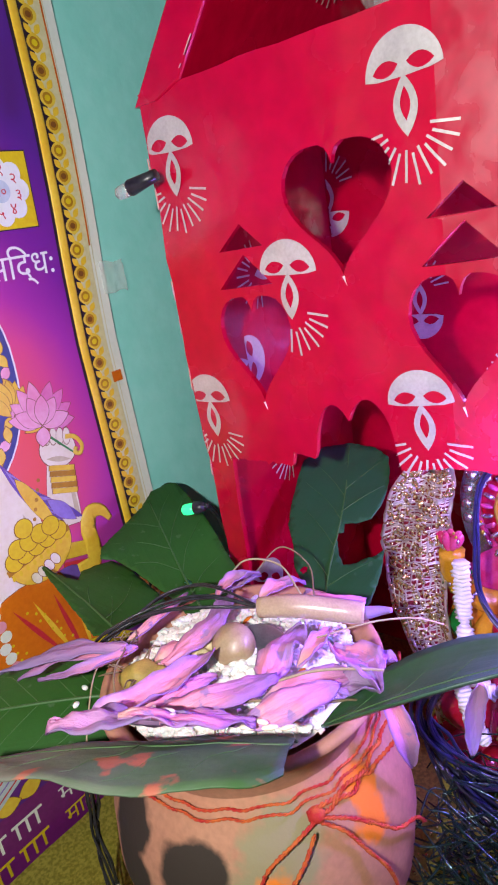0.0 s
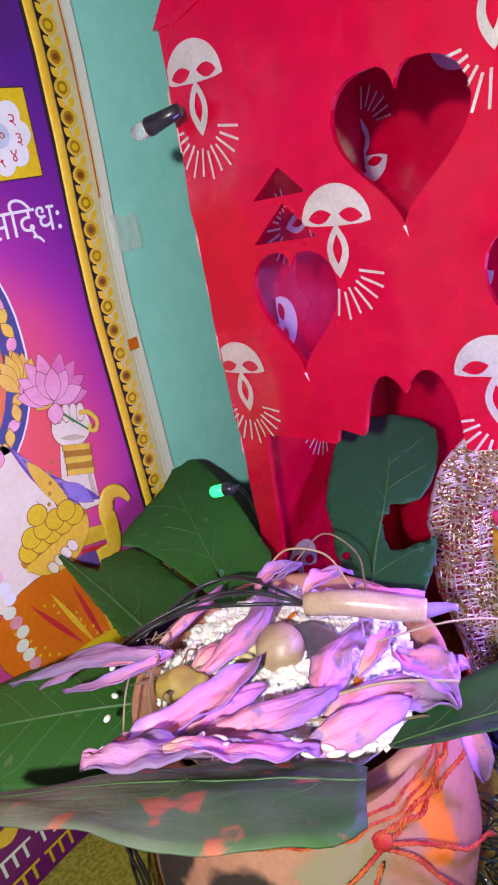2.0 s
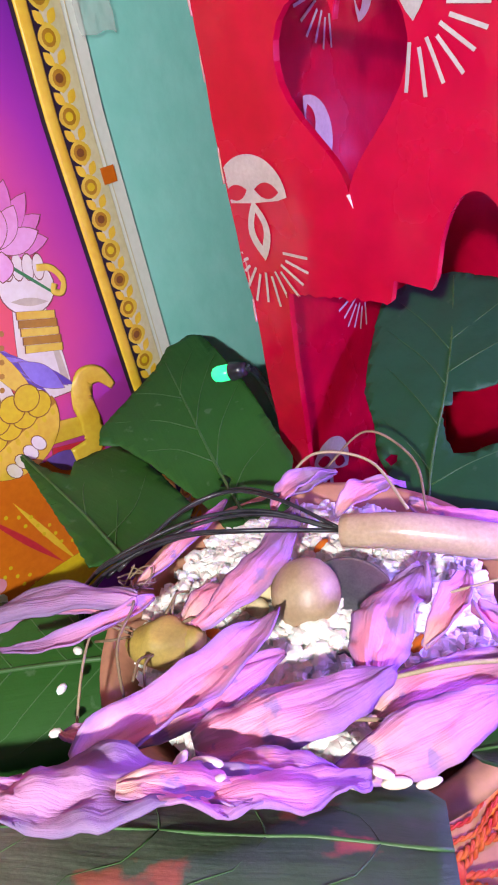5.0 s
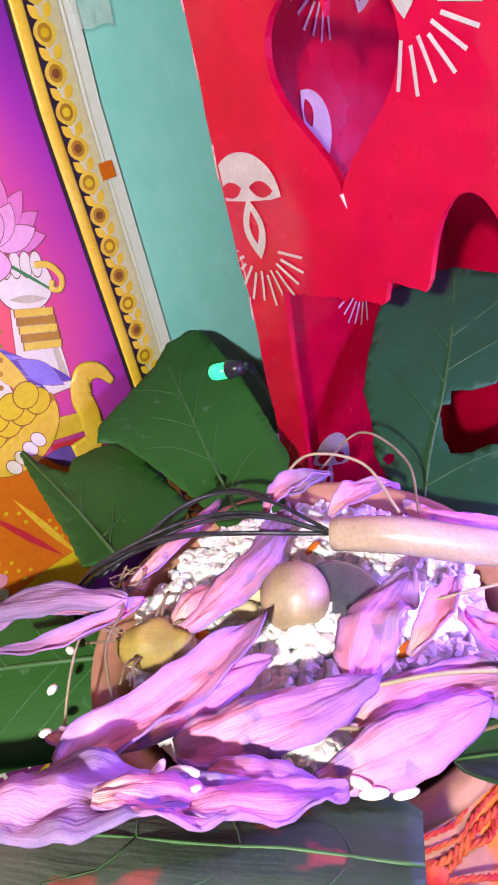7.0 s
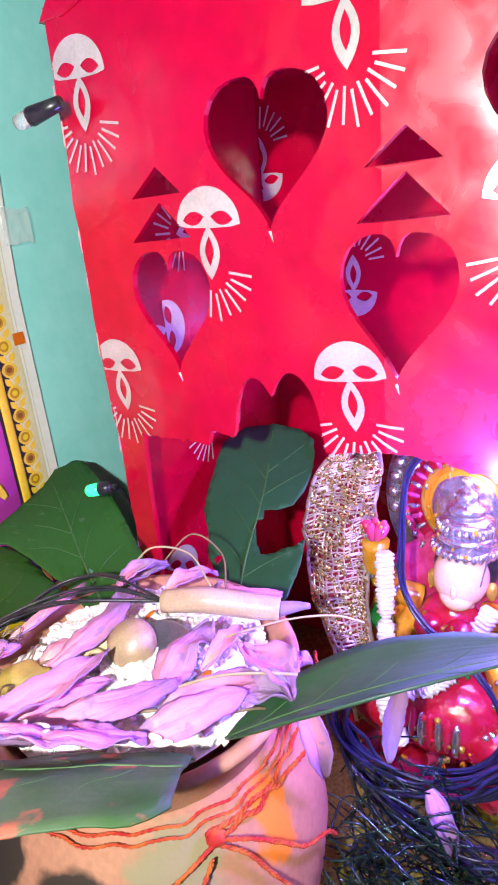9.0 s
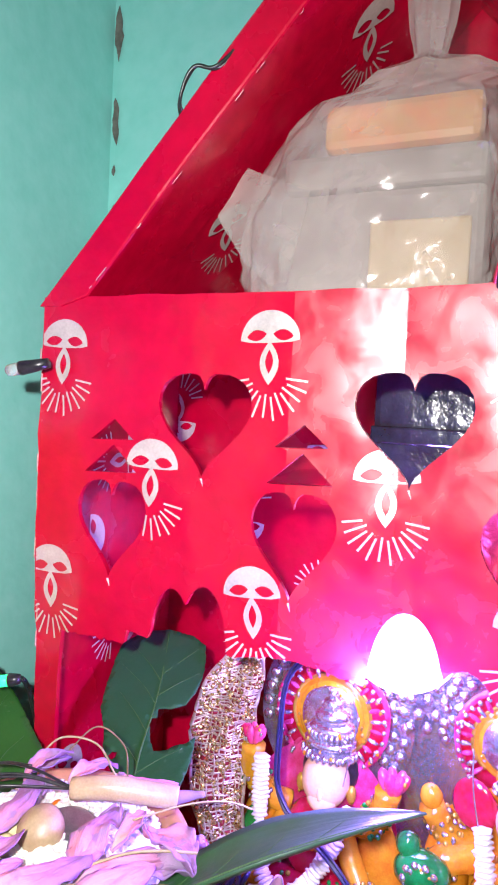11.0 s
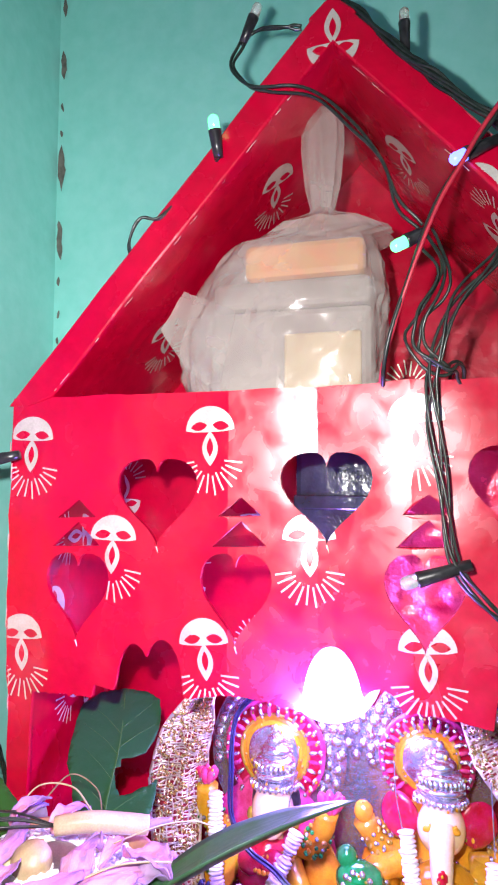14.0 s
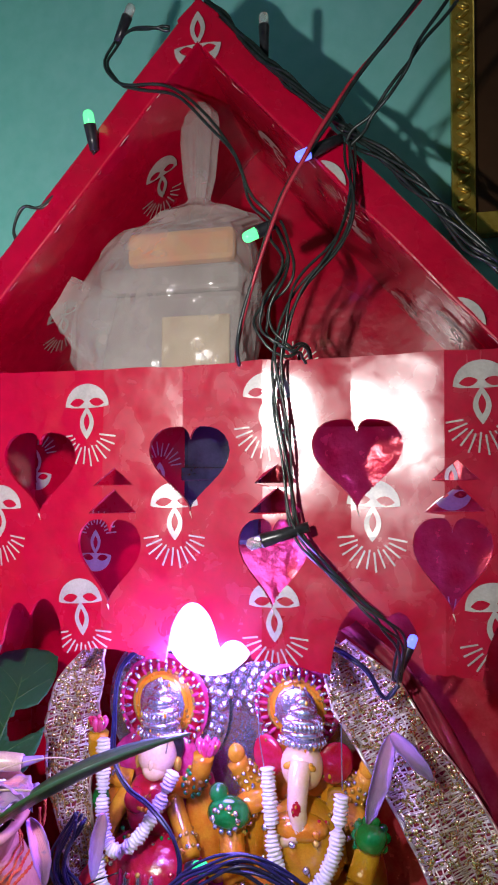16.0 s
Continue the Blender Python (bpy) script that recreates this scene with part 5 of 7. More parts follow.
def petal(base, tip, width, material, label, up=(0, 0, 1), arch=0.003, cup=0.3, sway=0.0, ripple=0.12, seed=0.0, blunt_end=0.55):
    """A soft petal along a bowed spine: cupped across, its rims waved and rolled."""
    base, tip = Vector(base), Vector(tip)
    d = tip - base
    side = d.cross(Vector(up)).normalized()
    nrm = side.cross(d).normalized()
    bm = bmesh.new()
    uv = bm.loops.layers.uv.new("UVMap")
    where, rows = {}, []
    nu, nv = 30, 14
    for i in range(nu + 1):
        u = i / nu
        c = base + d * u + side * sway * d.length * 4 * u * (1 - u) + nrm * arch * 4 * u * (1 - u)
        w = width / 2 * (math.sin(math.pi * min(u * 0.97 + 0.02, 1.0) ** 0.85) ** blunt_end)
        row = []
        for j in range(nv + 1):
            v = 2 * j / nv - 1
            skew = 0.92 + 0.22 * noise.noise((u * 3, 5 * (v > 0), seed)) + 0.10 * noise.noise((u * 11, 5 * (v > 0), seed))
            h = cup * w * (v * v - 0.3) + ripple * width * (0.8 * abs(v) ** 2 * noise.noise((u * 4.5, 2 * (v > 0), seed)) + 0.45 * noise.noise((u * 2.2, v * 1.5, seed + 3)) + 0.30 * (0.4 - abs(noise.noise((u * 5 + v, v * 2.4, seed + 6)))) + 0.14 * noise.noise((u * 12, v * 6, seed + 9)))
            vert = bm.verts.new(c + side * w * v * skew * (1 - 0.10 * cup * v * v) + nrm * h)
            where[vert] = (u, (v + 1) / 2)
            row.append(vert)
        rows.append(row)
    for a, b in zip(rows, rows[1:]):
        for j in range(nv):
            f = bm.faces.new((a[j], a[j + 1], b[j + 1], b[j]))
            for loop in f.loops:
                loop[uv].uv = where[loop.vert]
    ob = single("lotus_petal", bm, material, label, "petal", group="petals on the pot", place=tuple(base))
    solid(ob, 0.00045)
    return ob


# base, tip, width, wilted, cup, sway
SPREAD = (((-0.159, 0.082, 0.959), (-0.153, 0.133, 0.954), 0.0140, 0, 0.55, 0.05), ((-0.157, 0.091, 0.954), (-0.148, 0.128, 0.949), 0.0130, 0, -0.35, 0.02),
          ((-0.145, 0.098, 0.956), (-0.123, 0.132, 0.955), 0.0185, 0, -0.35, 0.03), ((-0.127, 0.130, 0.953), (-0.132, 0.161, 0.953), 0.0165, 0, -0.30, -0.06),
          ((-0.122, 0.142, 0.952), (-0.124, 0.167, 0.951), 0.0085, 0, 0.50, 0.05), ((-0.121, 0.109, 0.954), (-0.104, 0.140, 0.953), 0.0120, 0, -0.35, 0.04),
          ((-0.122, 0.121, 0.951), (-0.103, 0.150, 0.950), 0.0140, 0, -0.25, -0.05), ((-0.119, 0.159, 0.950), (-0.092, 0.146, 0.950), 0.0180, 0, 0.35, -0.05),
          ((-0.110, 0.136, 0.948), (-0.091, 0.149, 0.948), 0.0130, 1, 0.30, -0.10), ((-0.171, 0.123, 0.949), (-0.173, 0.167, 0.953), 0.0125, 0, -0.45, 0.08),
          ((-0.178, 0.162, 0.951), (-0.170, 0.183, 0.955), 0.0095, 0, 0.60, -0.10), ((-0.194, 0.123, 0.949), (-0.198, 0.164, 0.948), 0.0065, 0, -0.5, 0.04),
          ((-0.150, 0.187, 0.948), (-0.124, 0.193, 0.948), 0.0095, 0, -0.4, 0.08), ((-0.166, 0.175, 0.946), (-0.156, 0.196, 0.947), 0.0105, 0, 0.4, -0.06),
          ((-0.183, 0.122, 0.953), (-0.205, 0.091, 0.952), 0.0070, 0, 0.5, -0.14), ((-0.184, 0.118, 0.955), (-0.226, 0.084, 0.951), 0.0115, 1, -0.4, 0.07),
          ((-0.189, 0.113, 0.952), (-0.222, 0.091, 0.945), 0.0085, 0, -0.4, 0.12), ((-0.135, 0.098, 0.960), (-0.119, 0.108, 0.957), 0.0090, 0, -0.4, 0.05),
          ((-0.172, 0.086, 0.953), (-0.156, 0.095, 0.953), 0.0070, 0, 0.4, 0.06), ((-0.175, 0.121, 0.946), (-0.169, 0.142, 0.947), 0.0105, 0, -0.4, -0.08),
          ((-0.162, 0.170, 0.947), (-0.142, 0.181, 0.947), 0.0095, 0, -0.3, 0.05), ((-0.112, 0.158, 0.947), (-0.098, 0.168, 0.946), 0.0130, 0, 0.4, 0.10),
          ((-0.186, 0.172, 0.946), (-0.176, 0.190, 0.948), 0.0080, 1, 0.5, 0.10))
for k, (base, tip, w, grey, cup, sway) in enumerate(SPREAD):
    tilt = Vector((0.35 * noise.noise((k, 0.3, 0)), 0.35 * noise.noise((0.3, k, 1)), 1))
    petal(base, tip, 0.90 * w, PETAL_GREY if grey else PETAL, "wilted greyish purple lotus petal on the pot" if grey else "soft pink and purple lotus petal on the rice",
          tilt, 0.0015 + 0.001 * (k % 3), cup, sway * 1.4, 0.34, k * 1.7, (0.55, 0.8, 0.65)[k % 3])
for base, tip, w, grey in (((-0.157, 0.069, 0.973), (-0.128, 0.096, 0.964), 0.021, 1), ((-0.140, 0.081, 0.972), (-0.121, 0.100, 0.962), 0.013, 0), ((-0.131, 0.088, 0.968), (-0.115, 0.110, 0.957), 0.011, 0)):
    petal(base, tip, w, PETAL_GREY if grey else PETAL, "bruised purple lotus petal lying on the powdered leaf", (-0.2, 0.4, 0.9), 0.0015, -0.15, 0.04, 0.34, base[0] * 100)
petal((-0.1000, 0.160, 0.936), (-0.0925, 0.162, 0.905), 0.010, PETAL, "pink lotus petal hanging down the pot's side", up=(0.8, -0.5, 0.2), arch=0.004, cup=0.5, seed=44.0)
petal((-0.0780, 0.192, 0.925), (-0.0800, 0.186, 0.895), 0.009, PETAL_GREY, "bluish lotus petal hanging beside the pot", up=(0.6, -0.7, 0.2), arch=-0.003, cup=0.5, seed=45.0)
petal((-0.072, 0.205, 0.868), (-0.060, 0.200, 0.845), 0.010, PETAL_GREY, "fallen lotus petal among the wires", up=(0.4, -0.7, 0.6), arch=0.003, cup=0.5, seed=46.0)
petal((0.0640, 0.245, 0.958), (0.0520, 0.235, 0.915), 0.011, PETAL_GREY, "lilac petal caught on the lace", up=(0.1, -1, 0.2), arch=0.004, cup=0.6, seed=47.0)
petal((0.0640, 0.245, 0.959), (0.0850, 0.238, 0.940), 0.010, PETAL_GREY, "lilac petal caught on the lace", up=(0.1, -1, 0.4), arch=0.003, cup=0.5, seed=48.0)

# seeds on the leaf
for k, (x, y, z, a, s) in enumerate(((-0.1345, 0.0935, 0.9665, 0.5, 1.0), (-0.1300, 0.0905, 0.9680, 1.5, 1.0), (-0.1375, 0.0905, 0.9675, 1.9, 0.9), (-0.1170, 0.1085, 0.9560, 0.4, 0.9), (-0.1120, 0.1130, 0.9545, 0.7, 0.9),
                                     (-0.1080, 0.1165, 0.9535, 0.9, 0.8), (-0.1145, 0.1125, 0.9560, 0.2, 0.8))):
    bm = bmesh.new()
    blob(bm, (x, y, z), (0.0030 * s, 0.0012 * s, 0.0009 * s), 0, Matrix.Rotation(a, 4, "Z"), 12)
    single("pale_seed", bm, SEED, "long pale seed lying on the petals", "seed", group="seeds on the leaf", place=(x, y, z))

# pale rolled stem with its black cords
stem = thing("rolled_stem", (-0.135, 0.173, 0.945), "pale waxy rolled stem tied with thin black cord", "stem")
part("stem", tube([(-0.1560, 0.1640, 0.9530), (-0.1420, 0.1700, 0.9540), (-0.1270, 0.1770, 0.9520), (-0.1180, 0.1815, 0.9505)], 0.0046, 14, 6, taper=lambda t: 0.86 + 0.16 * math.sin(2.4 * t + 0.4)), STICK, stem)
part("stem_tip", tube([(-0.1185, 0.1813, 0.9505), (-0.1130, 0.1850, 0.9510), (-0.1085, 0.1860, 0.9520)], 0.0026, 8, 4, taper=lambda t: 1.1 - 0.7 * t), PETAL_GREY, stem)
for k in range(4):
    o = Vector((0.001 * math.sin(k * 2), 0.0012 * math.cos(k * 2), 0.0011 * k))
    pts = [(-0.2140, 0.1190, 0.9400), (-0.2080, 0.1270, 0.9470), (-0.1930, 0.1400 + 0.006 * (k % 2), 0.9535), (-0.1760, 0.1490 + 0.008 * (k % 2), 0.9560), (-0.1560, 0.1640, 0.9530)]
    part("cord", tube([Vector(p) + o * (1 - i / 4.2) for i, p in enumerate(pts)], 0.00055, 6, 8), BLACK, stem)
for pts in (((-0.2080, 0.1280, 0.945), (-0.2030, 0.1500, 0.9520), (-0.1930, 0.1620, 0.9545), (-0.1760, 0.1640, 0.9560), (-0.1570, 0.1640, 0.9535)),
            ((-0.2100, 0.1250, 0.944), (-0.2060, 0.1510, 0.9490), (-0.1940, 0.1650, 0.9530), (-0.1780, 0.1660, 0.9555))):
    part("cord", tube(pts, 0.00055, 6, 8), BLACK, stem)


def strand(name, pts, r, material, label, category, group="", seg=6):
    return single(name, tube(pts, r, seg, 8), material, label, category, group=group, place=tuple(pts[0]))


strand("dry_stalk", [(-0.1340, 0.1130, 0.9520), (-0.1230, 0.1200, 0.9545), (-0.1080, 0.1300, 0.9520), (-0.1010, 0.1420, 0.9470), (-0.0990, 0.1470, 0.9420)], 0.00043, DRY, "thin brown dried flower stalk on the petals", "stalk", "stalks")
strand("dry_stalk", [(-0.1260, 0.1290, 0.9530), (-0.1120, 0.1400, 0.9560), (-0.0980, 0.1520, 0.9530), (-0.0900, 0.1600, 0.9480)], 0.00050, STALK, "thin pale dried flower stalk on the petals", "stalk", "stalks")
strand("dry_stalk", [(-0.1240, 0.1560, 0.9540), (-0.1080, 0.1700, 0.9570), (-0.0960, 0.1800, 0.9560), (-0.0880, 0.1860, 0.9520)], 0.00037, STALK, "thin pale dried flower stalk on the petals", "stalk", "stalks")
strand("dry_stalk", [(-0.1830, 0.1750, 0.9530), (-0.1740, 0.1800, 0.9620), (-0.1590, 0.1840, 0.9610), (-0.1450, 0.1780, 0.9540)], 0.00043, STALK, "bent pale dried flower stalk on the petals", "stalk", "stalks")
strand("dry_stalk", [(-0.1800, 0.1900, 0.9480), (-0.1690, 0.1980, 0.9600), (-0.1530, 0.1960, 0.9560), (-0.1430, 0.1840, 0.9500)], 0.00037, DRY, "bent brown dried flower stalk on the petals", "stalk", "stalks")
strand("dry_stalk", [(-0.1960, 0.1210, 0.9510), (-0.1860, 0.1040, 0.9540), (-0.1740, 0.0900, 0.9500), (-0.1700, 0.0830, 0.9400)], 0.00031, STALK, "thin pale dried flower stalk on the petals", "stalk", "stalks")
strand("dry_stalk", [(-0.1950, 0.1240, 0.9510), (-0.1830, 0.1160, 0.9560), (-0.1780, 0.1060, 0.9540), (-0.1740, 0.1000, 0.9380)], 0.00037, DRY, "thin brown dried flower stalk on the petals", "stalk", "stalks")
for k in range(3):
    strand("dry_stalk", [(-0.1345, 0.1160 + 0.0012 * k, 0.9500), (-0.1335, 0.1140 + 0.0012 * k, 0.9555), (-0.1310, 0.1085 + 0.0012 * k, 0.9545), (-0.1300, 0.1065 + 0.0012 * k, 0.9490)], 0.00034, DRY, "thin brown dried stalk wound round a petal", "stalk", "stalks")
for k in range(5):
    a = k * 1.25
    c = Vector((-0.1945, 0.1255, 0.9505))
    strand("dry_stalk", [c + 0.0045 * Vector((math.cos(a + t), math.sin(a + t), 0.5 * math.sin(2 * t + a))) for t in (0, 1.0, 2.0, 3.0, 4.0)], 0.00025, DRY, "knotted brown dried stalk on the petals", "stalk", "stalks")
for k in range(6):
    x, y = (-0.2010, -0.1850, -0.2110, -0.1240, -0.1010, -0.1900)[k], (0.1060, 0.0880, 0.1140, 0.1000, 0.1620, 0.0950)[k]
    bm = bmesh.new()
    blob(bm, (x, y, 0.939 + 0.001 * k), (0.0016, 0.0011, 0.001), 0, Matrix.Rotation(k, 4, "Z"), 8)
    single("rice_grain", bm, RICE, "stray white rice grain on the leaf", "rice", group="stray rice", place=(x, y, 0.94))


# ================= sacred thread round the neck =================
def round_neck(r, z, a0, a1, n, wob):
    return [(PC.x + (r + wob * math.sin(k * 1.9)) * math.cos(a), PC.y + (r + wob * math.cos(k * 1.3)) * math.sin(a), z + wob * 1.5 * math.sin(k * 2.3)) for k, a in ((k, radians(a0 + (a1 - a0) * k / n)) for k in range(n + 1))]


def twisted(pts, r):
    """Two strands wound round each other along a line."""
    bm = bmesh.new()
    line = smooth_line(pts, 8)
    for ph in (0.0, math.pi):
        far, path = 0.0, []
        for i, p in enumerate(line):
            d = (line[min(i + 1, len(line) - 1)] - line[max(i - 1, 0)]).normalized()
            sd = d.cross(Vector((0.13, 0.21, 0.97))).normalized()
            far += (p - line[max(i - 1, 0)]).length
            a = ph + far * 1500
            path.append(p + 0.6 * r * (math.cos(a) * sd + math.sin(a) * sd.cross(d)))
        tube(path, 0.62 * r, 5, 1, bm)
    return bm


cord = thing("sacred_thread", (PC.x, PC.y, 0.91), "twisted red and orange thread wound and knotted round the pot's neck", "thread")
for r, z, wob in ((0.0498, 0.9175, 0.0005), (0.0512, 0.9145, 0.0006)):
    part("winding", twisted(round_neck(r, z, 0, 360, 60, wob), 0.0005), THREAD, cord)
KN = Vector((-0.1085, 0.1235, 0.9105))
part("winding", twisted(round_neck(0.0525, 0.9120, -30, 20, 8, 0.0006) + [(PC.x + 0.054, PC.y + 0.028, 0.925), (PC.x + 0.051, PC.y + 0.034, 0.937)], 0.0008), THREAD, cord)
part("winding", twisted(round_neck(0.0535, 0.9100, -30, 5, 8, 0.0008) + [(PC.x + 0.0585, PC.y + 0.016, 0.918), (PC.x + 0.0545, PC.y + 0.024, 0.935)], 0.0008), THREAD, cord)
bm = bmesh.new()
blob(bm, KN, (0.0032, 0.0030, 0.0026), 0, None, 12)
part("knot", bm, THREAD, cord)
out = Vector((0.78, -0.62, 0)).normalized()
lat = Vector((0.62, 0.78, 0))


def near_pot(s, dz, off=0.0):
    z = KN.z + dz
    r = 0.0515 + 0.011 * min(1, max(0, (0.912 - z) / 0.03)) ** 0.7 + off
    a = math.atan2(KN.y - PC.y, KN.x - PC.x) + s / r
    return Vector((PC.x + r * math.cos(a), PC.y + r * math.sin(a), z))


part("loop", twisted([near_pot(0, 0, 0.002), near_pot(-0.010, -0.003, 0.003), near_pot(-0.021, -0.010, 0.002), near_pot(-0.0245, -0.0165, 0.002), near_pot(-0.018, -0.0175, 0.003), near_pot(-0.010, -0.011, 0.003), near_pot(-0.003, -0.003, 0.003)], 0.0008), THREAD, cord)
part("tail", twisted([near_pot(0, 0, 0.002), near_pot(0.010, -0.004, 0.003), near_pot(0.020, -0.012, 0.003), near_pot(0.030, -0.021, 0.003), near_pot(0.042, -0.026, 0.004), near_pot(0.050, -0.036, 0.004)], 0.0008), THREAD, cord)
part("tail", twisted([near_pot(0, -0.001, 0.002), near_pot(0.008, -0.008, 0.002), near_pot(0.014, -0.018, 0.002), near_pot(0.021, -0.030, 0.002), near_pot(0.025, -0.045, 0.002), near_pot(0.024, -0.060, 0.002)], 0.0008), THREAD, cord)

# ================= statues on the altar =================
for glossy in (ROBE, ORANGE, YELLOW, PINKL, GREENG):
    glossy.node_tree.nodes["Principled BSDF"].inputs["Coat Weight"].default_value = 1.0
LACQ = [ROBE, FLESH, CHROME, ORANGE, YELLOW, PINKL, GREENG, BLACK, GOLD]
RB, FL, CH, OR, YE, PK, GR, BK, GO = range(9)


def ring_of(bm, centre, radius, n, r, index, a0=0.0, a1=360.0, squash=1.0):
    for k in range(n):
        a = radians(a0 + (a1 - a0) * k / (n - 1))
        blob(bm, (centre[0] + radius * math.cos(a), centre[1], centre[2] + radius * math.sin(a)), (r, r, r * squash), index, None, 7)


def halo(bm, c, R, inner):
    """A round dished halo with ribs, rim and inner arch."""
    for radius, y, index in ((R, 0.004, RB), (R * 0.70, 0.0015, OR), (R * 0.60, -0.0002, inner), (R * 0.53, -0.0018, CH)):
        blob(bm, (c[0], c[1] + y, c[2]), (radius, 0.0030, radius * 1.04), index, None, 30)
    n = 30
    for radius, r, index in ((R, 0.0016, PK), (R * 0.70, 0.0010, GO)):
        tube([(c[0] + radius * math.cos(radians(a)), c[1] + 0.001, c[2] + radius * 1.04 * math.sin(radians(a))) for a in (-50 + 280 * k / n for k in range(n + 1))], r, 8, 2, bm, index)
    for k in range(22):
        a = radians(-45 + 270 * k / 21)
        p = Vector((c[0] + R * 0.82 * math.cos(a), c[1] - 0.002, c[2] + R * 0.82 * math.sin(a)))
        blob(bm, p, (0.0034, 0.0016, 0.0013), PK if k % 2 else CH, Matrix.Rotation(-a, 4, "Y"), 8)
    ring_of(bm, (c[0], c[1] - 0.003, c[2]), R * 0.97, 26, 0.0014, CH, -48, 228)


def jewels(bm, a, b, r, n, picks):
    """Rings of small studs round the limb from a to b."""
    a, b = Vector(a), Vector(b)
    d = (b - a).normalized()
    s = d.orthogonal().normalized()
    u = d.cross(s)
    for i in range(n):
        c = a.lerp(b, (i + 0.5) / n)
        for k in range(10):
            q = 2 * math.pi * (k + 0.5 * (i % 2)) / 10
            blob(bm, c + r * (math.cos(q) * s + math.sin(q) * u), (0.0014, 0.0014, 0.0014), picks[(i + k) % len(picks)], None, 6)


def finish(bm, seed):
    # small moulded studs and painted dots all over the front
    bm.normal_update()
    spots = [(v.co.copy(), v.normal.copy(), v.link_faces[0].material_index) for v in bm.verts if v.link_faces and v.normal.y < -0.1]
    for k in range(330):
        p, nrm, under = spots[rnd.randrange(len(spots))]
        if under in (FL, BK, GR):
            continue
        r = rnd.uniform(0.0005, 0.0011)
        blob(bm, p + nrm * r * 0.3, (r, r, r * rnd.uniform(0.8, 1.8)), rnd.choice((GO, CH, OR, under, under, under)), None, 6)
    for v in bm.verts:
        v.co += 0.0005 * Vector((noise.noise(v.co * 120), noise.noise(v.co * 120 + Vector((seed, 0, 0))), noise.noise(v.co * 120 + Vector((0, seed, 0)))))


bm = bmesh.new()
X, Y = -0.088, 0.283
halo(bm, (-0.086, 0.294, 0.944), 0.0300, YE)
blob(bm, (X, Y, 0.815), (0.046, 0.036, 0.014), PK, None, 24)
for k in range(14):
    a = 2 * math.pi * k / 14
    blob(bm, (X + 0.042 * math.cos(a), Y + 0.032 * math.sin(a), 0.820), (0.012, 0.009, 0.011), PK if k % 2 else RB, Matrix.Rotation(a, 4, "Z"), 10)
blob(bm, (X + 0.003, Y - 0.010, 0.848), (0.036, 0.026, 0.024), RB, None, 22)
blob(bm, (X - 0.020, Y - 0.020, 0.846), (0.020, 0.016, 0.013), RB, Matrix.Rotation(0.5, 4, "Z"), 16)
blob(bm, (X + 0.026, Y - 0.020, 0.846), (0.020, 0.016, 0.013), RB, Matrix.Rotation(-0.5, 4, "Z"), 16)
for k in range(6):
    blob(bm, (X - 0.006 + 0.004 * k, Y - 0.036, 0.853 - 0.001 * (k % 2)), (0.0022, 0.003, 0.010), CH if k % 2 else RB, None, 8)
blob(bm, (X, Y - 0.004, 0.884), (0.017, 0.013, 0.022), RB, None, 20)
blob(bm, (X - 0.006, Y - 0.014, 0.892), (0.008, 0.006, 0.008), RB, None, 12)
blob(bm, (X + 0.008, Y - 0.014, 0.892), (0.008, 0.006, 0.008), RB, None, 12)
tube([(X - 0.015, Y, 0.897), (X - 0.028, Y - 0.004, 0.902), (X - 0.034, Y - 0.010, 0.918), (X - 0.033, Y - 0.012, 0.930)], 0.0065, 10, 5, bm, YE)
tube([(X + 0.015, Y, 0.897), (X + 0.028, Y - 0.004, 0.900), (X + 0.036, Y - 0.010, 0.914), (X + 0.038, Y - 0.012, 0.924)], 0.0065, 10, 5, bm, OR)
tube([(X + 0.015, Y - 0.004, 0.892), (X + 0.026, Y - 0.014, 0.876), (X + 0.034, Y - 0.024, 0.868)], 0.0060, 10, 5, bm, YE)
tube([(X - 0.015, Y - 0.004, 0.892), (X - 0.024, Y - 0.014, 0.876), (X - 0.026, Y - 0.026, 0.866)], 0.0060, 10, 5, bm, YE)
for p, r in (((X - 0.033, Y - 0.012, 0.934), 0.0055), ((X + 0.040, Y - 0.010, 0.926), 0.0065)):
    for k in range(7):
        a = 2 * math.pi * k / 7
        blob(bm, (p[0] + r * 0.7 * math.cos(a), p[1] + r * 0.5 * math.sin(a), p[2] + 0.002), (r * 0.45, r * 0.40, r * 0.9), PK, Matrix.Rotation(0.5 * math.cos(a), 4, "Y"), 9)
ring_of(bm, (X + 0.030, Y - 0.010, 0.903), 0.006, 9, 0.0016, GR)
blob(bm, (X - 0.030, Y - 0.014, 0.890), (0.006, 0.005, 0.009), GR, None, 12)
HX, HZ = X + 0.0055, 0.919
blob(bm, (HX, Y - 0.007, HZ), (0.0124, 0.0115, 0.0142), FL, None, 26)
blob(bm, (HX, Y - 0.0120, HZ - 0.0078), (0.0078, 0.0065, 0.0065), FL, None, 16)
blob(bm, (HX, Y - 0.0182, HZ - 0.0022), (0.0015, 0.0020, 0.0036), FL, None, 10)
blob(bm, (HX - 0.002, Y - 0.002, 0.901), (0.0072, 0.0065, 0.0090), FL, None, 14)
blob(bm, (HX, Y + 0.001, HZ + 0.002), (0.0150, 0.0100, 0.0150), BK, None, 16)
for s in (-1, 1):
    blob(bm, (HX + s * 0.0132, Y - 0.005, HZ - 0.006), (0.0028, 0.0028, 0.0050), GO, None, 10)
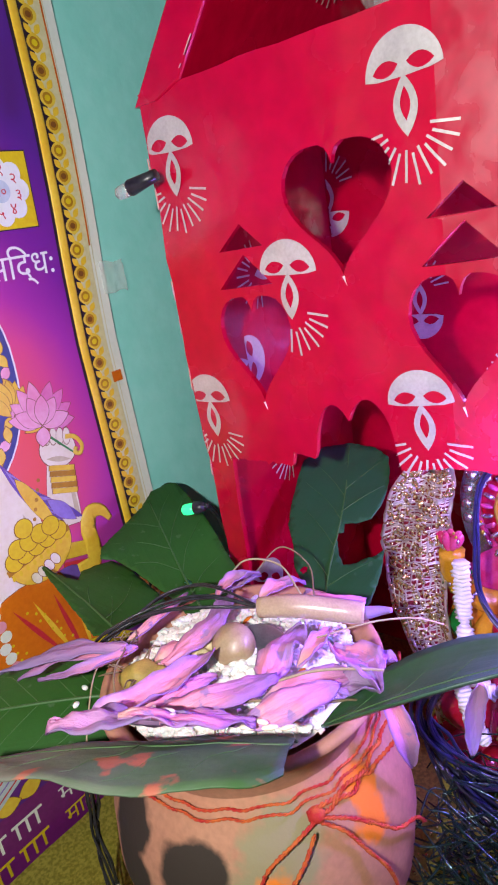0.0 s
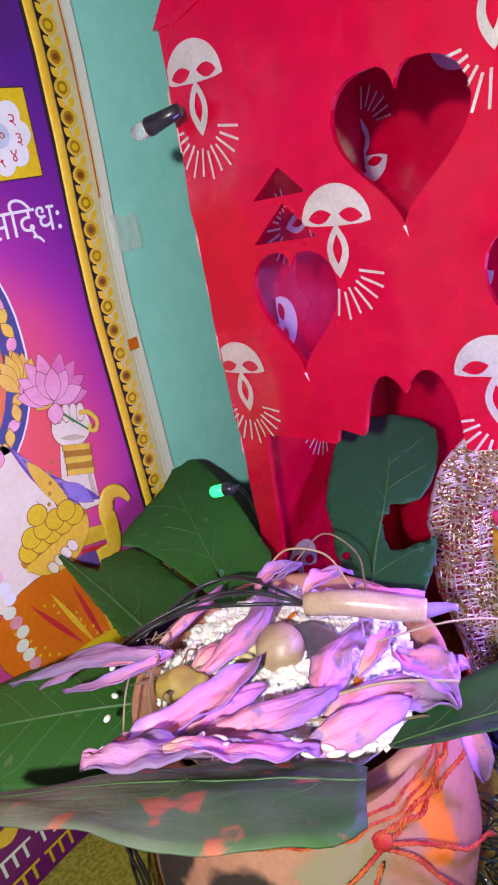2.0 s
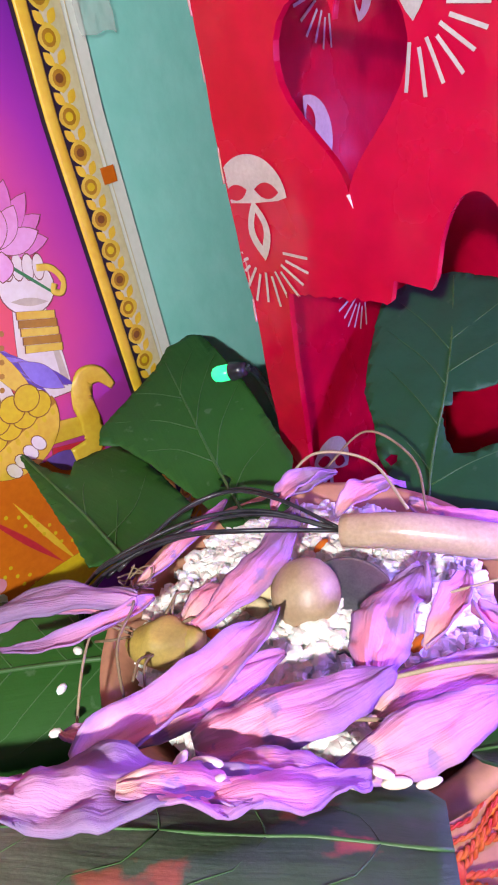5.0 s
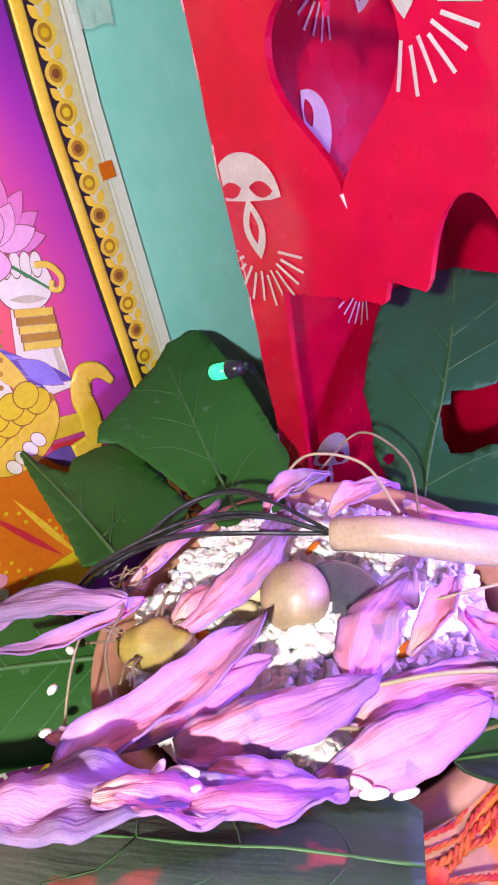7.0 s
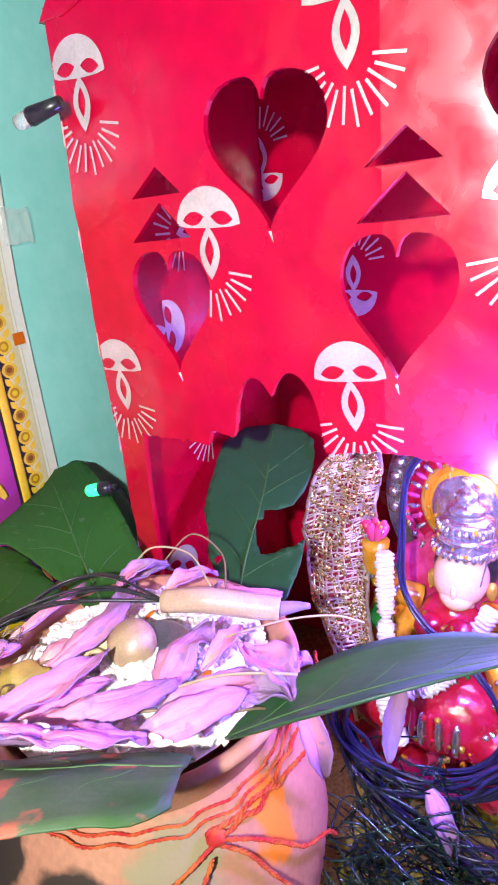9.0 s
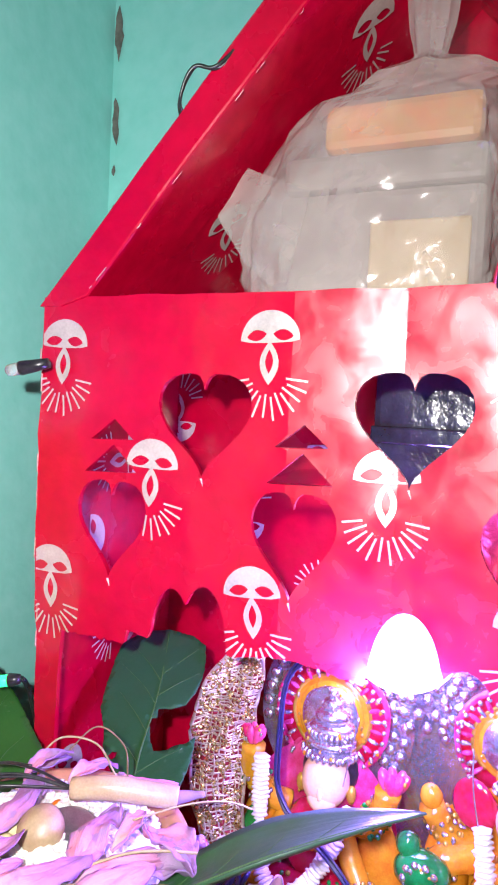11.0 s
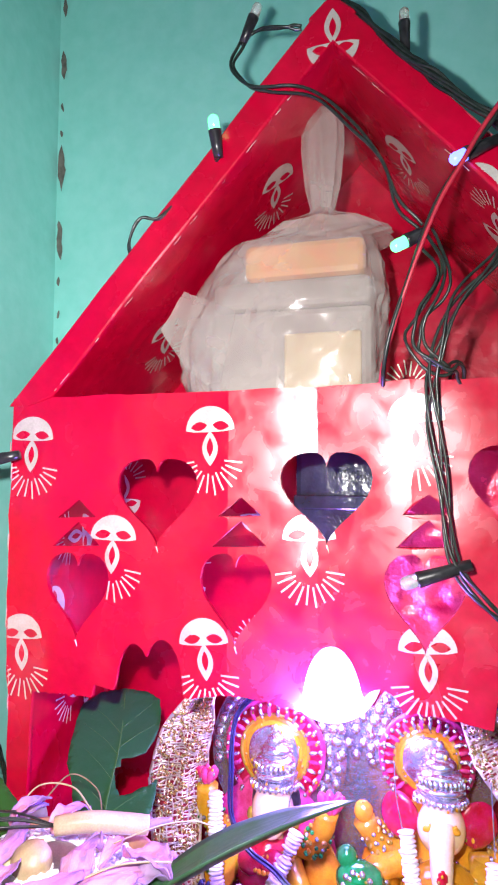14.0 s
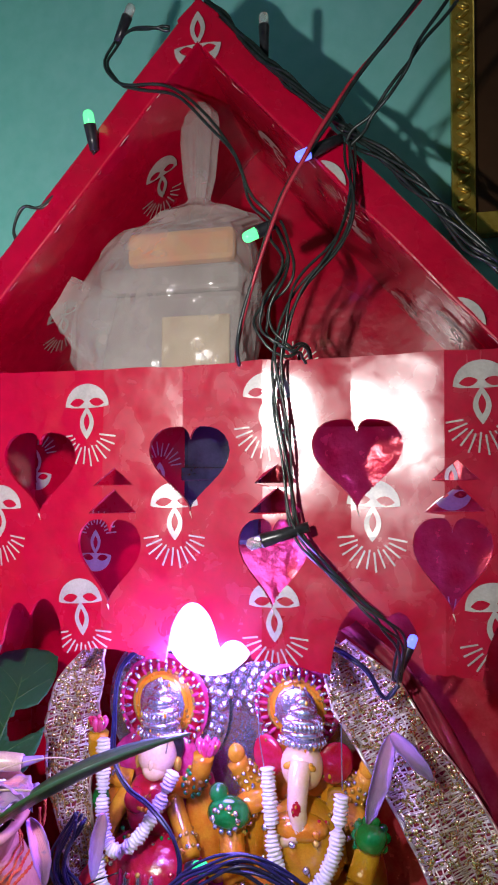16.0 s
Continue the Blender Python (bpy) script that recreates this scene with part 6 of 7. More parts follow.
for ring_r, ring_z in ((0.0115, 0.8985), (0.0150, 0.8935)):
    for k in range(15):
        a = math.pi * (1.08 + 0.84 * k / 14)
        blob(bm, (HX - 0.002 + ring_r * math.cos(a), Y - 0.004 + ring_r * math.sin(a), ring_z - 0.004 * math.sin(math.pi * k / 14)), (0.0016, 0.0016, 0.0018), GO if ring_r < 0.012 else OR, None, 7)
# tiered silver crown on the brow
for r, z, h in ((0.0142, 0.9335, 0.0036), (0.0136, 0.9395, 0.0042), (0.0118, 0.9460, 0.0046), (0.0090, 0.9520, 0.0044), (0.0056, 0.9575, 0.0040), (0.0024, 0.9625, 0.0034)):
    blob(bm, (HX + 0.001, Y - 0.005, z), (r, r * 0.88, h), CH, None, 22)
for k in range(26):
    a = math.pi * (1.05 + 0.90 * (k % 13) / 12)
    r, z = (0.0140, 0.9335) if k < 13 else (0.0120, 0.9440)
    blob(bm, (HX + 0.001 + r * math.cos(a), Y - 0.005 + r * 0.88 * math.sin(a), z), (0.0014, 0.0013, 0.0022), CH, None, 7)
jewels(bm, (X - 0.028, Y - 0.004, 0.902), (X - 0.034, Y - 0.010, 0.918), 0.0068, 3, (GO, GR, CH))
jewels(bm, (X + 0.028, Y - 0.004, 0.900), (X + 0.036, Y - 0.010, 0.914), 0.0068, 3, (GO, GR, CH))
jewels(bm, (X + 0.026, Y - 0.014, 0.876), (X + 0.034, Y - 0.024, 0.868), 0.0064, 2, (GO, CH))
jewels(bm, (X, Y - 0.004, 0.868), (X, Y - 0.004, 0.874), 0.0175, 2, (GO, CH, GR))
for k in range(60):
    a, z = rnd.uniform(3.3, 6.1), rnd.uniform(0.828, 0.866)
    blob(bm, (X + 0.003 + 0.036 * math.cos(a), Y - 0.010 + 0.027 * math.sin(a), z), (0.0017, 0.0017, 0.0017), (GO, CH, OR, RB)[k % 4], None, 6)
blob(bm, (X, Y + 0.010, 0.880), (0.042, 0.006, 0.050), PK, None, 22)
blob(bm, (X - 0.034, Y + 0.002, 0.872), (0.012, 0.010, 0.034), OR, Matrix.Rotation(0.25, 4, "Y"), 14)
blob(bm, (X + 0.036, Y + 0.002, 0.872), (0.012, 0.010, 0.034), OR, Matrix.Rotation(-0.25, 4, "Y"), 14)
finish(bm, 3.0)
single("goddess_statue", bm, LACQ, "seated glossy red and silver plaster statue with round halo", "statue", group="altar statues", place=(X, Y, TOP))

bm = bmesh.new()
X, Y = 0.010, 0.278
halo(bm, (0.004, 0.292, 0.950), 0.0255, YE)
blob(bm, (X, Y, 0.815), (0.046, 0.036, 0.014), PK, None, 24)
for k in range(14):
    a = 2 * math.pi * k / 14
    blob(bm, (X + 0.042 * math.cos(a), Y + 0.032 * math.sin(a), 0.820), (0.012, 0.009, 0.011), YE if k % 2 else PK, Matrix.Rotation(a, 4, "Z"), 10)
blob(bm, (X + 0.003, Y - 0.008, 0.846), (0.040, 0.028, 0.024), OR, None, 22)
blob(bm, (X + 0.003, Y - 0.008, 0.880), (0.025, 0.021, 0.027), YE, None, 22)
blob(bm, (X + 0.002, Y - 0.020, 0.896), (0.017, 0.010, 0.008), OR, None, 16)
for s in (-1, 1):
    tube([(X + s * 0.018, Y, 0.900), (X + s * 0.032, Y - 0.006, 0.898), (X + s * 0.040, Y - 0.012, 0.886), (X + s * 0.036, Y - 0.024, 0.872)], 0.0075, 10, 5, bm, YE if s > 0 else OR)
    tube([(X + s * 0.018, Y + 0.004, 0.902), (X + s * 0.032, Y, 0.908), (X + s * 0.040, Y - 0.004, 0.922)], 0.0065, 10, 5, bm, YE)
    blob(bm, (X + s * 0.040, Y - 0.004, 0.926), (0.0055, 0.005, 0.006), YE, None, 12)
    blob(bm, (X + s * 0.0205, Y - 0.002, 0.926), (0.0115, 0.0035, 0.0125), RB, Matrix.Rotation(s * 0.4, 4, "Z"), 14)
    blob(bm, (X + s * 0.026, Y - 0.020, 0.845), (0.020, 0.014, 0.014), OR, None, 14)
ring_of(bm, (X + 0.042, Y - 0.016, 0.894), 0.0085, 11, 0.0030, GR)
blob(bm, (X + 0.042, Y - 0.018, 0.894), (0.0095, 0.008, 0.0085), GR, None, 14)
blob(bm, (X - 0.041, Y - 0.016, 0.896), (0.0135, 0.010, 0.0095), GR, None, 16)
ring_of(bm, (X - 0.041, Y - 0.024, 0.896), 0.0075, 11, 0.0018, CH)
blob(bm, (X - 0.048, Y - 0.014, 0.906), (0.006, 0.006, 0.006), GR, None, 12)
HX = X + 0.0015
blob(bm, (HX, Y - 0.008, 0.925), (0.0128, 0.0115, 0.0140), FL, None, 24)
for s in (-1, 1):
    blob(bm, (HX + s * 0.0062, Y - 0.0172, 0.9285), (0.0036, 0.0016, 0.0022), YE, Matrix.Rotation(s * 0.35, 4, "Y"), 10)
tube([(HX, Y - 0.014, 0.929), (HX, Y - 0.0215, 0.919), (HX, Y - 0.0245, 0.909), (HX + 0.001, Y - 0.0250, 0.900), (HX - 0.002, Y - 0.0255, 0.893), (HX - 0.009, Y - 0.0250, 0.889)], 0.0058, 12, 6, bm, FL, taper=lambda t: 1.2 - 0.6 * t)
blob(bm, (HX, Y - 0.0285, 0.909), (0.0030, 0.0018, 0.0058), RB, None, 10)
for r, z, h in ((0.0138, 0.9395, 0.0038), (0.0132, 0.9450, 0.0042), (0.0112, 0.9510, 0.0044), (0.0084, 0.9565, 0.0042), (0.0050, 0.9615, 0.0038), (0.0022, 0.9660, 0.0032)):
    blob(bm, (HX, Y - 0.005, z), (r, r * 0.88, h), CH, None, 22)
for k in range(26):
    a = math.pi * (1.05 + 0.90 * (k % 13) / 12)
    r, z = (0.0136, 0.9395) if k < 13 else (0.0114, 0.9490)
    blob(bm, (HX + r * math.cos(a), Y - 0.005 + r * 0.88 * math.sin(a), z), (0.0014, 0.0013, 0.0022), CH, None, 7)
for k in range(26):
    a, z = rnd.uniform(0.0, 3.14), rnd.uniform(0.850, 0.900)
    blob(bm, (X + 0.003 + 0.024 * math.cos(a), Y - 0.010 - 0.020 * math.sin(a), z), (0.0022, 0.0022, 0.0022), (GO, OR, CH)[k % 3], None, 7)
for s in (-1, 1):
    jewels(bm, (X + s * 0.032, Y - 0.006, 0.898), (X + s * 0.040, Y - 0.012, 0.886), 0.0078, 3, (GO, CH, GR))
    jewels(bm, (X + s * 0.030, Y, 0.907), (X + s * 0.038, Y - 0.003, 0.918), 0.0068, 3, (GO, CH))
    blob(bm, (X + s * 0.036, Y + 0.004, 0.868), (0.013, 0.010, 0.036), OR if s < 0 else YE, Matrix.Rotation(-s * 0.25, 4, "Y"), 14)
jewels(bm, (X + 0.002, Y - 0.010, 0.898), (X + 0.002, Y - 0.010, 0.902), 0.0165, 2, (GO, CH, RB))
jewels(bm, (X + 0.003, Y - 0.008, 0.862), (X + 0.003, Y - 0.008, 0.868), 0.0265, 2, (GO, CH, GR))
for k in range(60):
    a, z = rnd.uniform(3.3, 6.1), rnd.uniform(0.828, 0.862)
    blob(bm, (X + 0.003 + 0.040 * math.cos(a), Y - 0.008 + 0.029 * math.sin(a), z), (0.0018, 0.0018, 0.0018), (GO, CH, RB, YE)[k % 4], None, 6)
blob(bm, (X, Y + 0.011, 0.882), (0.044, 0.006, 0.050), OR, None, 22)
finish(bm, 5.0)
single("elephant_headed_statue", bm, LACQ, "seated glossy yellow and orange plaster statue with silver crown", "statue", group="altar statues", place=(X, Y, TOP))

# silver beaded back plate behind the statues
plate = thing("beaded_back_plate", (-0.04, 0.303, TOP), "silver plate with raised beads behind the statues", "back plate")
part("plate", flat([ellipse(-0.086, 0.940, 0.043, 0.050, 40)], lambda u, v, w: Vector((u, 0.306 - w, v)), 0.003), CHROME, plate, smooth=False)
part("plate", flat([ellipse(0.008, 0.950, 0.040, 0.046, 40)], lambda u, v, w: Vector((u, 0.3095 - w, v)), 0.003), CHROME, plate, smooth=False)
part("plate", flat([[(-0.09, TOP + 0.004), (0.012, TOP + 0.004), (0.012, 0.985), (-0.038, 0.968), (-0.09, 0.985)]], lambda u, v, w: Vector((u, 0.313 - w, v)), 0.003), CHROME, plate, smooth=False)
bead = bmesh.new()
blob(bead, (-0.04, 0.303, TOP), (0.0033, 0.0026, 0.0033), 0, None, 10)
first = part("bead", bead, CHROME, plate)
spots = [(-0.086 + r * math.cos(radians(a)), 0.940 + r * 1.13 * math.sin(radians(a))) for r, n in ((0.0385, 21), (0.0325, 19)) for a in (-30 + 230 * k / n for k in range(n))]
spots += [(0.008 + r * math.cos(radians(a)), 0.950 + r * 1.12 * math.sin(radians(a))) for r, n in ((0.0365, 20), (0.0305, 18)) for a in (-20 + 225 * k / n for k in range(n))]
spots += [(-0.050 + 0.0085 * (k % 4) + 0.004 * (k // 4 % 2), 0.966 - 0.0075 * (k // 4)) for k in range(16)]
for x, z in spots:
    ob = bpy.data.objects.new("bead", first.data)
    scene.collection.objects.link(ob)
    ob.parent = plate
    ob.location = (x + 0.04, (0.302 if x < -0.04 else 0.305) - 0.303, z - TOP)
first.location = (-0.046, 0.0, 0.955 - TOP)


# ================= garlands of white beads =================
def garland(pts, label):
    ob = thing("bead_garland", pts[0], label, "garland", group="white garlands")
    line = smooth_line(pts, 10)
    total = sum((b - a).length for a, b in zip(line, line[1:]))
    n = int(total / 0.0021)
    unit = None
    step, acc, i = total / n, 0.0, 0
    for k in range(n):
        want = k * step
        while i < len(line) - 2 and acc + (line[i + 1] - line[i]).length < want:
            acc += (line[i + 1] - line[i]).length
            i += 1
        p = line[i].lerp(line[i + 1], min(1, (want - acc) / max((line[i + 1] - line[i]).length, 1e-6)))
        d = (line[i + 1] - line[i]).normalized()
        if unit is None:
            bm = lathe([(0.0, -0.0009), (0.0034, -0.0009), (0.0042, -0.0004), (0.0042, 0.0004), (0.0034, 0.0009), (0.0, 0.0009)], (0, 0, 0), 10)
            for q, v in enumerate(bm.verts):
                v.co.x, v.co.y = v.co.x * (1 + 0.12 * (-1) ** q), v.co.y * (1 + 0.12 * (-1) ** q)
            bmesh.ops.translate(bm, verts=bm.verts, vec=Vector(pts[0]))
            unit = part("bead", bm, GARL, ob)
            bead_ob = unit
        else:
            bead_ob = bpy.data.objects.new("bead", unit.data)
            scene.collection.objects.link(bead_ob)
            bead_ob.parent = ob
        gold = 0.70 < (k % 19) / 19 < 0.84
        s = 0.62 if gold else rnd.uniform(0.92, 1.06)
        bead_ob.matrix_basis = Matrix.Translation(p - Vector(pts[0])) @ d.to_track_quat("Z", "Y").to_matrix().to_4x4() @ Matrix.Rotation(rnd.uniform(0, 3), 4, "Z") @ Matrix.Scale(s, 4)
    return ob


garland([(-0.113, 0.262, 0.930), (-0.111, 0.258, 0.905), (-0.108, 0.252, 0.884), (-0.097, 0.246, 0.873), (-0.083, 0.246, 0.882), (-0.072, 0.252, 0.900), (-0.064, 0.258, 0.919)], "white ruffled bead garland hung on the red statue")
garland([(-0.006, 0.254, 0.928), (-0.003, 0.249, 0.905), (0.001, 0.243, 0.885), (0.010, 0.240, 0.871), (0.022, 0.240, 0.871), (0.033, 0.246, 0.890), (0.037, 0.252, 0.921)], "white ruffled bead garland hung on the yellow statue")
garland([(-0.109, 0.246, 0.872), (-0.104, 0.243, 0.856), (-0.096, 0.243, 0.842)], "short white bead garland tail on the red statue")


# ================= lace shawls =================
def lace(path, widths, across, label, rows=60, cols=11, lining=True):
    """A netted strip along path: crossing threads, a rim, sequins and a lining behind."""
    ob = thing("lace_shawl", path[0], label, "shawl", group="lace shawls")
    line = smooth_line(path, 12)
    across = Vector(across).normalized()

    def at(u, v):
        f = min(u, 0.9999) * (len(line) - 1)
        i = int(f)
        p = line[i].lerp(line[i + 1], f - i)
        fw = min(u, 0.9999) * (len(widths) - 1)
        w = widths[int(fw)] * (1 - fw % 1) + widths[int(fw) + 1] * (fw % 1)
        d = (line[i + 1] - line[i]).normalized()
        nrm = d.cross(across)
        if nrm.y > 0:
            nrm = -nrm
        return p + across * w * (v - 0.5) + nrm.normalized() * (0.0035 * math.sin(v * 7 + u * 9) + 0.0045 * noise.noise((u * 14, v * 5, 1)) + 0.002 * noise.noise((u * 50, v * 14, 4)))

    bm = bmesh.new()
    for j in range(cols + 1):
        tube([at(k / 40, min(max(j / cols + 0.07 * noise.noise((k * 0.5, j * 3.3, 0)), 0), 1)) for k in range(41)], 0.00050, 4, 1, bm)
    for k in range(rows + 1):
        u = k / rows
        for s in (-1, 1):
            tube([at(min(max(u + s * 0.018 * (q / 6 - 0.5) + 0.014 * noise.noise((k * 1.7, q * 0.9, s)), 0), 1), q / 6) for q in range(7)], 0.00042, 4, 1, bm)
    tagged(part("net", bm, NETM, ob, "silver and gold netting"), kind="stuff")
    for v in (0.0, 1.0):
        part("rim", tube([at(k / 40, v) for k in range(41)], 0.0010, 6, 1), NETM, ob)
    shapes = []
    for _ in range(rows * 14):
        u, v = rnd.random(), rnd.random()
        shapes.append((at(u, v) + Vector((0, -0.0008, 0)), (0.0013, 0.0004, 0.0013), Euler((rnd.uniform(-0.9, 0.9), rnd.uniform(0, 3), rnd.uniform(-0.9, 0.9))).to_matrix()))
    sq = many(shapes, "sequin_scatter", SEQUIN, "gold sequins", "", tuple(path[0]), seg=4)
    sq.parent, sq.location = ob, (0, 0, 0)
    if lining:
        bm = bmesh.new()
        grid = [[bm.verts.new(at(k / 30, j / 6) + Vector((0, 0.0022, 0))) for j in range(7)] for k in range(31)]
        for a, b in zip(grid, grid[1:]):
            for j in range(6):
                bm.faces.new((a[j], a[j + 1], b[j + 1], b[j]))
        solid(part("lining", bm, NETRED, ob, "dark maroon cloth lining"), 0.0008)
    return ob


lace([(-0.122, 0.272, 0.988), (-0.132, 0.268, 0.965), (-0.138, 0.266, 0.935), (-0.137, 0.262, 0.900), (-0.128, 0.262, 0.868), (-0.120, 0.262, 0.830)], [0.010, 0.030, 0.034, 0.028, 0.020, 0.018], (1, 0.2, 0.12),
     "silver and gold netted lace shawl draped beside the red statue")
lace([(0.028, 0.284, 0.992), (0.048, 0.276, 0.968), (0.068, 0.268, 0.940), (0.090, 0.258, 0.912), (0.108, 0.250, 0.880), (0.116, 0.246, 0.835)], [0.018, 0.042, 0.040, 0.044, 0.046, 0.050], (1, 0.1, 0.55),
     "long silver and gold lace shawl trailing from the yellow statue", rows=90, cols=13)
bm = bmesh.new()
line = smooth_line([(0.036, 0.292, 1.000), (0.070, 0.286, 0.975), (0.100, 0.276, 0.930), (0.124, 0.262, 0.870), (0.132, 0.256, 0.815)], 8)
rows_ = [[bm.verts.new(p + Vector((0.009 * (j / 6) - 0.004, 0.003 * math.sin(j * 1.3 + i * 0.4), 0.006 * j / 6))) for j in range(7)] for i, p in enumerate(line)]
for a, b in zip(rows_, rows_[1:]):
    for j in range(6):
        bm.faces.new((a[j], a[j + 1], b[j + 1], b[j]))
ob = single("maroon_cloth", bm, NETRED, "dark maroon cloth edge behind the lace shawl", "cloth", place=(0.1, 0.27, 0.9))
solid(ob, 0.001)

# ================= sweet box in a knotted plastic bag =================
bag = thing("plastic_bag", (-0.07, 0.275, 1.1416), "clear plastic bag knotted round a sweet box on the loft board", "bag")
bm = bmesh.new()
LV = [(0.000, 0.050, 0.026), (0.018, 0.053, 0.028), (0.045, 0.053, 0.028), (0.075, 0.051, 0.027), (0.098, 0.043, 0.024), (0.108, 0.035, 0.020), (0.1135, 0.016, 0.011), (0.117, 0.0065, 0.006), (0.130, 0.0095, 0.006), (0.155, 0.0125, 0.0065), (0.172, 0.0115, 0.006), (0.178, 0.006, 0.004)]
rings = []
LZ, LX, LY = zip(*LV)
for i in range(64):
    z = LZ[-1] * i / 63
    rx, ry = np.interp(z, LZ, LX), np.interp(z, LZ, LY)
    body = 1.0 if z < 0.108 else 0.0
    ring = []
    for k in range(80):
        a = 2 * math.pi * k / 80
        sq = (abs(math.cos(a)) ** 4 + abs(math.sin(a)) ** 4) ** (-1 / 4) if body else 1.0
        ridge = abs(noise.noise((math.cos(a) * 2.6, math.sin(a) * 2.6, z * 34))) + 0.6 * abs(noise.noise((math.cos(a) * 6 + 7, math.sin(a) * 6, z * 60)))
        fold = 1.05 - (0.13 if body else 0.10) * ridge - (0.16 * abs(math.sin(a * 4)) if not body else 0)
        lean = -0.012 * max(0, math.cos(a + math.pi)) * math.sin(min(z / 0.10, 1) * math.pi) if body else 0
        cx = -0.073 + (0.025 if z > 0.104 else 0.012 * z / 0.104)
        ring.append(bm.verts.new((cx + rx * sq * math.cos(a) * fold + lean, 0.262 + ry * sq * math.sin(a) * fold - (0.012 if not body else 0.0), 1.1425 + z)))
    rings.append(ring)
for a, b in zip(rings, rings[1:]):
    for k in range(80):
        bm.faces.new((a[k], a[(k + 1) % 80], b[(k + 1) % 80], b[k]))
bm.faces.new(rings[-1])
film = part("film", bm, PLASTIC, bag, "crinkled clear plastic film", smooth=False)
bm = bmesh.new()
pts = [(-0.128, 0.242, 1.219), (-0.140, 0.238, 1.196), (-0.126, 0.238, 1.174), (-0.106, 0.240, 1.158), (-0.096, 0.240, 1.205)]
vs = [bm.verts.new(p) for p in pts]
bm.faces.new(vs)
bmesh.ops.subdivide_edges(bm, edges=bm.edges[:], cuts=4, use_grid_fill=True)
bmesh.ops.triangulate(bm, faces=bm.faces[:])
for v in bm.verts:
    v.co.y += 0.003 * noise.noise(v.co * 70)
part("loose_corner", bm, PLASTIC, bag, "stiff loose corner of the bag")
carton = thing("sweet_box", (-0.06, 0.262, 1.1432), "pale sweet box with orange label and cream sweets inside the bag", "box")
part("tray", box((-0.112, 0.2435, 1.1436), (-0.020, 0.284, 1.205), 0.004), PALEBOX, carton, smooth=False)
part("label", box((-0.092, 0.2425, 1.2225), (-0.024, 0.284, 1.243), 0.004), ORANGELID, carton, "orange printed lid", smooth=False)
part("sweets", box((-0.068, 0.2405, 1.150), (-0.026, 0.2435, 1.190), 0.001), SWEET, carton, "cream coloured sweets behind the tray window", smooth=False)
part("lid", box((-0.110, 0.2425, 1.2055), (-0.021, 0.284, 1.2215), 0.003), PALEBOX, carton, smooth=False)

# dark wrapped box behind the hearts
bm = box((-0.073, 0.292, 1.050), (-0.020, 0.330, 1.136), 0.004)
dark = thing("dark_box", (-0.046, 0.31, 1.05), "shiny dark wrapped box hung behind the heart cutout", "box")
part("body", bm, NAVY, dark, smooth=False)
part("band", box((-0.0735, 0.2905, 1.092), (-0.0195, 0.2925, 1.101), 0.001), NAVY, dark, smooth=False)
part("strap", tube([(-0.046, 0.311, 1.1355), (-0.046, 0.311, 1.1390)], 0.002, 8), NAVY, dark)

# lit bulb behind the panel
lampb = thing("light_bulb", (-0.050, 0.29, 1.0), "round violet-white bulb glowing behind the front panel", "bulb")
bm = bmesh.new()
blob(bm, (-0.050, 0.284, 0.999), (0.0300, 0.020, 0.0300), 0, None, 32)
part("globe", bm, BULB, lampb, "glowing white glass globe")
bm = lathe([(0, 0), (0.012, 0), (0.014, 0.012), (0.014, 0.030), (0, 0.030)], (0, 0, 0), 24)
bmesh.ops.transform(bm, verts=bm.verts, matrix=Matrix.Translation((-0.050, 0.300, 0.999)) @ Matrix.Rotation(radians(-90), 4, "X"))
part("cap", bm, BRASS, lampb)


# ================= fairy lights =================
def led(tip, back, cap_mat, label, fat=1.0):
    """A small lamp: clear cap at tip, black socket towards back."""
    tip, back = Vector(tip), Vector(back)
    d = (tip - back).normalized()
    turn = Matrix.Translation(tip) @ d.to_track_quat("Z", "Y").to_matrix().to_4x4()
    ob = thing("fairy_light", tip, label, "fairy light", group="fairy lights")
    bm = lathe([(0.0, -0.0055), (0.0026, -0.0055), (0.0026, 0.0000), (0.0023, 0.0014), (0.0013, 0.0023), (0.0, 0.0026)], (0, 0, 0), 14)
    bmesh.ops.transform(bm, verts=bm.verts, matrix=turn @ Matrix.Scale(fat, 4))
    part("cap", bm, cap_mat, ob)
    length = max((tip - back).length, 0.010)
    bm = lathe([(0.0, -length), (0.0021, -length), (0.0026, -0.012 if length > 0.014 else -0.008), (0.0030, -0.0058), (0.0030, -0.0048), (0.0, -0.0048)], (0, 0, 0), 14)
    bmesh.ops.transform(bm, verts=bm.verts, matrix=turn @ Matrix.Diagonal((fat, fat, 1, 1)))
    part("socket", bm, BLACK, ob)
    return ob


led((-0.2270, 0.2000, 1.1190), (-0.2085, 0.2040, 1.1230), CLEAR, "unlit clear fairy light poking out beside the temple", 1.15)
led((-0.2290, 0.2010, 0.9670), (-0.2195, 0.2045, 0.9690), GREENLED, "lit green fairy light at the temple's lower corner", 1.1)
led((-0.0975, 0.2040, 1.2960), (-0.0960, 0.2085, 1.2780), PALELED, "lit pale green fairy light on the roof edge", 1.15)
led((-0.0760, 0.2110, 1.3580), (-0.0840, 0.2110, 1.3400), CLEAR, "unlit clear fairy light above the roof edge")
led((-0.0010, 0.2180, 1.3450), (-0.0005, 0.2180, 1.3180), CLEAR, "unlit clear fairy light above the roof ridge")
led((0.0220, 0.2020, 1.2580), (0.0420, 0.2080, 1.2680), BLUELED, "lit blue fairy light hanging in front of the roof", 1.15)
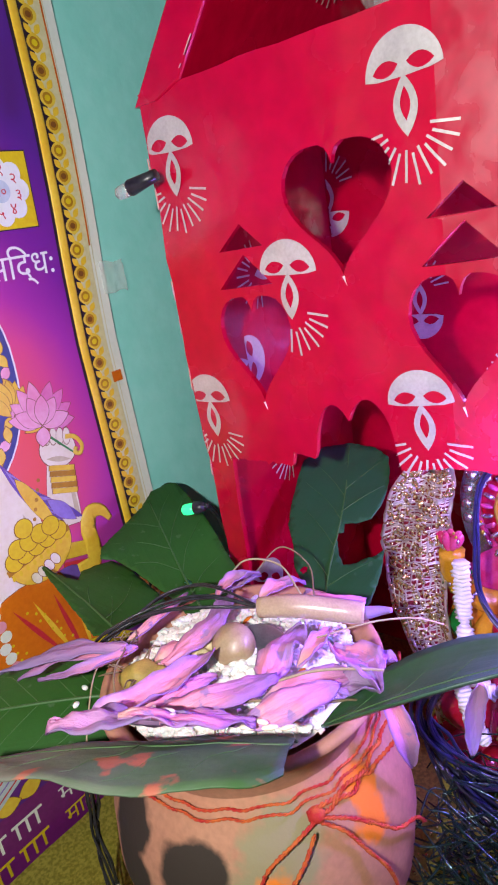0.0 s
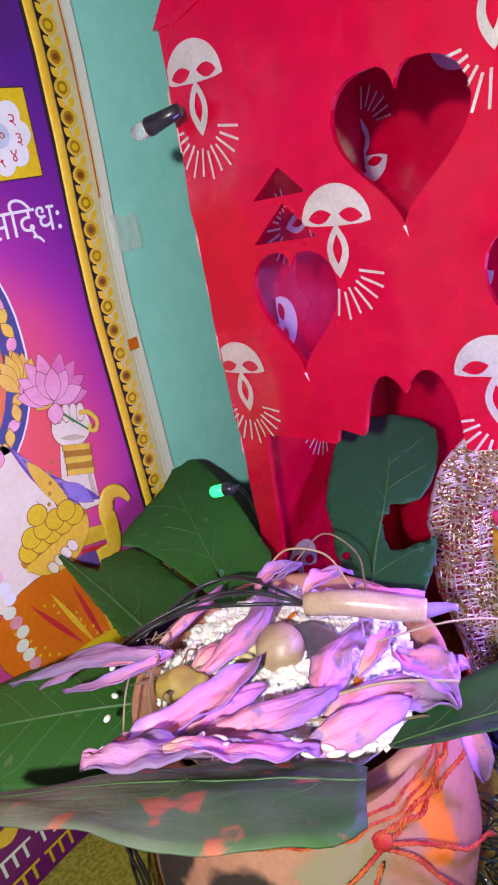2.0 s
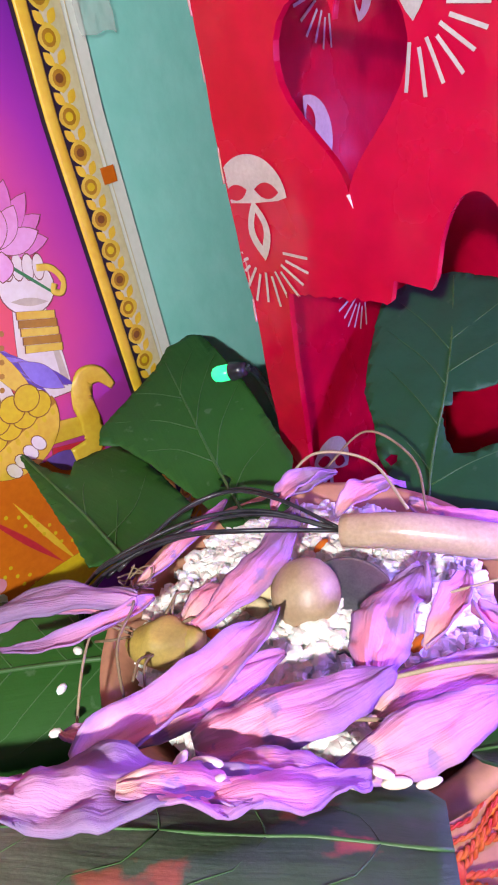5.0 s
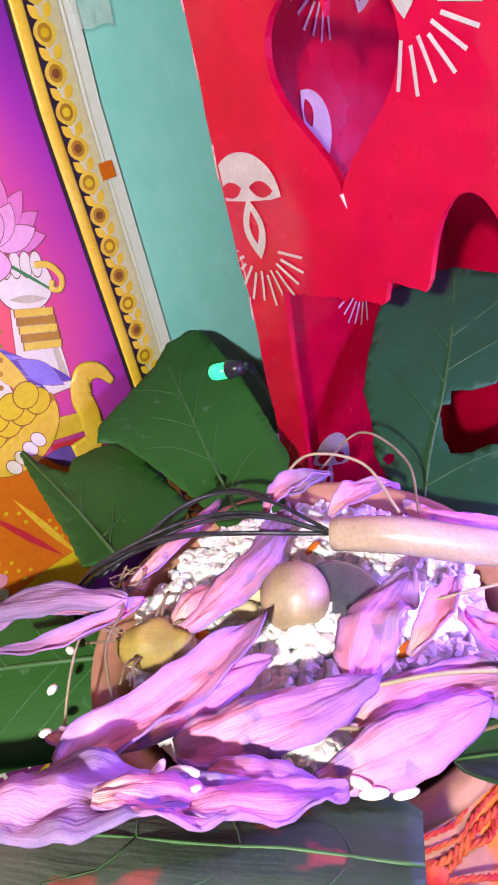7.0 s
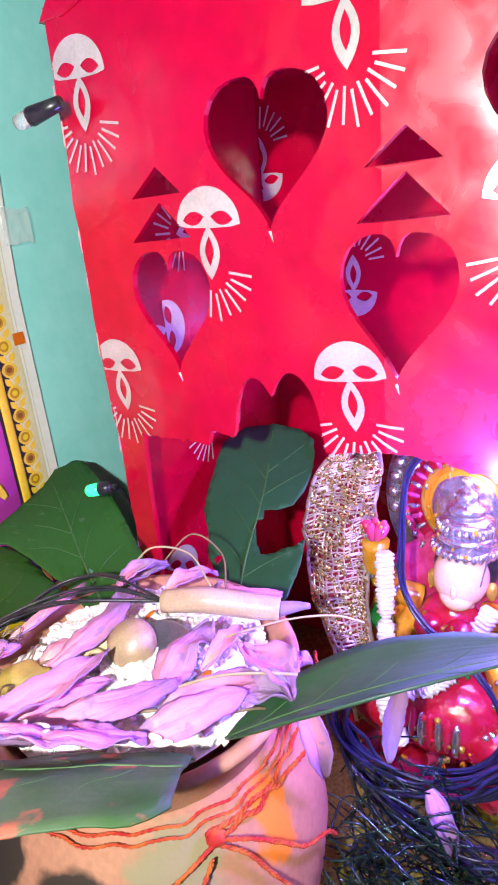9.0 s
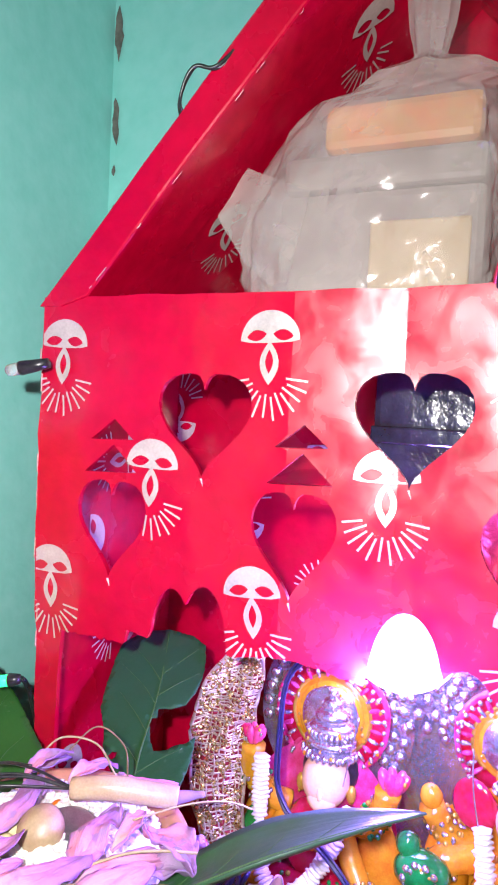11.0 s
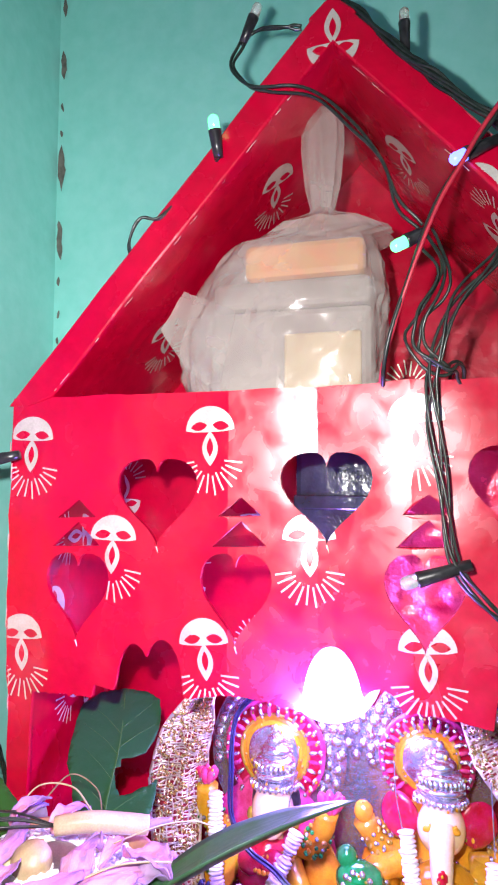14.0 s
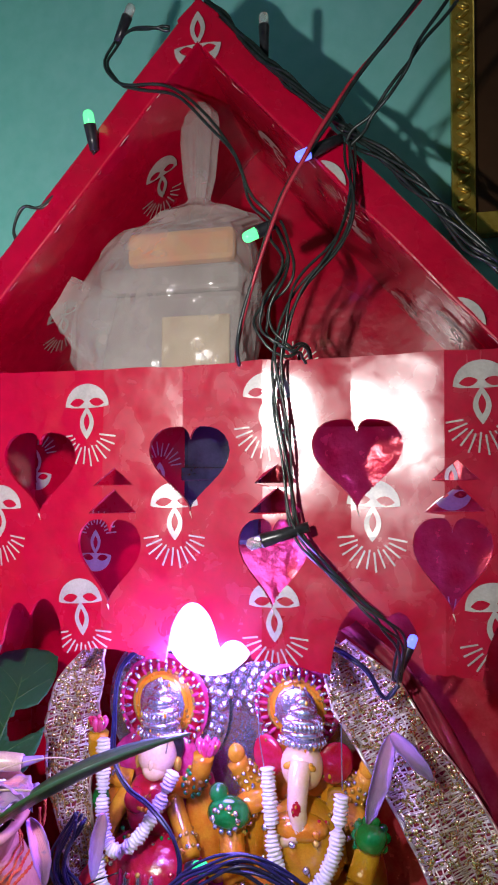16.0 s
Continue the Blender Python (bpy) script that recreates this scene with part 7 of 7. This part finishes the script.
led((-0.0050, 0.2010, 1.2190), (0.0080, 0.2050, 1.2260), PALELED, "lit pale green fairy light in front of the bag", 1.15)
led((0.0755, 0.2600, 1.0060), (0.0660, 0.2560, 0.9830), BLUELED, "lit blue fairy light over the lace shawl", 1.0)
led((-0.0370, 0.2300, 0.8820), (-0.0470, 0.2340, 0.8780), GREENLED, "lit green fairy light lying before the statues", 1.3)
led((-0.0020, 0.2010, 1.0630), (0.0260, 0.2030, 1.0720), CLEAR, "unlit fairy light lying across a heart cutout", 1.25)
led((-0.2050, 0.0960, 0.8350), (-0.1900, 0.0780, 0.8300), CLEAR, "unlit fairy light lying beside the pot", 1.2)


def bundle(name, pts, n, r, spread, material, label, twist=5.0, second=None):
    """n wires that wander round one line."""
    ob = thing(name, pts[0], label, "wires", group="fairy light wires")
    line = smooth_line(pts, 6)
    for k in range(n):
        ph = 2 * math.pi * k / n
        path = []
        for i, p in enumerate(line):
            d = (line[min(i + 1, len(line) - 1)] - line[max(i - 1, 0)]).normalized()
            s = d.cross(Vector((0.1, 1, 0.1))).normalized()
            u = s.cross(d)
            t = i / (len(line) - 1)
            w = spread * (0.6 + 0.8 * noise.noise((k * 3.1, t * 6, 0)))
            a = ph + twist * t + 1.2 * noise.noise((k, t * 5, 3))
            path.append(p + w * (math.cos(a) * s + math.sin(a) * u * 0.7))
        part("wire", tube(path, r, 5, 2), second if second is not None and k == 0 else material, ob)
    return ob


bundle("wire_bundle", [(0.112, 0.170, 1.345), (0.079, 0.182, 1.313), (0.055, 0.190, 1.292), (0.040, 0.192, 1.274), (0.026, 0.194, 1.254), (0.013, 0.196, 1.234), (-0.001, 0.200, 1.199), (-0.012, 0.206, 1.165), (-0.014, 0.222, 1.150)], 2, 0.0011, 0.0014, WIRE, "red and black twisted fairy light wires hanging from above", 9.0, REDWIRE)
bundle("wire_bundle", [(0.120, 0.172, 1.340), (0.083, 0.186, 1.300), (0.062, 0.195, 1.276), (0.046, 0.203, 1.262)], 2, 0.0009, 0.0030, WIRE, "dark green fairy light wires hanging from above", 4.0)
bundle("wire_bundle", [(0.046, 0.205, 1.264), (0.048, 0.200, 1.235), (0.041, 0.200, 1.212), (0.022, 0.201, 1.190), (0.012, 0.202, 1.165), (0.010, 0.203, 1.145), (0.014, 0.204, 1.110), (0.018, 0.203, 1.075), (0.030, 0.203, 1.057), (0.048, 0.204, 1.040), (0.062, 0.206, 1.026), (0.070, 0.222, 1.012), (0.067, 0.250, 0.985)], 4, 0.00075, 0.0040, WIRE, "dark green fairy light wires trailing over the front panel", 16.0)
bundle("wire_bundle", [(0.008, 0.206, 1.226), (0.016, 0.200, 1.205), (0.006, 0.200, 1.185), (0.004, 0.201, 1.170), (0.016, 0.203, 1.160), (0.022, 0.212, 1.160), (0.024, 0.230, 1.150)], 4, 0.0008, 0.0055, WIRE, "looped dark green fairy light wires before the gable", 3.0)
bundle("wire_bundle", [(0.044, 0.207, 1.272), (0.030, 0.208, 1.286), (0.012, 0.209, 1.305), (-0.004, 0.211, 1.322), (-0.020, 0.213, 1.342), (-0.033, 0.216, 1.358)], 6, 0.0010, 0.0026, WIRE, "bunched dark green fairy light wires along the roof edge", 7.0)
bundle("wire_bundle", [(0.044, 0.207, 1.272), (0.066, 0.205, 1.252), (0.086, 0.205, 1.230), (0.106, 0.205, 1.206), (0.130, 0.206, 1.180), (0.150, 0.206, 1.150)], 6, 0.0010, 0.0042, WIRE, "bunched dark green fairy light wires along the roof edge", 9.0)
bundle("wire_bundle", [(-0.084, 0.211, 1.340), (-0.088, 0.206, 1.326), (-0.080, 0.202, 1.312), (-0.066, 0.200, 1.305), (-0.046, 0.200, 1.300), (-0.028, 0.200, 1.283), (-0.012, 0.200, 1.262), (-0.004, 0.202, 1.240), (0.006, 0.204, 1.228)], 2, 0.00085, 0.0022, WIRE, "dark green fairy light wires slung across the gable", 6.0)
bundle("wire_bundle", [(-0.084, 0.211, 1.339), (-0.078, 0.212, 1.346), (-0.062, 0.208, 1.3425), (-0.052, 0.210, 1.342)], 2, 0.00085, 0.0012, WIRE, "dark green fairy light wires at the roof edge", 3.0)
bundle("wire_bundle", [(-0.096, 0.209, 1.279), (-0.105, 0.216, 1.276), (-0.128, 0.212, 1.252), (-0.140, 0.208, 1.250), (-0.1475, 0.210, 1.238), (-0.150, 0.222, 1.230)], 2, 0.0008, 0.0012, WIRE, "dark green fairy light wires behind the roof edge", 3.0)
bundle("wire_bundle", [(-0.2190, 0.2050, 0.9690), (-0.2235, 0.2120, 0.9640), (-0.2250, 0.2220, 0.9450), (-0.2250, 0.2260, 0.9200), (-0.2250, 0.2280, 0.8900), (-0.2280, 0.2260, 0.8450)], 3, 0.0008, 0.0012, WIRE, "dark fairy light wires down the temple's corner", 5.0)
bundle("wire_bundle", [(-0.082, 0.258, 0.992), (-0.092, 0.256, 0.986), (-0.099, 0.254, 0.974), (-0.100, 0.250, 0.950), (-0.099, 0.248, 0.926), (-0.088, 0.244, 0.912), (-0.073, 0.242, 0.904), (-0.058, 0.238, 0.892), (-0.052, 0.236, 0.876), (-0.060, 0.232, 0.858), (-0.082, 0.226, 0.850)], 3, 0.0008, 0.0016, BLUEWIRE, "dark blue fairy light wires looped over the statues", 7.0)
bundle("wire_bundle", [(0.020, 0.262, 0.990), (0.030, 0.254, 1.000), (0.050, 0.250, 0.990), (0.060, 0.252, 0.975), (0.068, 0.254, 0.982)], 3, 0.0008, 0.0014, BLUEWIRE, "dark blue fairy light wires over the lace shawl", 5.0)
bundle("wire_bundle", [(-0.098, 0.204, 0.915), (-0.108, 0.202, 0.890), (-0.100, 0.206, 0.870), (-0.080, 0.210, 0.860), (-0.058, 0.214, 0.866), (-0.036, 0.218, 0.884), (-0.010, 0.222, 0.892), (0.02, 0.224, 0.880)], 9, 0.0009, 0.0065, BLUEWIRE, "tangled heap of dark fairy light wires before the statues", 4.0)
bundle("wire_bundle", [(-0.110, 0.206, 0.880), (-0.096, 0.206, 0.858), (-0.074, 0.206, 0.842), (-0.050, 0.208, 0.838), (-0.026, 0.212, 0.846), (0.0, 0.216, 0.850)], 9, 0.0008, 0.0080, BLUEWIRE, "tangled heap of dark fairy light wires before the statues", 6.0)
bundle("wire_bundle", [(-0.098, 0.198, 0.870), (-0.088, 0.200, 0.840), (-0.092, 0.192, 0.822), (-0.070, 0.196, 0.812), (-0.050, 0.200, 0.822)], 7, 0.0006, 0.0100, BLACK, "thin black tinsel threads on the cloth", 6.0)
bundle("wire_bundle", [(-0.213, 0.118, 0.940), (-0.216, 0.112, 0.910), (-0.222, 0.108, 0.880), (-0.224, 0.104, 0.850), (-0.215, 0.100, 0.815)], 6, 0.0007, 0.0045, BLACK, "black cord strands hanging beside the pot", 4.0)

# a heap of dark foil strips between the pot and the statues
TINSELM = mat("dark_foil_strip", (0.012, 0.022, 0.045), 0.18, 0.6, second=(0.02, 0.06, 0.04), scale=300)
heap_bm = bmesh.new()
for k in range(240):
    c = Vector((rnd.uniform(-0.098, -0.045), rnd.uniform(0.168, 0.215), rnd.uniform(0.808, 0.880)))
    c.z = TOP + 0.006 + (c.z - TOP - 0.006) * (1 - min(1, abs(c.x + 0.078) / 0.06) * 0.5)
    a = rnd.uniform(0, 6.28)
    d = Vector((math.cos(a), 0.5 * math.sin(a), rnd.uniform(-0.9, 0.5))) * rnd.uniform(0.008, 0.020)
    bendy = Vector((rnd.uniform(-1, 1), rnd.uniform(-1, 1), rnd.uniform(0, 1))) * 0.006
    tube([c - d, c + bendy, c + d], rnd.uniform(0.00025, 0.0006), 4, 4, heap_bm)
for v in heap_bm.verts:
    v.co.z = max(v.co.z, TOP + 0.004)
single("foil_garland", heap_bm, TINSELM, "heap of dark shiny foil garland strips on the cloth", "tinsel", kind="stuff", place=(-0.07, 0.19, TOP))

# glints of tinsel on the cloth
shapes = [((-0.115 + 0.09 * rnd.random(), 0.185 + 0.05 * rnd.random(), TOP + 0.006 + 0.012 * rnd.random()), (0.0012, 0.0004, 0.0012), any_turn(1.5)) for _ in range(160)]
many(shapes, "tinsel", SEQUIN, "loose gold tinsel scattered on the cloth", "tinsel", (-0.08, 0.2, TOP), seg=4)

# worn paper along the folded edges of the temple
for name, pts in (("worn_edge", [(XL + 0.026, FY - 0.0022, ZE + 0.0045), (-0.140, FY - 0.0022, 1.2135), (-0.085, FY - 0.0022, 1.2760), (XA, FY - 0.0022, 1.3300)]),
                  ("worn_edge", [(XR - 0.026, FY - 0.0022, ZE + 0.0045), (0.066, FY - 0.0022, 1.2135), (0.010, FY - 0.0022, 1.2760), (XA, FY - 0.0022, 1.3300)])):
    a = 0
    while a < len(pts) - 1:
        p, q = Vector(pts[a]), Vector(pts[a + 1])
        for k in range(4):
            t0 = rnd.uniform(0.0, 0.85)
            t1 = t0 + rnd.uniform(0.015, 0.15) ** 1.1
            line = [p.lerp(q, t) + Vector((0.0006 * noise.noise((t * 40, a, 1)), 0, 0.0006 * noise.noise((t * 40, a, 2)))) for t in (t0, (t0 + t1) / 2, min(t1, 1))]
            part(name, tube(line, rnd.uniform(0.00012, 0.00026), 5, 3), WORN, temple)
        a += 1
for k in range(11):
    z = 0.85 + 0.30 * rnd.random()
    x = XL + 0.0012 * noise.noise((z * 60, 4, 1)) + (0.002 if z < 1.0 else 0)
    line = [(x - 0.0001 + 0.0005 * noise.noise((z * 90, j, 3)), FY + wavy(x, z) - 0.0003, z + j * rnd.uniform(0.003, 0.006)) for j in range(3)]
    part("worn_edge", tube(line, rnd.uniform(0.0002, 0.0004), 5, 3), WORN, temple)
for h in UPPER + LOWER:
    tip = min(h, key=lambda p: p[1])
    line = [(tip[0] + 0.0004 * j, FY + wavy(*tip) - 0.0004, tip[1] - 0.0012 * j) for j in range(4)]
    part("torn_tip", tube(line, 0.0005, 5, 3, taper=lambda t: 1.1 - t), CARD, temple)

# fine silver threads on the halos
strand("silver_thread", [(-0.0640, 0.2600, 0.9620), (-0.0665, 0.2580, 0.9450), (-0.0690, 0.2560, 0.9290)], 0.00035, CHROME, "fine silver thread hanging from the red halo", "thread", "silver threads")
strand("silver_thread", [(-0.0120, 0.2560, 0.9620), (-0.0110, 0.2550, 0.9450), (-0.0080, 0.2540, 0.9290)], 0.00035, CHROME, "fine silver thread hanging from the pink halo", "thread", "silver threads")
strand("silver_thread", [(0.0360, 0.2560, 0.9580), (0.0365, 0.2540, 0.9400), (0.0370, 0.2525, 0.9220)], 0.00035, CHROME, "fine silver thread hanging from the pink halo", "thread", "silver threads")

# flecks of red powder and flower on the rice
for x, y in ((-0.1385, 0.1540), (-0.1280, 0.1500), (-0.1700, 0.1270), (-0.1640, 0.1640), (-0.1190, 0.1480)):
    bm = bmesh.new()
    blob(bm, (x, y, heap(x, y) + 0.0022), (0.0028, 0.0016, 0.0007), 0, Euler((0.2, 0.2, x * 700)).to_matrix().to_4x4(), 9)
    single("flower_fleck", bm, P_ORANGE, "small orange-red flower fleck on the rice", "flower fleck", group="flecks on the rice", place=(x, y, 0.94))
